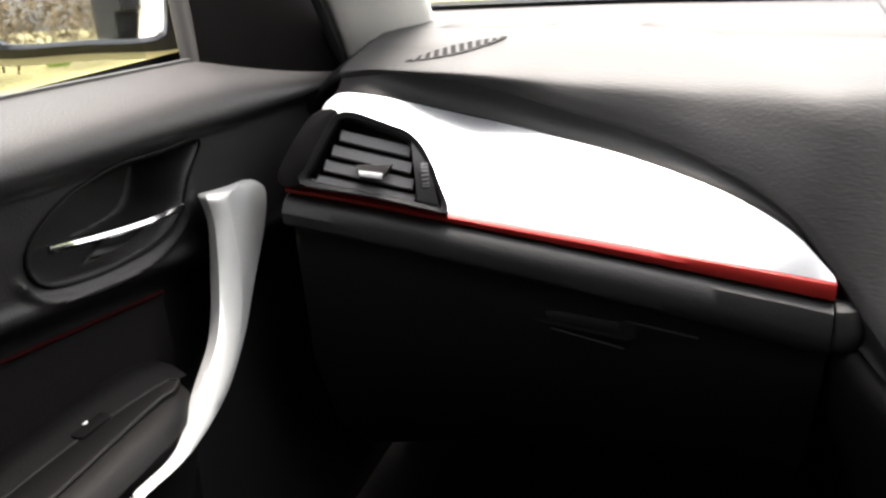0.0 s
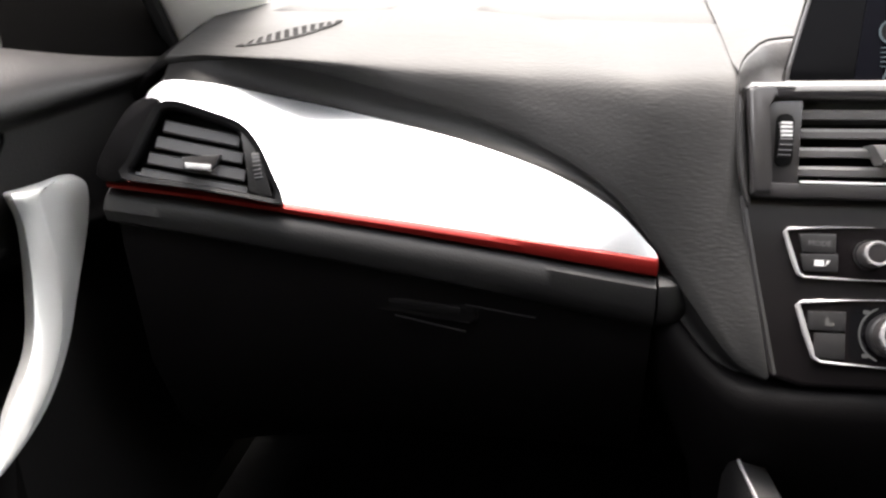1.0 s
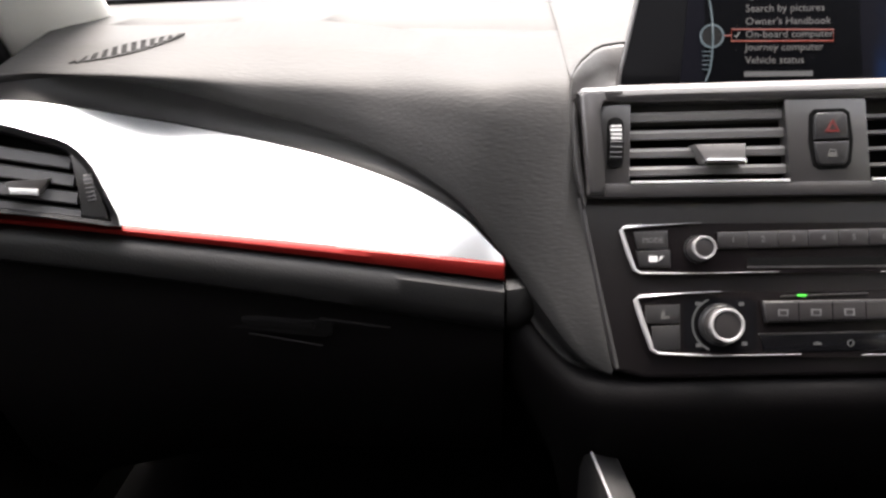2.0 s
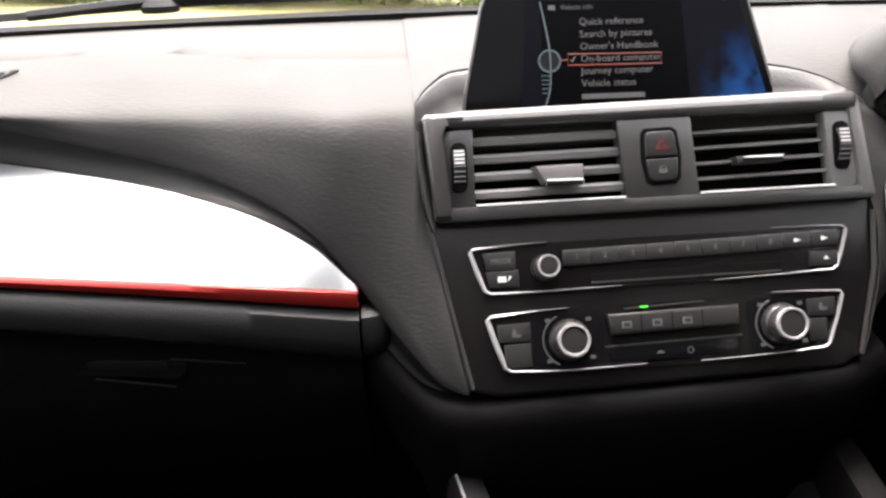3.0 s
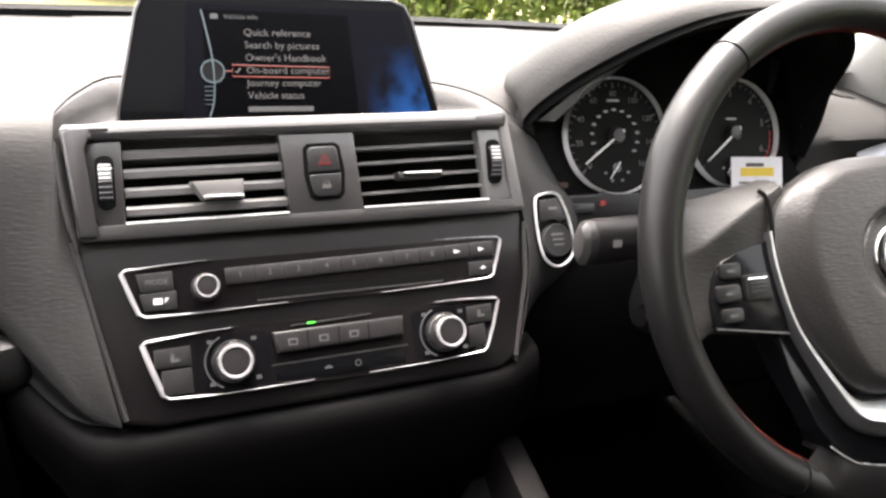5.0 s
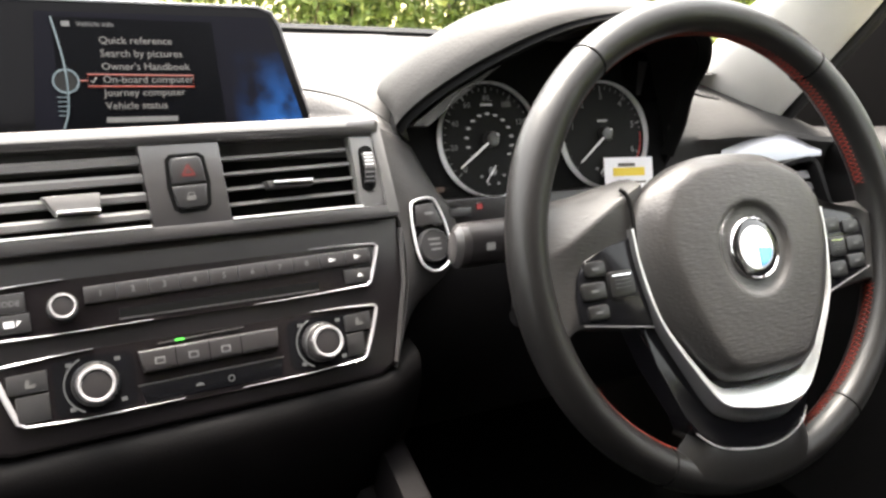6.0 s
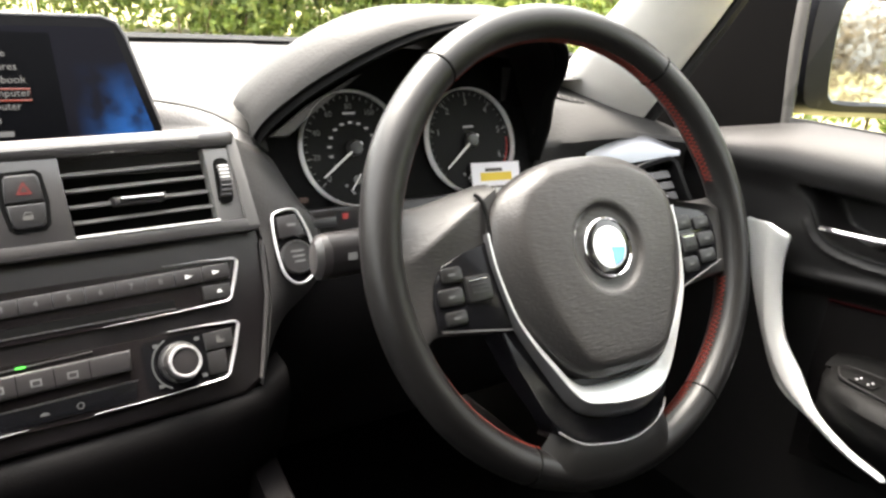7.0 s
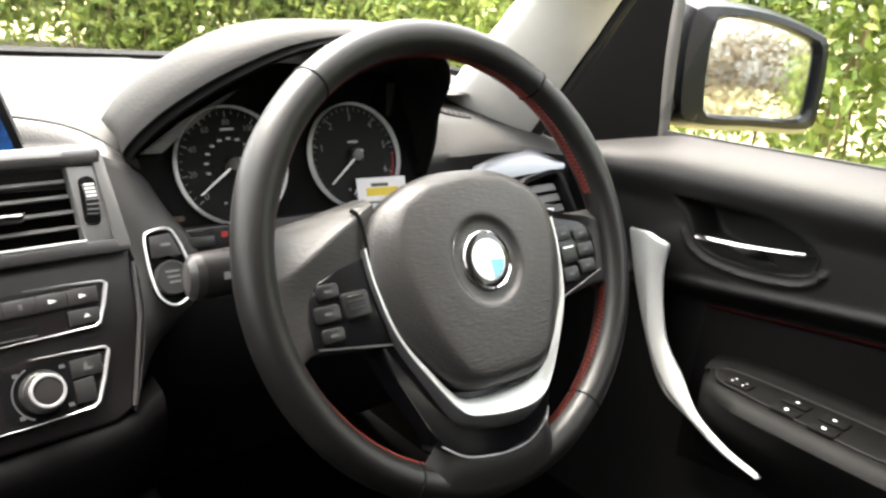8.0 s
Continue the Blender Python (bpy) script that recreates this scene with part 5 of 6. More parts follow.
# Hood over the instruments: front lip, top skin and dark lining.
HOOD_LIP = spline([(0.186, 0.625, 0.915), (0.192, 0.612, 0.932), (0.213, 0.585, 0.962), (0.248, 0.560, 0.992), (0.290, 0.547, 1.014), (0.335, 0.541, 1.026), (0.385, 0.541, 1.030), (0.432, 0.548, 1.022), (0.470, 0.562, 1.006), (0.492, 0.580, 0.982), (0.496, 0.597, 0.950), (0.503, 0.607, 0.915), (0.500, 0.614, 0.880)], 50)
skin, face, lining = [], [], []
for k, p in enumerate(HOOD_LIP):
    out = Vector((p.x - 0.35, 0, p.z - 0.93)).normalized()
    near = max(0.0, -out.x)
    far = Vector((0.35 + (p.x - 0.35) * (0.38 if p.x < 0.35 else 1.0), 0.84, 0.950 - 0.020 * near * near + 0.30 * max(0, p.z - 0.95)))
    edge = p + Vector((-0.005 * near, 0.002, 0.006 * near)) + out * 0.003 * (1 - near)
    roll = (Vector((-0.12, 0, 0.99)) * near + out * (1 - near)).normalized()
    size = 0.008 + 0.015 * near
    face.append([p + Vector((0, 0.014, 0)) - out * 0.006, p + Vector((0, 0.002, 0)) - out * 0.004, p - Vector((0, 0.001, 0)), p.lerp(edge, 0.35) + Vector((0, 0.003 * near, 0)), p.lerp(edge, 0.7) + Vector((0, 0.003 * near, 0)), edge + Vector((0, 0.001, 0))])
    row = [edge + Vector((0, 0.002, 0)) - roll * 0.002, edge, edge + roll * size * 0.32 + Vector((0, 0.003, 0)), edge + roll * size * 0.60 + Vector((0, 0.010, 0)), edge + roll * size * 0.82 + Vector((0, 0.022, 0)), edge + roll * size * 0.96 + Vector((0, 0.038, 0))]
    a = edge + roll * size + Vector((0.006 * near, 0.056, 0.0))
    for j in range(1, 9):
        u = j / 8
        row.append(a.lerp(far, u) + Vector((0, 0, 0.010 * math.sin(u * math.pi))))
    skin.append(row)
    lining.append([p + Vector((0, 0.010, 0)) - out * 0.0055, Vector((0.35 + (p.x - 0.35) * 0.985, max(0.60, p.y + 0.018), p.z - 0.006)), Vector((0.35 + (p.x - 0.35) * 0.97, 0.662, 0.93 + (p.z - 0.93) * 0.86))])
skin = [[q + Vector((0.045, 0.020, -0.022)) for q in skin[0]], [q + Vector((0.018, 0.008, -0.016)) for q in skin[0]], [q + Vector((0.004, 0.002, -0.006)) for q in skin[0]]] + skin
cut = next(k for k, q in enumerate(HOOD_LIP) if q.x > 0.472)
part("hood_skin", loft(skin[:cut + 4]), PAD, dash, "grained hood over the instruments", angle=60)
# The hood's right side takes the darker skin as painted shade.
part("hood_cheek", thicken(loft(skin[cut + 3:]), 0.003), SHADED_SKIN, dash, "shaded side of the instrument hood, coloured dark")
part("hood_face", loft(face), VOID, dash, "matt black front edge of the instrument hood", angle=60)
part("hood_lining", loft(lining), PLASTIC, dash)
# Slanting grey edge of the instrument bezel, under the hood.
wedge = [(0.1990, 0.0150), (0.2160, 0.0145), (0.2460, 0.0360), (0.2980, 0.0690), (0.2900, 0.0660), (0.2400, 0.0420)]
part("bezel_edge", plate(wedge, -0.002, 0.006, DIALS), GREY, dash, "slanting grey edge beside the dials")

# Driver's side of the dashboard, right of the hood.
right = []
for x in np.linspace(0.500, 0.735, 24):
    t = (x - 0.50) / 0.235
    crest = 0.946 - 0.19 * max(0.0, x - 0.516)
    foot = 0.897 + 0.006 * math.sin(min(1, t * 1.2) * math.pi) - 0.012 * max(0.0, t - 0.7)
    y = 0.606 - 0.020 * t
    step = 0.006 * smooth_step((0.538 - x) / 0.012)
    lobe = 0.006 * math.sin(min(1.0, max(0.0, (x - 0.535) / 0.12)) * math.pi)
    far = windscreen_edge(x)
    right.append([(x, 0.64, 0.70), (x, 0.595 - 0.02 * t, 0.72), (x, 0.600, 0.76), (x, 0.614, 0.80), (x, y + 0.014, 0.870), (x, y + 0.006, foot - 0.006), (x, y + step, foot), (x, y + 0.004 + step, foot + 0.005 + lobe * 0.4), (x, y + 0.016 + step, foot + 0.30 * (crest - foot) + lobe), (x, y + 0.036, foot + 0.70 * (crest - foot) + lobe * 0.7), (x, y + 0.060, crest), (x, y + 0.075, crest + 0.0015), (x, 0.80, 0.952), (x, far.y, far.z)])
part("driver_pad", thicken(loft(right), 0.004), PAD, dash)
knee = []
for x in np.linspace(0.16, 0.73, 24):
    knee.append([(x, 0.62, 0.84), (x, 0.600, 0.825), (x, 0.585, 0.78), (x, 0.60, 0.70), (x, 0.64, 0.60), (x, 0.76, 0.50)])
part("knee_panel", thicken(loft(knee), 0.006), PLASTIC, dash, "black lower panel in front of the driver")
dtrim = []
DT_A = spline([(0.548, 0.592, 0.867), (0.590, 0.586, 0.874), (0.630, 0.578, 0.880), (0.676, 0.568, 0.885)], 20)
DT_B = spline([(0.560, 0.604, 0.888), (0.597, 0.600, 0.899), (0.643, 0.594, 0.904), (0.680, 0.578, 0.891)], 20)
for a, b in zip(DT_A, DT_B):
    c = a.lerp(b, 0.4) + Vector((0, -0.004, 0.006))
    dtrim.append([a * (1 - t) ** 2 + c * 2 * t * (1 - t) + b * t * t for t in np.linspace(0, 1, 8)])
part("trim_panel", thicken(loft(dtrim), 0.003), DARK_SILVER, dash, "satin brushed silver trim above the driver's vent")


def side_vent(f, outline, inner, flip, label):
    """A corner air vent: frame, louvres, vane tab and thumbwheel."""
    v = thing("side_air_vent", f.translation, label, "air vent")
    n = 40
    out = smooth_outline(outline, n)
    inn = smooth_outline(inner, n)
    rows = [[f @ Vector((*p, h)) for p in ring] for ring, h in ((out, -0.012), (out, 0.004), ([(a[0] * 0.9 + b[0] * 0.1, a[1] * 0.9 + b[1] * 0.1) for a, b in zip(out, inn)], 0.0065), ([(a[0] * 0.2 + b[0] * 0.8, a[1] * 0.2 + b[1] * 0.8) for a, b in zip(out, inn)], 0.005), (inn, 0.002), (inn, -0.018))]
    part("frame", loft(rows, closed_v=True), VENT_BLACK, v)
    part("duct", plate(inn, -0.030, -0.0165, f), VOID, v)
    for k in range(4):
        y = 0.0455 - 0.0128 * k
        x0, x1 = -0.0315 - 0.0042 * k, 0.0250 + 0.0035 * k
        path = [f @ Vector((x0 * flip, y - 0.001, -0.006)), f @ Vector((x1 * flip, y - 0.004, -0.006))]
        part("louvre", sweep(path, [(-0.0050 * flip, -0.0010), (-0.0040 * flip, 0.0026), (0.0040 * flip, 0.0050), (0.0052 * flip, 0.0036), (0.0030 * flip, -0.010), (-0.0026 * flip, -0.012)], up=f.col[2].xyz), SLAT_DARK, v)
    tb = part("vane_tab", plate([(-0.0150 * flip, 0.0225), (0.0140 * flip, 0.0285), (0.0085 * flip, 0.0165), (-0.0120 * flip, 0.0150)], -0.006, 0.009, f, 0.001, 2, 0.04), GREY, v)
    part("chrome_edge", plate([(-0.0118 * flip, 0.0185), (0.0075 * flip, 0.0195), (0.0075 * flip, 0.0150), (-0.0105 * flip, 0.0140)], 0.006, 0.0110, f, 0.001), WHITE_METAL, tb)
    part("thumb_panel", plate([(0.0240 * flip, 0.0490), (0.0330 * flip, 0.0450), (0.0470 * flip, 0.0220), (0.0555 * flip, 0.0020), (0.0370 * flip, 0.0030), (0.0320 * flip, 0.0250)], -0.012, 0.0045, f, 0.001), PAD_DARK, v)
    thumbwheel(f @ shift(0.0405 * flip, 0.0240, 0.0030) @ pose(0, 0, 0, 0, 0, 14 * flip) @ Matrix.Diagonal((0.66, 0.80, 0.55, 1)), v, ticks=True)
    return v


PV_OUT = [(-0.0560, 0.0000), (-0.0535, 0.0150), (-0.0430, 0.0480), (-0.0370, 0.0600), (-0.0250, 0.0640), (0.0020, 0.0600), (0.0230, 0.0555), (0.0390, 0.0420), (0.0530, 0.0200), (0.0645, -0.0020), (0.0500, -0.0025), (0.0000, 0.0000)]
PV_IN = [(-0.0500, 0.0055), (-0.0480, 0.0150), (-0.0350, 0.0530), (-0.0300, 0.0570), (-0.0200, 0.0575), (0.0010, 0.0540), (0.0200, 0.0500), (0.0340, 0.0390), (0.0475, 0.0190), (0.0570, 0.0025), (0.0450, 0.0020), (0.0000, 0.0035)]
corner_vent = side_vent(SIDE_VENT @ shift(0, 0, 0.012), PV_OUT, PV_IN, 1, "dark slatted corner air vent let into the silver trim")
# Added black plate: the shade beside the door, left of the vent frame.
SHADE_PLATE = smooth_outline([(-0.0740, 0.0000), (-0.0700, 0.0240), (-0.0575, 0.0540), (-0.0440, 0.0635), (-0.0360, 0.0625), (-0.0390, 0.0560), (-0.0475, 0.0300), (-0.0540, 0.0000)], 36)
part("shade_plate", plate(SHADE_PLATE, -0.012, 0.0030, SIDE_VENT @ shift(0, 0, 0.012), 0.002, 2), GLOVE_BLACK, corner_vent, "added black plate for the shade towards the door")
DR = DRIVER_VENT @ shift(0.013, -0.042, 0.008)
side_vent(DR, [(-p[0], p[1]) for p in PV_OUT], [(-p[0], p[1]) for p in PV_IN], -1, "dark slatted corner air vent beside the driver's door")

# ---- steering column, stalk, card ----
column = thing("steering_column", (0.385, 0.55, 0.83), "black steering column shroud behind the wheel", "steering column")
AX = axes((0.385, 0.50, 0.832), (1, 0, 0), (0, 0.494, 0.8695))
part("shroud", plate(smooth_outline([(-0.085, -0.030), (-0.080, 0.020), (-0.050, 0.045), (0.0, 0.050), (0.050, 0.045), (0.080, 0.020), (0.085, -0.030), (0.05, -0.06), (-0.05, -0.06)], 40), -0.16, 0.045, AX, 0.014, 4), PAD_DARK, column)
part("boss", capped([(0.062, -0.06), (0.060, -0.02), (0.055, 0.0)], WHEEL @ shift(0, -0.01, 0), 32), PLASTIC, column)
stalk = thing("indicator_stalk", (0.24, 0.53, 0.845), "black indicator stalk with a grey end cap", "stalk")
path = spline([(0.320, 0.545, 0.838), (0.270, 0.536, 0.842), (0.225, 0.530, 0.843), (0.203, 0.529, 0.843)], 12)
part("lever", sweep(path, [oval(0.012, 0.010 + 0.010 * min(1, k / 5), 16) for k in range(12)]), KEYBAR, stalk)
part("end_cap", sweep([Vector((0.2035, 0.529, 0.843)), Vector((0.196, 0.528, 0.843)), Vector((0.192, 0.528, 0.843))], [oval(0.0122, 0.0195, 16), oval(0.0118, 0.0190, 16), oval(0.008, 0.014, 16)]), GREY, stalk)
for k in range(2):
    part("symbol", block(-0.004, 0.004, -0.003, 0.003, 0, 0.0006, axes((0.222 + 0.026 * k, 0.5172, 0.845), (1, 0, 0), (0, 0.1, 1))), SCREEN_DIM, stalk)
low_stalk = thing("column_lever", (0.30, 0.53, 0.775), "black lever below the steering column", "lever")
part("lever", tube(spline([(0.33, 0.55, 0.780), (0.29, 0.535, 0.772), (0.262, 0.525, 0.770)], 10), 0.009, steps=10), PLASTIC, low_stalk)

card = thing("white_card", (0.44, 0.61, 0.85), "small white card with yellow print propped against the dials", "card")
CF = axes((0.4105, 0.6180, 0.8830), (0.0562, -0.0080, 0.0005), (0, 0.37, 0.93))
part("sheet", block(0, 0.057, -0.046, 0.0, 0, 0.0006, CF), CARD, card)
part("print", block(0.010, 0.047, -0.0190, -0.0105, 0.0004, 0.0009, CF), CARD_YELLOW, card, "plain yellow bar")
part("print", block(0.016, 0.036, -0.0095, -0.0060, 0.0004, 0.0009, CF), CARD_DARK, card, "plain dark bar")
part("print", block(0.008, 0.048, -0.0265, -0.0245, 0.0004, 0.0009, CF), CARD_DARK, card, "thin dark bar")

# ---- centre console ----
console = thing("centre_console", (0, 0.25, 0.27), "black centre console with silver edge lines", "console")
rows = []
for k in range(16):
    t = k / 15
    y = 0.56 - 0.75 * t
    z = 0.60 - 0.035 * math.sin(t * math.pi)
    rows.append([(-0.175, y, 0.28), (-0.172, y, z - 0.03), (-0.160, y, z), (-0.135, y, z - 0.004), (-0.12, y, z - 0.03), (0, y, z - 0.035), (0.12, y, z - 0.03), (0.135, y, z - 0.004), (0.160, y, z), (0.172, y, z - 0.03), (0.175, y, 0.28)])
part("tunnel", thicken(loft(rows), 0.006), PLASTIC, console)
for sgn in (-1, 1):
    ys = np.concatenate([np.linspace(0.556, 0.42, 8), np.linspace(0.35, -0.15, 6)])
    lean = [0.15 * min(0.10, 0.556 - y) for y in ys]
    bars = [[(sgn * (w - e), y, z) for w, z in ((0.178, 0.50), (0.1765, 0.638), (0.1735, 0.6445), (0.169, 0.6455), (0.152, 0.6425), (0.147, 0.60), (0.147, 0.55))] for y, e in zip(ys, lean)]
    edge = part("side_rail", thicken(loft(bars), 0.003), LIP_SKIN if sgn < 0 else GLOVE_BLACK, console)
    if sgn < 0:
        part("edge_line", tube([Vector((sgn * (0.1722 - e), y, 0.6464)) for y, e in zip(ys, lean)], 0.0012, steps=8), PEARL, edge, "bright silver edge line")

# ---- steering wheel ----
wheel = thing("steering_wheel", (0.3860, 0.4278, 0.8688), "black leather three-spoke steering wheel with red stitching", "steering wheel")
RW, RT, RD = 0.1846, 0.0148, 0.0165
_wa, _wv, _wn = (WHEEL.col[k].xyz for k in range(3))
_n2 = (_wn - 0.0208 * _wa - 0.0858 * _wv).normalized()
_a2 = (_wa - _n2 * _wa.dot(_n2)).normalized()
RIMF = axes(WHEEL @ Vector((-0.0009, -0.0041, 0.0007)), _a2, _n2.cross(_a2))


def fat(d):
    """Thumb rests: the rim swells a little above the side spokes."""
    return 1.0 + 0.10 * sum(math.exp(-((d - c) / 11) ** 2) for c in (27, 153))


rows = []
for k in range(144):
    d = 360 * k / 144
    c, s = math.cos(radians(d)), math.sin(radians(d))
    r = RT * fat(d)
    row = []
    for j in range(22):
        b = 2 * math.pi * j / 22
        row.append(RIMF @ Vector(((RW + r * math.cos(b)) * c, (RW + r * math.cos(b)) * s, RD * math.sin(b))))
    rows.append(row)
rows.append(rows[0])
bm = loft(rows, closed_v=True)
bmesh.ops.remove_doubles(bm, verts=bm.verts[:], dist=1e-6)
rim = part("rim", bm, LEATHER, wheel, "grained black leather rim", angle=80)


def around(a, r, n):
    return RIMF @ Vector(((RW + r) * math.cos(radians(a)), (RW + r) * math.sin(radians(a)), n))


for a in (127, 50, -55, -119):
    ring = []
    for j in range(24):
        b = 2 * math.pi * j / 24
        ring.append(around(a, RT * 1.005 * fat(a % 360) * math.cos(b), 1.005 * RD * math.sin(b)))
    t = (RIMF.to_3x3() @ Vector((-math.sin(radians(a)), math.cos(radians(a)), 0)))
    part("seam", sweep(ring, oval(0.0008, 0.0010, 6), closed=True, up=t), VOID, rim, "dark leather seam")


def stitches(a0, a1):
    """Red cross-stitching along the inside of the rim."""
    n = int(abs(a1 - a0) / 1.5)
    for side in (-1, 1):
        bm = bmesh.new()
        for k in range(n):
            a = a0 + (a1 - a0) * k / n
            f = fat(a % 360)
            b0, b1 = radians(180 + 3 - side * 17), radians(180 + 3 + side * 17)
            p = [around(a, f * RT * 1.01 * math.cos(b0), 1.03 * RD * math.sin(b0)), around(a + 0.75, f * RT * 1.055 * math.cos((b0 + b1) / 2), 1.03 * RD * math.sin((b0 + b1) / 2)), around(a + 1.5, f * RT * 1.01 * math.cos(b1), 1.03 * RD * math.sin(b1))]
            tube(p, 0.00055, steps=4, up=(0.3, 1, 0.2), bm=bm)
        part("stitching", bm, THREAD, rim, "red cross stitching", kind="stuff")


stitches(12, 168)
stitches(-20, -73)
stitches(200, 245)

SHIELD = [(0.0, 0.0650), (0.036, 0.0625), (0.066, 0.0520), (0.090, 0.0350), (0.1005, 0.0100), (0.0990, -0.0200), (0.0880, -0.0530), (0.0660, -0.0870), (0.0480, -0.1050), (0.0300, -0.1120), (0.0, -0.1130)]
shield = smooth_outline(SHIELD + [(-a, b) for a, b in SHIELD[-2:0:-1]], 72)
RIDGE = [(0.0, 0.0560), (0.040, 0.0520), (0.066, 0.0400), (0.0800, 0.0200), (0.0815, 0.0000), (0.0790, -0.0180), (0.0680, -0.0510), (0.0560, -0.0770), (0.0440, -0.0965), (0.0300, -0.1030), (0.0, -0.1045)]
RIDGE += [(-a, b) for a, b in RIDGE[-2:0:-1]]
C = (0.0, -0.0135)


def ridge_share(p):
    """Where the way from the badge to a point of the outline crosses the edge of the raised face."""
    dx, dy = p[0] - C[0], p[1] - C[1]
    for (ax, ay), (bx, by) in zip(RIDGE, RIDGE[1:] + RIDGE[:1]):
        ex, ey = bx - ax, by - ay
        det = dx * -ey + dy * ex
        if abs(det) > 1e-12:
            t = ((ax - C[0]) * -ey + (ay - C[1]) * ex) / det
            s = (dx * (ay - C[1]) - dy * (ax - C[0])) / det
            if t > 0 and -1e-6 <= s <= 1 + 1e-6:
                return min(t, 0.97)
    return 0.9


rings = [[] for _ in range(23)]
for p in shield:
    f = ridge_share(p)
    d = Vector((p[0] - C[0], p[1] - C[1]))
    size = d.length
    flank = size * (1 - f)
    low = 0.0275 - min(0.0145, 0.006 + flank * 0.42)
    spots = [(1.0, 0.004), (0.999, low - 0.003), (0.990, low)]
    for t in (0.3, 0.6, 0.85):
        spots.append((0.990 + (f - 0.990) * t, low + (0.0275 - low) * t ** 0.9))
    spots += [(f * 0.985, 0.0278), (f * 0.95, 0.0284), (f * 0.88, 0.0289)]
    for t in (0.25, 0.5, 0.75):
        spots.append((f * 0.88 + (0.0400 / size - f * 0.88) * t, 0.0289 + 0.0016 * t))
    for r, h in ((0.0400, 0.0306), (0.0375, 0.0304), (0.0360, 0.0296), (0.0345, 0.0282), (0.0330, 0.0272), (0.0310, 0.0266), (0.0290, 0.0264), (0.0265, 0.0263), (0.0240, 0.0262), (0.018, 0.0262), (0.010, 0.0262)):
        spots.append((r / size, h))
    for ring, (r, h) in zip(rings, spots):
        ring.append(WHEEL @ Vector((C[0] + d.x * r, C[1] + d.y * r, h)))
bm = loft(rings, closed_v=True)
bmesh.ops.holes_fill(bm, edges=[e for e in bm.edges if e.is_boundary and (e.verts[0].co - (WHEEL @ Vector((*C, 0.026)))).length < 0.03], sides=0)
part("airbag_cover", bm, COVER, wheel, "charcoal grained airbag cover", angle=60)
em = WHEEL @ shift(C[0] + 0.001, C[1], 0.0265)
badge = part("emblem", lathe([(0.0250, -0.002), (0.0250, 0.0010), (0.0243, 0.0024), (0.0234, 0.0028), (0.0226, 0.0020)], em, 56), CHROME, wheel, "round chrome-rimmed badge")
part("badge_ring", capped([(0.0230, -0.001), (0.0228, 0.0018), (0.0200, 0.0026), (0.0165, 0.0031)], em, 56), BADGE_BLACK, badge, "gloss black ring")
part("badge_face", capped([(0.0172, 0.0018), (0.0170, 0.0032), (0.012, 0.0039), (0.004, 0.0041)], em, 48), WHITE_ENAMEL, badge)
for a0 in (0,):
    pts = [(0.0, 0.0)] + [(0.0150 * math.cos(radians(a0 + a)), 0.0150 * math.sin(radians(a0 + a))) for a in range(-86, -3, 16)]
    part("badge_field", plate(pts, 0.0030, 0.0044, em), BLUE_ENAMEL, badge)

# Silver V round the lower half of the cover.
V_OUT = spline([(-0.1020, 0.0140, 0), (-0.1006, -0.0150, 0), (-0.0918, -0.0565, 0), (-0.0715, -0.0980, 0), (-0.0545, -0.1275, 0), (-0.0380, -0.1395, 0), (-0.010, -0.1465, 0), (0.0200, -0.1465, 0), (0.0420, -0.1340, 0), (0.0695, -0.0950, 0), (0.0912, -0.0570, 0), (0.1006, -0.0150, 0), (0.1020, 0.0140, 0)], 60)
V_IN = spline([(-0.0992, 0.0140, 0), (-0.0978, -0.0150, 0), (-0.0883, -0.0555, 0), (-0.0650, -0.0925, 0), (-0.0480, -0.1125, 0), (-0.0290, -0.1175, 0), (-0.003, -0.1190, 0), (0.0210, -0.1180, 0), (0.0400, -0.1125, 0), (0.0640, -0.0900, 0), (0.0881, -0.0558, 0), (0.0978, -0.0150, 0), (0.0992, 0.0140, 0)], 60)
vr, flank = [], []
for o, i in zip(V_OUT, V_IN):
    w = (o - i).length
    m = i.lerp(o, 0.95 - 0.36 * min(1.0, max(0.0, (w - 0.004) / 0.02)))
    up = 0.0135 + 0.36 * max(0.0, w - 0.005)
    vr.append([WHEEL @ Vector((i.x, i.y, -0.004)), WHEEL @ Vector((i.x, i.y, 0.0120)), WHEEL @ Vector((*i.lerp(m, 0.08).xy, 0.0130)), WHEEL @ Vector((*i.lerp(m, 0.5).xy, 0.0135 + (up - 0.0135) * 0.5)), WHEEL @ Vector((*i.lerp(m, 0.93).xy, up)), WHEEL @ Vector((*m.xy, up - 0.0008))])
    flank.append([WHEEL @ Vector((*m.xy, up - 0.0009)), WHEEL @ Vector((*m.lerp(o, 0.5).xy, up * 0.55 + 0.0030)), WHEEL @ Vector((*o.xy, 0.0062)), WHEEL @ Vector((*o.xy, -0.006))])
band = part("silver_band", thicken(loft(vr), 0.001), DOOR_SILVER, wheel, "silver V-shaped spoke band")
part("band_flank", loft(flank), BAND_GREY, band, "dark grey flank")


def between(points, x):
    """Reads a smooth line through (x, y) pairs, in rising x, at x."""
    fine = spline([(a, b, 0) for a, b in points], 60)
    for p, q in zip(fine, fine[1:]):
        if x <= q.x:
            return p.y + (q.y - p.y) * max(0.0, (x - p.x) / (q.x - p.x))
    return fine[-1].y


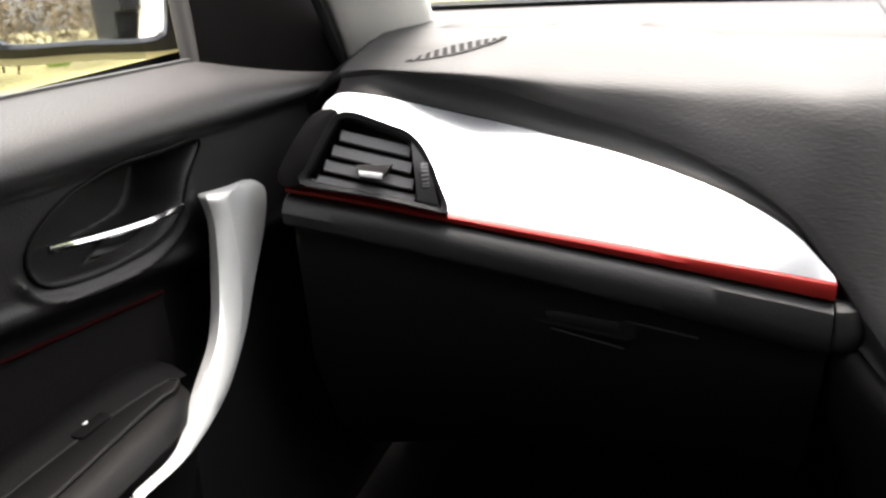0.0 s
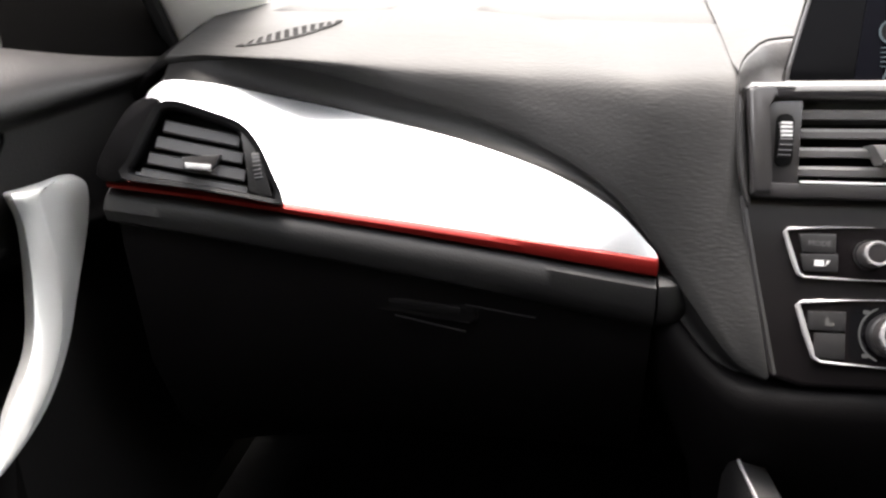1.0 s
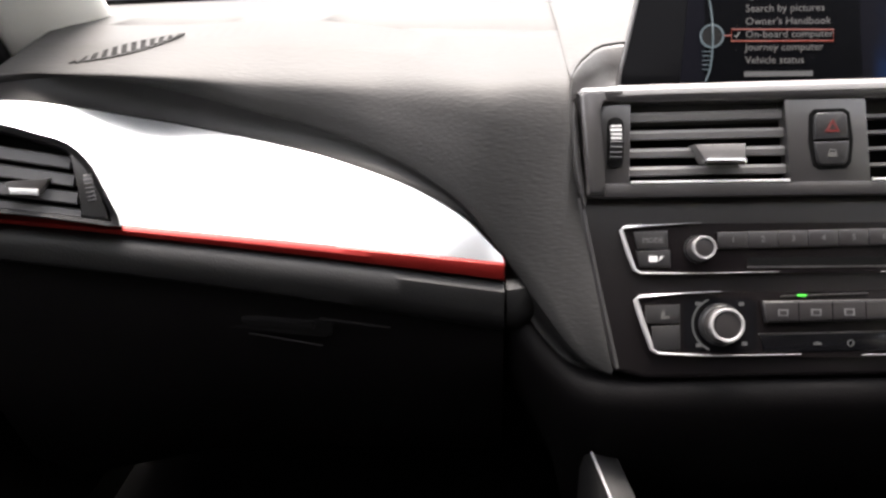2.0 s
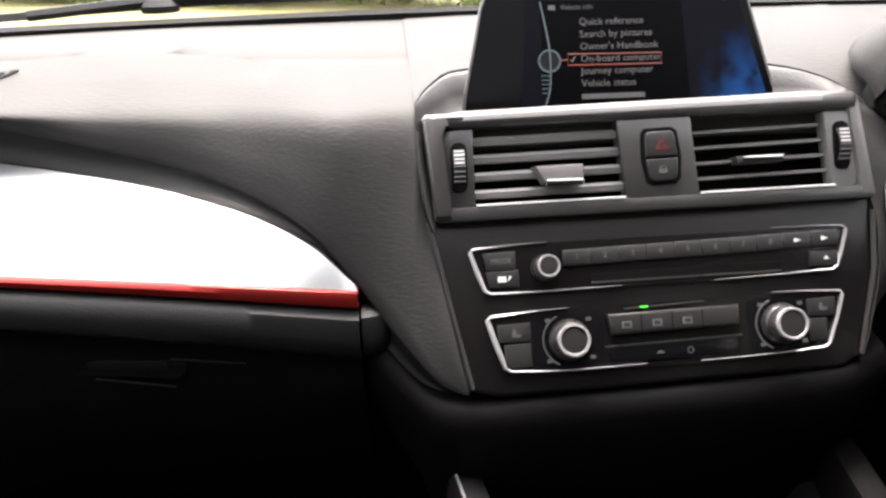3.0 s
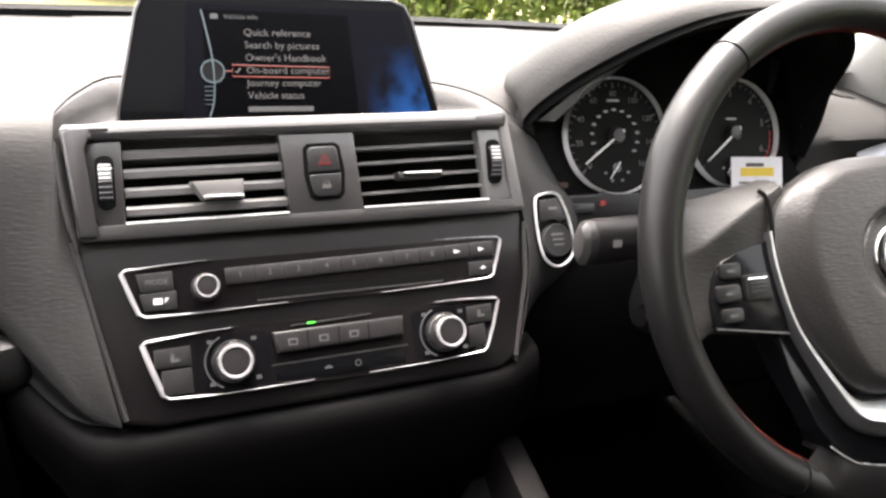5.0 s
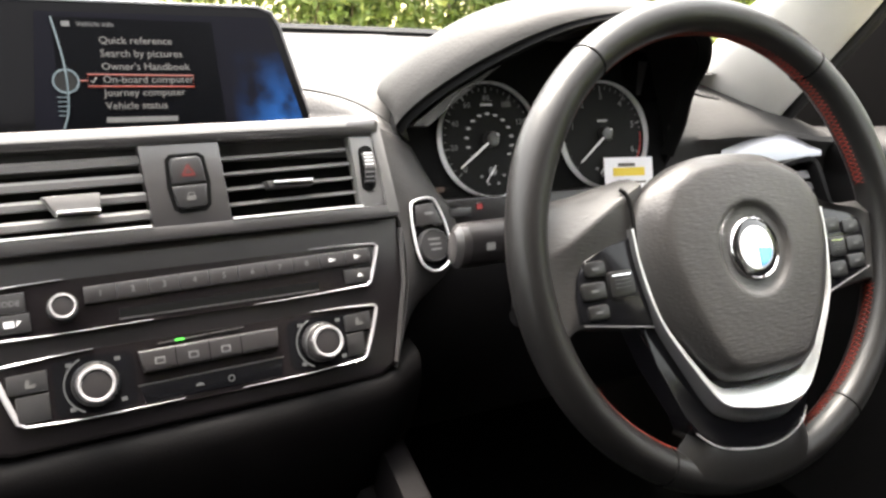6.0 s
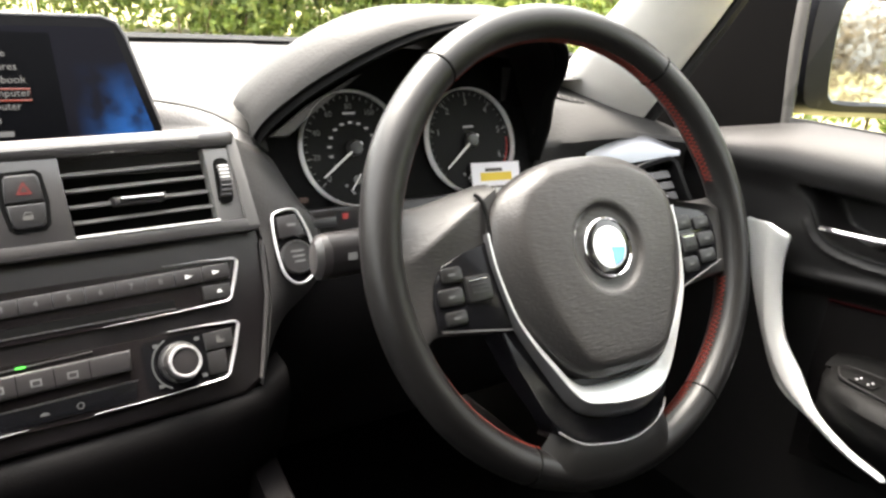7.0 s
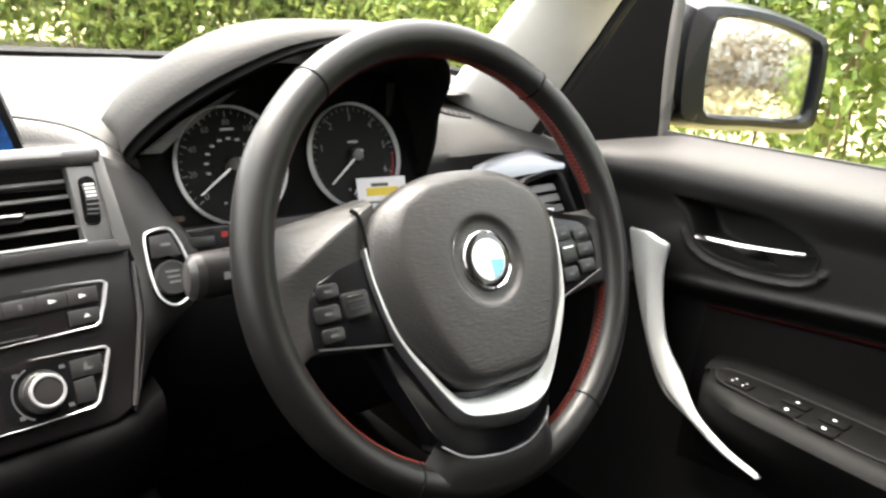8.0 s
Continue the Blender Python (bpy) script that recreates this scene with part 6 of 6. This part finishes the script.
def spoke(sgn):
    """A side spoke: grained shell that flows from the cover into the rim, key panel and its keys."""
    if sgn < 0:
        top = [(0.084, 0.0560), (0.110, 0.0510), (0.140, 0.0450), (0.160, 0.0445), (0.176, 0.0520)]
        crest = [(0.084, 0.0470), (0.105, 0.0365), (0.134, 0.0205), (0.160, 0.0060), (0.176, 0.0000)]
        edge = [(0.084, 0.0150), (0.099, 0.0110), (0.125, 0.0045), (0.145, -0.0030), (0.160, -0.0120), (0.176, -0.0200)]
    else:
        top = [(0.084, 0.0380), (0.100, 0.0280), (0.120, 0.0200), (0.145, 0.0180), (0.160, 0.0175), (0.176, 0.0180)]
        crest = [(0.084, 0.0300), (0.100, 0.0220), (0.120, 0.0150), (0.145, 0.0100), (0.160, 0.0060), (0.176, 0.0030)]
        edge = [(0.084, 0.0200), (0.100, 0.0160), (0.125, 0.0110), (0.145, 0.0040), (0.160, -0.0080), (0.176, -0.0180)]
    foot = [(0.084, -0.0610), (0.100, -0.0600), (0.155, -0.0540), (0.165, -0.0600), (0.176, -0.0740)]
    rows = []
    for u in np.linspace(0.084, 0.1765, 22):
        t, c, e, b = (between(q, u) for q in (top, crest, edge, foot))
        near = smooth_step((u - 0.145) / 0.030)
        hc = 0.0115 - 0.0055 * near
        he = 0.0065 - 0.0020 * near
        ht = -0.0080 + 0.0020 * near
        row = [(t - 0.002, -0.018), (t, -0.012), (t - 0.001, ht)]
        for k in (0.25, 0.5, 0.75, 0.92):
            row.append((t + (c - t) * k, ht + (hc - ht) * k ** 0.75))
        row += [(c, hc), (c + (e - c) * 0.12, hc - 0.0004), (c + (e - c) * 0.55, (hc + he) / 2), (e, he), (e - 0.006, he - 0.0010)]
        for k in (0.35, 0.7, 0.95):
            row.append((e + (b - e) * k, he - 0.0010 - 0.0030 * near * k))
        row += [(b, he - 0.004), (b, -0.016)]
        rows.append([WHEEL @ Vector((sgn * u, v, h)) for v, h in row])
    shell = part("spoke", loft(rows), COVER, wheel, "grained spoke shell", angle=60)
    if sgn < 0:
        keys = [(-0.1000, 0.0085), (-0.1240, 0.0030), (-0.1440, -0.0040), (-0.1525, -0.0160), (-0.1560, -0.0300), (-0.1560, -0.0490), (-0.0930, -0.0590), (-0.0975, -0.0250)]
        caps = ((-0.1474, -0.1285, -0.0170, -0.0058, 0), (-0.1525, -0.1310, -0.0335, -0.0210, 0), (-0.1500, -0.1315, -0.0480, -0.0375, 0), (-0.1285, -0.1060, -0.0345, -0.0150, 1))
    else:
        keys = [(0.0995, 0.0120), (0.1120, 0.0130), (0.1400, 0.0065), (0.1515, 0.0010), (0.1550, -0.0100), (0.1545, -0.0250), (0.1490, -0.0440), (0.0945, -0.0590), (0.0985, -0.0250)]
        caps = ((0.1055, 0.1245, -0.0095, 0.0035, 0), (0.1280, 0.1480, -0.0115, 0.0000, 0), (0.1050, 0.1250, -0.0300, -0.0130, 1), (0.1285, 0.1505, -0.0270, -0.0145, 0), (0.1030, 0.1230, -0.0475, -0.0340, 0), (0.1265, 0.1475, -0.0420, -0.0300, 0))
    pan = part("key_panel", plate(keys, 0.000, 0.0078, WHEEL, 0.0012), GLOSS, shell)
    part("panel_edge", tube([WHEEL @ Vector((sgn * 0.1545, -0.0505 if sgn < 0 else -0.0425, 0.0076)), WHEEL @ Vector((sgn * 0.0930, -0.0600, 0.0078))], 0.0008, steps=5), GREY, shell)
    for a, b, y0, y1, tall in caps:
        key = part("key", plate(rounded(a, b, y0, y1, 0.0028, 3), 0.006, 0.0098 if tall != 1 else 0.0112, WHEEL, 0.0012), KEY, pan)
        if tall == 0:
            part("symbol", block((a + b) / 2 - 0.0030, (a + b) / 2 + 0.0030, (y0 + y1) / 2 - 0.0009, (y0 + y1) / 2 + 0.0009, 0.009, 0.0101, WHEEL), SCREEN_DIM, key)
        else:
            for k in (-1, 0, 1):
                part("rib", tube([WHEEL @ Vector((a + 0.004, (y0 + y1) / 2 + 0.0028 * k, 0.0112)), WHEEL @ Vector((b - 0.004, (y0 + y1) / 2 + 0.0028 * k, 0.0112))], 0.0007, steps=5), KEY, key)
            part("chrome_edge", block(a + 0.003, b - 0.003, y1 - 0.0036, y1 - 0.0026, 0.010, 0.0116, WHEEL), CHROME, key)


spoke(-1)
spoke(1)
low = [(-0.104, -0.0580), (-0.0930, -0.0900), (-0.0740, -0.1280), (-0.0690, -0.1450), (-0.0560, -0.1550), (-0.0416, -0.1612), (-0.0080, -0.1672), (0.0180, -0.1655), (0.0400, -0.1560), (0.0480, -0.1450), (0.0760, -0.1000), (0.100, -0.0600), (0.0, -0.0600)]
part("lower_spoke", plate(low, -0.020, 0.0035, WHEEL, 0.003, 3), GLOSS, wheel)
LOW_EDGE = spline([(-0.0690, -0.1445, 0.0038), (-0.0560, -0.1548, 0.0042), (-0.0416, -0.1612, 0.0044), (-0.0080, -0.1672, 0.0044), (0.0180, -0.1655, 0.0044), (0.0400, -0.1560, 0.0042), (0.0485, -0.1450, 0.0036)], 26)
part("spoke_edge", tube([WHEEL @ p for p in LOW_EDGE], 0.0008, steps=6), PEARL, wheel)
# Leather root below that edge, flowing into the rim.
to_rim = RIMF.inverted() @ WHEEL
rows = []
for k, p in enumerate(LOW_EDGE):
    s = k / 25
    a = radians(-119 + 49 * s)
    far = Vector((RW * math.cos(a), RW * math.sin(a), RD * 1.005))
    back = Vector((RW * 0.985 * math.cos(a), RW * 0.985 * math.sin(a), -RD * 0.8))
    near = to_rim @ (p - Vector((0, 0.0005, 0.0012)))
    drop = Vector((0, 0, 0.016 * (max(0.0, abs(2 * s - 1) - 0.66) / 0.34) ** 2))
    near, far = near - drop * 0.6, far - drop
    rows.append([RIMF @ q for q in (near - Vector((0, 0, 0.016)), near, near.lerp(far, 0.2) + Vector((0, 0, 0.0008)), near.lerp(far, 0.5) + Vector((0, 0, 0.0012)), near.lerp(far, 0.8) + Vector((0, 0, 0.0006)), far, back)])
part("root_cover", thicken(loft(rows), 0.003), LEATHER, wheel, "leather root of the lower spoke", angle=70)
slot = [WHEEL @ Vector(p) for p in ((-0.1000, 0.0020, 0.0120), (-0.0990, 0.0141, 0.0125), (-0.0984, 0.0300, 0.0125), (-0.0995, 0.0400, 0.0115), (-0.1030, 0.0450, 0.0090))]
part("cover_gap", tube(spline(slot, 10), 0.0016, steps=6), VOID, wheel)

# ---- doors ----
def smooth(t):
    t = min(1.0, max(0.0, t))
    return t * t * (3 - 2 * t)


def even(points, count):
    """A smooth curve that keeps its points at even steps, so that several edges stay level."""
    p = [Vector(q) for q in points]
    p = [p[0] * 2 - p[1]] + p + [p[-1] * 2 - p[-2]]
    out = []
    for k in range(count):
        u = k / (count - 1) * (len(points) - 1)
        i = min(int(u), len(points) - 2)
        t = u - i
        a, b, c, d = p[i:i + 4]
        out.append(0.5 * ((2 * b) + (c - a) * t + (2 * a - 5 * b + 4 * c - d) * t * t + (3 * b - a - 3 * c + d) * t ** 3))
    return out


def outline_distance(points, y, z):
    """How far a point lies inside (plus) or outside (minus) a closed outline."""
    best, inside = 1e9, False
    n = len(points)
    for i in range(n):
        ay, az = points[i]
        by, bz = points[(i + 1) % n]
        t = max(0, min(1, ((y - ay) * (by - ay) + (z - az) * (bz - az)) / ((by - ay) ** 2 + (bz - az) ** 2 + 1e-12)))
        best = min(best, math.hypot(y - ay - t * (by - ay), z - az - t * (bz - az)))
        if (az > z) != (bz > z) and y < (by - ay) * (z - az) / (bz - az) + ay:
            inside = not inside
    return best if inside else -best


def door(side, plane, dy, dz, low_drop, sail_y, sail_z, grip, arm, switches, label):
    """A front door's inner panel: shoulder, handle pocket, grab handle, armrest and switches."""
    d = thing("door_1" if side < 0 else "door_2", (side * plane, 0.25, 0.50), label, "car door", "front doors", "structure")

    def at(y, z, s):
        return Vector((side * (plane - s), y, z))

    pocket = [(p[0] + dy, p[1] + dz) for p in smooth_outline([(0.482, 0.914), (0.435, 0.917), (0.390, 0.919), (0.343, 0.911), (0.312, 0.893), (0.309, 0.876), (0.325, 0.863), (0.371, 0.855), (0.420, 0.856), (0.445, 0.866), (0.462, 0.890)], 60)]
    ys = np.concatenate([np.linspace(-0.55, 0.24, 18), np.linspace(0.245, 0.52, 110), np.linspace(0.53, 0.80, 20)])
    rows = []
    for y in ys:
        belt = (0.966 if side < 0 else 0.973) - 0.04 * (y - 0.45) - 0.16 * max(0.0, y - 0.537) + dz - (0.010 * smooth((y - 0.47) / 0.07) if side > 0 else 0.0)
        edge = 0.938 - 0.047 * (y - dy - 0.307) + dz - 0.002
        low = 0.856 - 0.14 * (y - dy - 0.281) + dz - low_drop
        row = []
        zs = list(np.linspace(belt, edge, 12)) + list(np.linspace(edge - 0.003, low, 48)) + list(np.linspace(low - 0.003, low - 0.03, 8)) + list(np.linspace(low - 0.04, 0.42, 12))
        for z in zs:
            if z >= edge:
                t = (z - edge) / (belt - edge)
                s = 0.012 - 0.052 * t ** 2.2
            else:
                s = 0.012 - (0.014 * smooth((edge - z) / 0.014) if side < 0 else 0.012 * smooth((edge - z) / 0.034))
            s -= 0.024 * smooth((low - z) / 0.024) - 0.004 * math.exp(-((z - low - 0.003) / 0.006) ** 2)
            if 0.25 + dy < y < 0.53 + dy and low < z < edge + 0.02:
                q = outline_distance(pocket, y, z)
                s -= 0.040 * smooth((q - 0.0005) / 0.016) - 0.0035 * math.exp(-((q + 0.0085) / 0.0032) ** 2) * smooth((0.882 + dz - z) / 0.012)
            row.append(at(y, z, s))
        rows.append(row)
    part("panel", loft(rows), DOOR_SKIN, d, "dark grained upper door panel")
    part("pocket_rim", tube([at(y, z, -0.001 + (0.010 if z > 0.93 - 0.047 * (y - dy - 0.307) + dz else 0.0)) for y, z in pocket], 0.0013, closed=True, steps=8, up=(side, 0, 0)), SWITCH_BASE, d)
    cloth = []
    for y in np.linspace(-0.5, 0.42 + dy, 30):
        low = 0.856 - 0.14 * (y - dy - 0.281) + dz - low_drop
        cloth.append([at(y, low - 0.020 - 0.20 * t, -0.0105 + 0.004 * math.sin(t * math.pi)) for t in np.linspace(0, 1, 8)])
    insert = part("insert", loft(cloth), CLOTH, d, "dark cloth insert with red thread")
    line = [at(y, 0.856 - 0.14 * (y - dy - 0.281) + dz - low_drop - 0.0225, -0.0085) for y in np.linspace(-0.4, 0.42 + dy, 24)]
    part("red_thread", tube(line, 0.0014, steps=6), FAINT_THREAD, insert)
    seal = [at(y, (0.967 if side < 0 else 0.974) - 0.04 * (y - 0.45) + dz, -0.043) for y in np.linspace(-0.5, sail_y - 0.012, 24)]
    part("window_seal", sweep(seal, [(-0.004, -0.006), (0.004, -0.006), (0.003, 0.001), (-0.003, 0.001)]), RUBBER, d)

    lever = part("release_lever", sweep(spline([at(0.443 + dy, 0.8735 + dz, 0.004), at(0.40 + dy, 0.8786 + dz, 0.009), at(0.36 + dy, 0.8836 + dz, 0.008), at(0.322 + dy, 0.8885 + dz, 0.003)], 16), [oval(0.0022 + 0.0020 * math.sin(k / 15 * math.pi), 0.0030, 8) for k in range(16)]), CHROME, d, "chrome release lever")
    blade = [at(0.362 + dy, 0.8828 + dz, 0.009), at(0.408 + dy, 0.8772 + dz, 0.009), at(0.385 + dy, 0.8690 + dz, 0.003), at(0.352 + dy, 0.8645 + dz, -0.006)]
    bm = bmesh.new()
    bm.faces.new([bm.verts.new(p) for p in blade])
    part("lever_blade", thicken(bm, 0.003), CHROME, lever)

    secs = []
    for p, q, r in zip(*(even(g, 44) for g in grip)):
        back = Vector((side * 0.011, 0.004, -0.002)) * min(1.0, 0.15 + (p - q).length / 0.035)
        web = r - q
        secs.append([p + back, p + back * 0.4 + (p - q) * 0.02, p, p.lerp(q, 0.12) - Vector((side * 0.0022, 0, 0)), p.lerp(q, 0.5) - Vector((side * 0.0036, 0, 0)), p.lerp(q, 0.88) - Vector((side * 0.0022, 0, 0)), q, q + web * 0.12 + Vector((side * 0.0012, 0, 0)), q + web * 0.6 + Vector((side * 0.002, 0, 0)), r, r + back * 0.6])
    bm = loft(secs, closed_v=True)
    bmesh.ops.holes_fill(bm, edges=[e for e in bm.edges if e.is_boundary], sides=0)
    rims = [e for e in bm.edges if len(e.link_faces) == 2 and any(len(f.verts) > 4 for f in e.link_faces)]
    bmesh.ops.bevel(bm, geom=rims, offset=0.004, segments=3, affect="EDGES", profile=0.5)
    part("grab_handle", bm, DOOR_SILVER, d, "satin silver curved grab handle", angle=50)

    a_rows = []
    top, wide = arm
    for y in np.linspace(top[0] + 0.0, -0.45, 34):
        t = min(1.0, (top[0] - y) / 0.10)
        r = math.sqrt(max(0.0, 1 - (1 - t) ** 2))
        z = top[1] - 0.012 * (1 - r) + 0.02 * max(0, 0.2 - y) * 0.3
        w = wide * (0.22 + 0.78 * r) + 0.06 * max(0.0, top[0] - 0.09 - y) * 0.6
        a_rows.append([at(y, z - 0.12, -0.02), at(y, z - 0.11, w * 0.40), at(y, z - 0.060, w * 0.80), at(y, z - 0.030, w * 0.95), at(y, z - 0.012, w), at(y, z - 0.003, w - 0.006), at(y, z, w - 0.015), at(y, z - 0.001, w - 0.026), at(y, z - 0.001, 0.022), at(y, z + 0.006, 0.010), at(y, z + 0.008, -0.004), at(y, z + 0.004, -0.02)])
    armrest = part("armrest", loft(a_rows), ARM_SKIN, d)
    f = Matrix((Vector((0, -1, 0)), Vector((-side, 0, 0)), Vector((0, 0, 1)))).transposed().to_4x4()
    f.translation = at(top[0], top[1], 0.0)
    ol = [(0.028, 0.030), (0.034, wide * 0.62), (0.060, wide - 0.026), (0.20, wide - 0.018), (0.235, wide * 0.6), (0.21, 0.022), (0.10, 0.020)]
    sp = part("switch_panel", plate(smooth_outline(ol, 40), -0.01, 0.0012, f, 0.0006), SWITCH_BASE, armrest)
    part("panel_rim", tube([f @ Vector((*p, 0.001)) for p in smooth_outline(ol, 40)], 0.0012, closed=True, steps=6), DOOR_SKIN, armrest)
    for u, v, big in switches:
        key = part("window_switch", plate(rounded(u - 0.013, u + 0.013, v - 0.010, v + 0.010, 0.003), 0.0, 0.0032, f, 0.0016, 2), SWITCH_BASE, sp)
        if big:
            part("symbol", plate([(-0.0020, -0.0014), (0.0020, -0.0014), (0.0016, 0.0010), (-0.0005, 0.0017), (-0.0020, 0.0007)], 0, 0.0005, f @ shift(u, v, 0.0033)), WHITE, key)
        else:
            for a, b in ((-0.0065, 0.0030), (0.0055, 0.0040), (-0.0055, -0.0035), (0.0065, -0.0030)):
                part("symbol", block(a - 0.0010, a + 0.0010, b - 0.0008, b + 0.0008, 0, 0.0005, f @ shift(u, v, 0.0033)), WHITE, key)

    sail = []
    for k in range(10):
        t = k / 9
        row = []
        for j in range(10):
            u = j / 9
            foot = sail_z - 0.20 * (u * (0.25 - 0.02 * t)) - 0.018
            z = foot + (1.24 - foot) * t
            row.append(at(sail_y + 0.075 * t + u * max(0.02, 0.27 - 0.75 * (z - 0.94)), z, -0.050 - 0.09 * t + 0.012 * math.sin(u * math.pi) + 0.03 * u))
        sail.append(row)
    part("mirror_triangle", thicken(loft(sail), 0.012), SAIL, d, "black plastic triangle inside the mirror")
    # Edge tube coloured lighter than the triangle to paint the light it catches.
    part("window_frame", tube(spline([at(sail_y - 0.004, sail_z - 0.02, -0.046), at(sail_y + 0.029, sail_z + 0.12, -0.082), at(sail_y + 0.071, 1.24, -0.140)], 14), 0.008, steps=10, up=(0, 1, 0)), LIT_EDGE, d, "rounded edge of the mirror triangle, its caught light painted grey")
    shell = []
    for y in np.linspace(0.80, -0.55, 10):
        shell.append([at(y, z, -0.06 - 0.02 * math.sin((z - 0.42) * 4)) for z in np.linspace(0.42, 0.965 + dz, 8)])
    part("outer_skin", loft(shell), PAINT, d, "dark painted outer door skin")
    return d


# Three edge lines of each grab handle: rear edge, front ridge, and the web's edge on the door.
GRIP_LEFT = ([(-0.684, 0.4623, 0.8752), (-0.676, 0.4471, 0.8765), (-0.676, 0.4506, 0.8537), (-0.672, 0.4396, 0.8130), (-0.662, 0.4141, 0.7803), (-0.645, 0.3657, 0.7653), (-0.628, 0.3182, 0.7570), (-0.612, 0.2600, 0.7720)],
             [(-0.690, 0.5116, 0.8668), (-0.676, 0.4722, 0.8685), (-0.676, 0.4707, 0.8462), (-0.672, 0.4667, 0.8008), (-0.662, 0.4399, 0.7664), (-0.645, 0.3884, 0.7511), (-0.628, 0.3263, 0.7512), (-0.612, 0.2630, 0.7679)],
             [(-0.697, 0.5389, 0.8613), (-0.695, 0.5509, 0.8470), (-0.695, 0.5417, 0.8182), (-0.692, 0.5106, 0.7787), (-0.682, 0.4712, 0.7468), (-0.662, 0.4123, 0.7332), (-0.638, 0.3396, 0.7394), (-0.618, 0.2721, 0.7597)])
GRIP_RIGHT = ([(0.702, 0.4277, 0.8298), (0.700, 0.4251, 0.7854), (0.690, 0.4016, 0.7277), (0.675, 0.3652, 0.6991), (0.6555, 0.3300, 0.6790), (0.639, 0.2850, 0.6685), (0.6205, 0.2385, 0.6690)],
              [(0.702, 0.4577, 0.8368), (0.700, 0.4457, 0.7782), (0.690, 0.4224, 0.7191), (0.675, 0.3842, 0.6834), (0.655, 0.3366, 0.6712), (0.639, 0.2888, 0.6620), (0.621, 0.2404, 0.6643)],
              [(0.732, 0.5020, 0.8250), (0.730, 0.4790, 0.7630), (0.716, 0.4420, 0.7060), (0.689, 0.3960, 0.6710), (0.660, 0.3390, 0.6660), (0.643, 0.2900, 0.6580), (0.624, 0.2415, 0.6615)])
door(-1, 0.700, 0.0, -0.004, 0.0, 0.552, 0.960, GRIP_LEFT, ((0.394, 0.772), 0.066), ((0.088, 0.014, True),), "dark passenger door with a satin silver grab handle")
door(1, 0.735, -0.030, -0.034, 0.018, 0.514, 0.935, GRIP_RIGHT, ((0.362, 0.716), 0.092), ((0.056, 0.051, False), (0.112, 0.063, True), (0.112, 0.039, True), (0.150, 0.067, True), (0.150, 0.042, True)), "dark driver's door with a satin silver grab handle")


def wing_mirror(side, a, b, z0, z1, label):
    """A door mirror: painted shell, rim, glass and foot."""
    w = thing("wing_mirror", (side * 0.80, (a[1] + b[1]) / 2, z0 - 0.03), label, "mirror", "wing mirrors")
    p, q = Vector((side * a[0], a[1], (z0 + z1) / 2)), Vector((side * b[0], b[1], (z0 + z1) / 2))
    u = (q - p).normalized() * side
    f = axes((p + q) / 2, u, (0, 0, 1)) @ pose(0, 0, 0, -2.5, 0, 0)
    hw, hh = (q - p).length / 2, (z1 - z0) / 2
    inn, outn = (-1, 1) if side > 0 else (1, -1)
    glass_out = smooth_outline([(inn * hw, hh * 0.75), (inn * hw * 0.75, hh), (0, hh * 0.96), (outn * hw * 0.8, hh * 0.70), (outn * hw, hh * 0.45), (outn * hw * 1.02, -hh * 0.8), (outn * hw * 0.85, -hh), (0, -hh), (inn * hw * 0.75, -hh), (inn * hw * 0.97, -hh * 0.75)], 48)
    part("glass", plate(glass_out, -0.004, 0.0, f), MIRROR, w, "mirror glass")
    rings = []
    for grow, h in ((0.97, -0.004), (1.0, 0.006), (1.06, 0.012), (1.20, 0.009), (1.29, -0.010), (1.30, -0.045), (1.10, -0.085), (0.70, -0.110), (0.25, -0.120)):
        rings.append([f @ Vector((x * grow * (1.20 if x * inn > 0 and grow > 1.1 else 1.0), y * (grow + (0.05 if h < 0.004 else 0)), h)) for x, y in glass_out])
    bm = loft(rings, closed_v=True)
    part("shell", bm, PAINT, w, "dark painted mirror shell")
    part("foot", sweep([Vector((side * 0.775, p.y + 0.03, z0 - 0.015)), Vector((side * 0.85, p.y + 0.04, z0 - 0.005)), Vector((side * (a[0] + 0.03), p.y + 0.045, z0 + 0.02))], oval(0.030, 0.020, 12), up=(0, 0, 1)), PLASTIC, w)


wing_mirror(1, (0.942, 0.566), (1.092, 0.492), 0.944, 1.072, "dark wing mirror reflecting the hedge")
wing_mirror(-1, (0.858, 0.668), (1.015, 0.603), 0.962, 1.085, "dark wing mirror outside the passenger window")
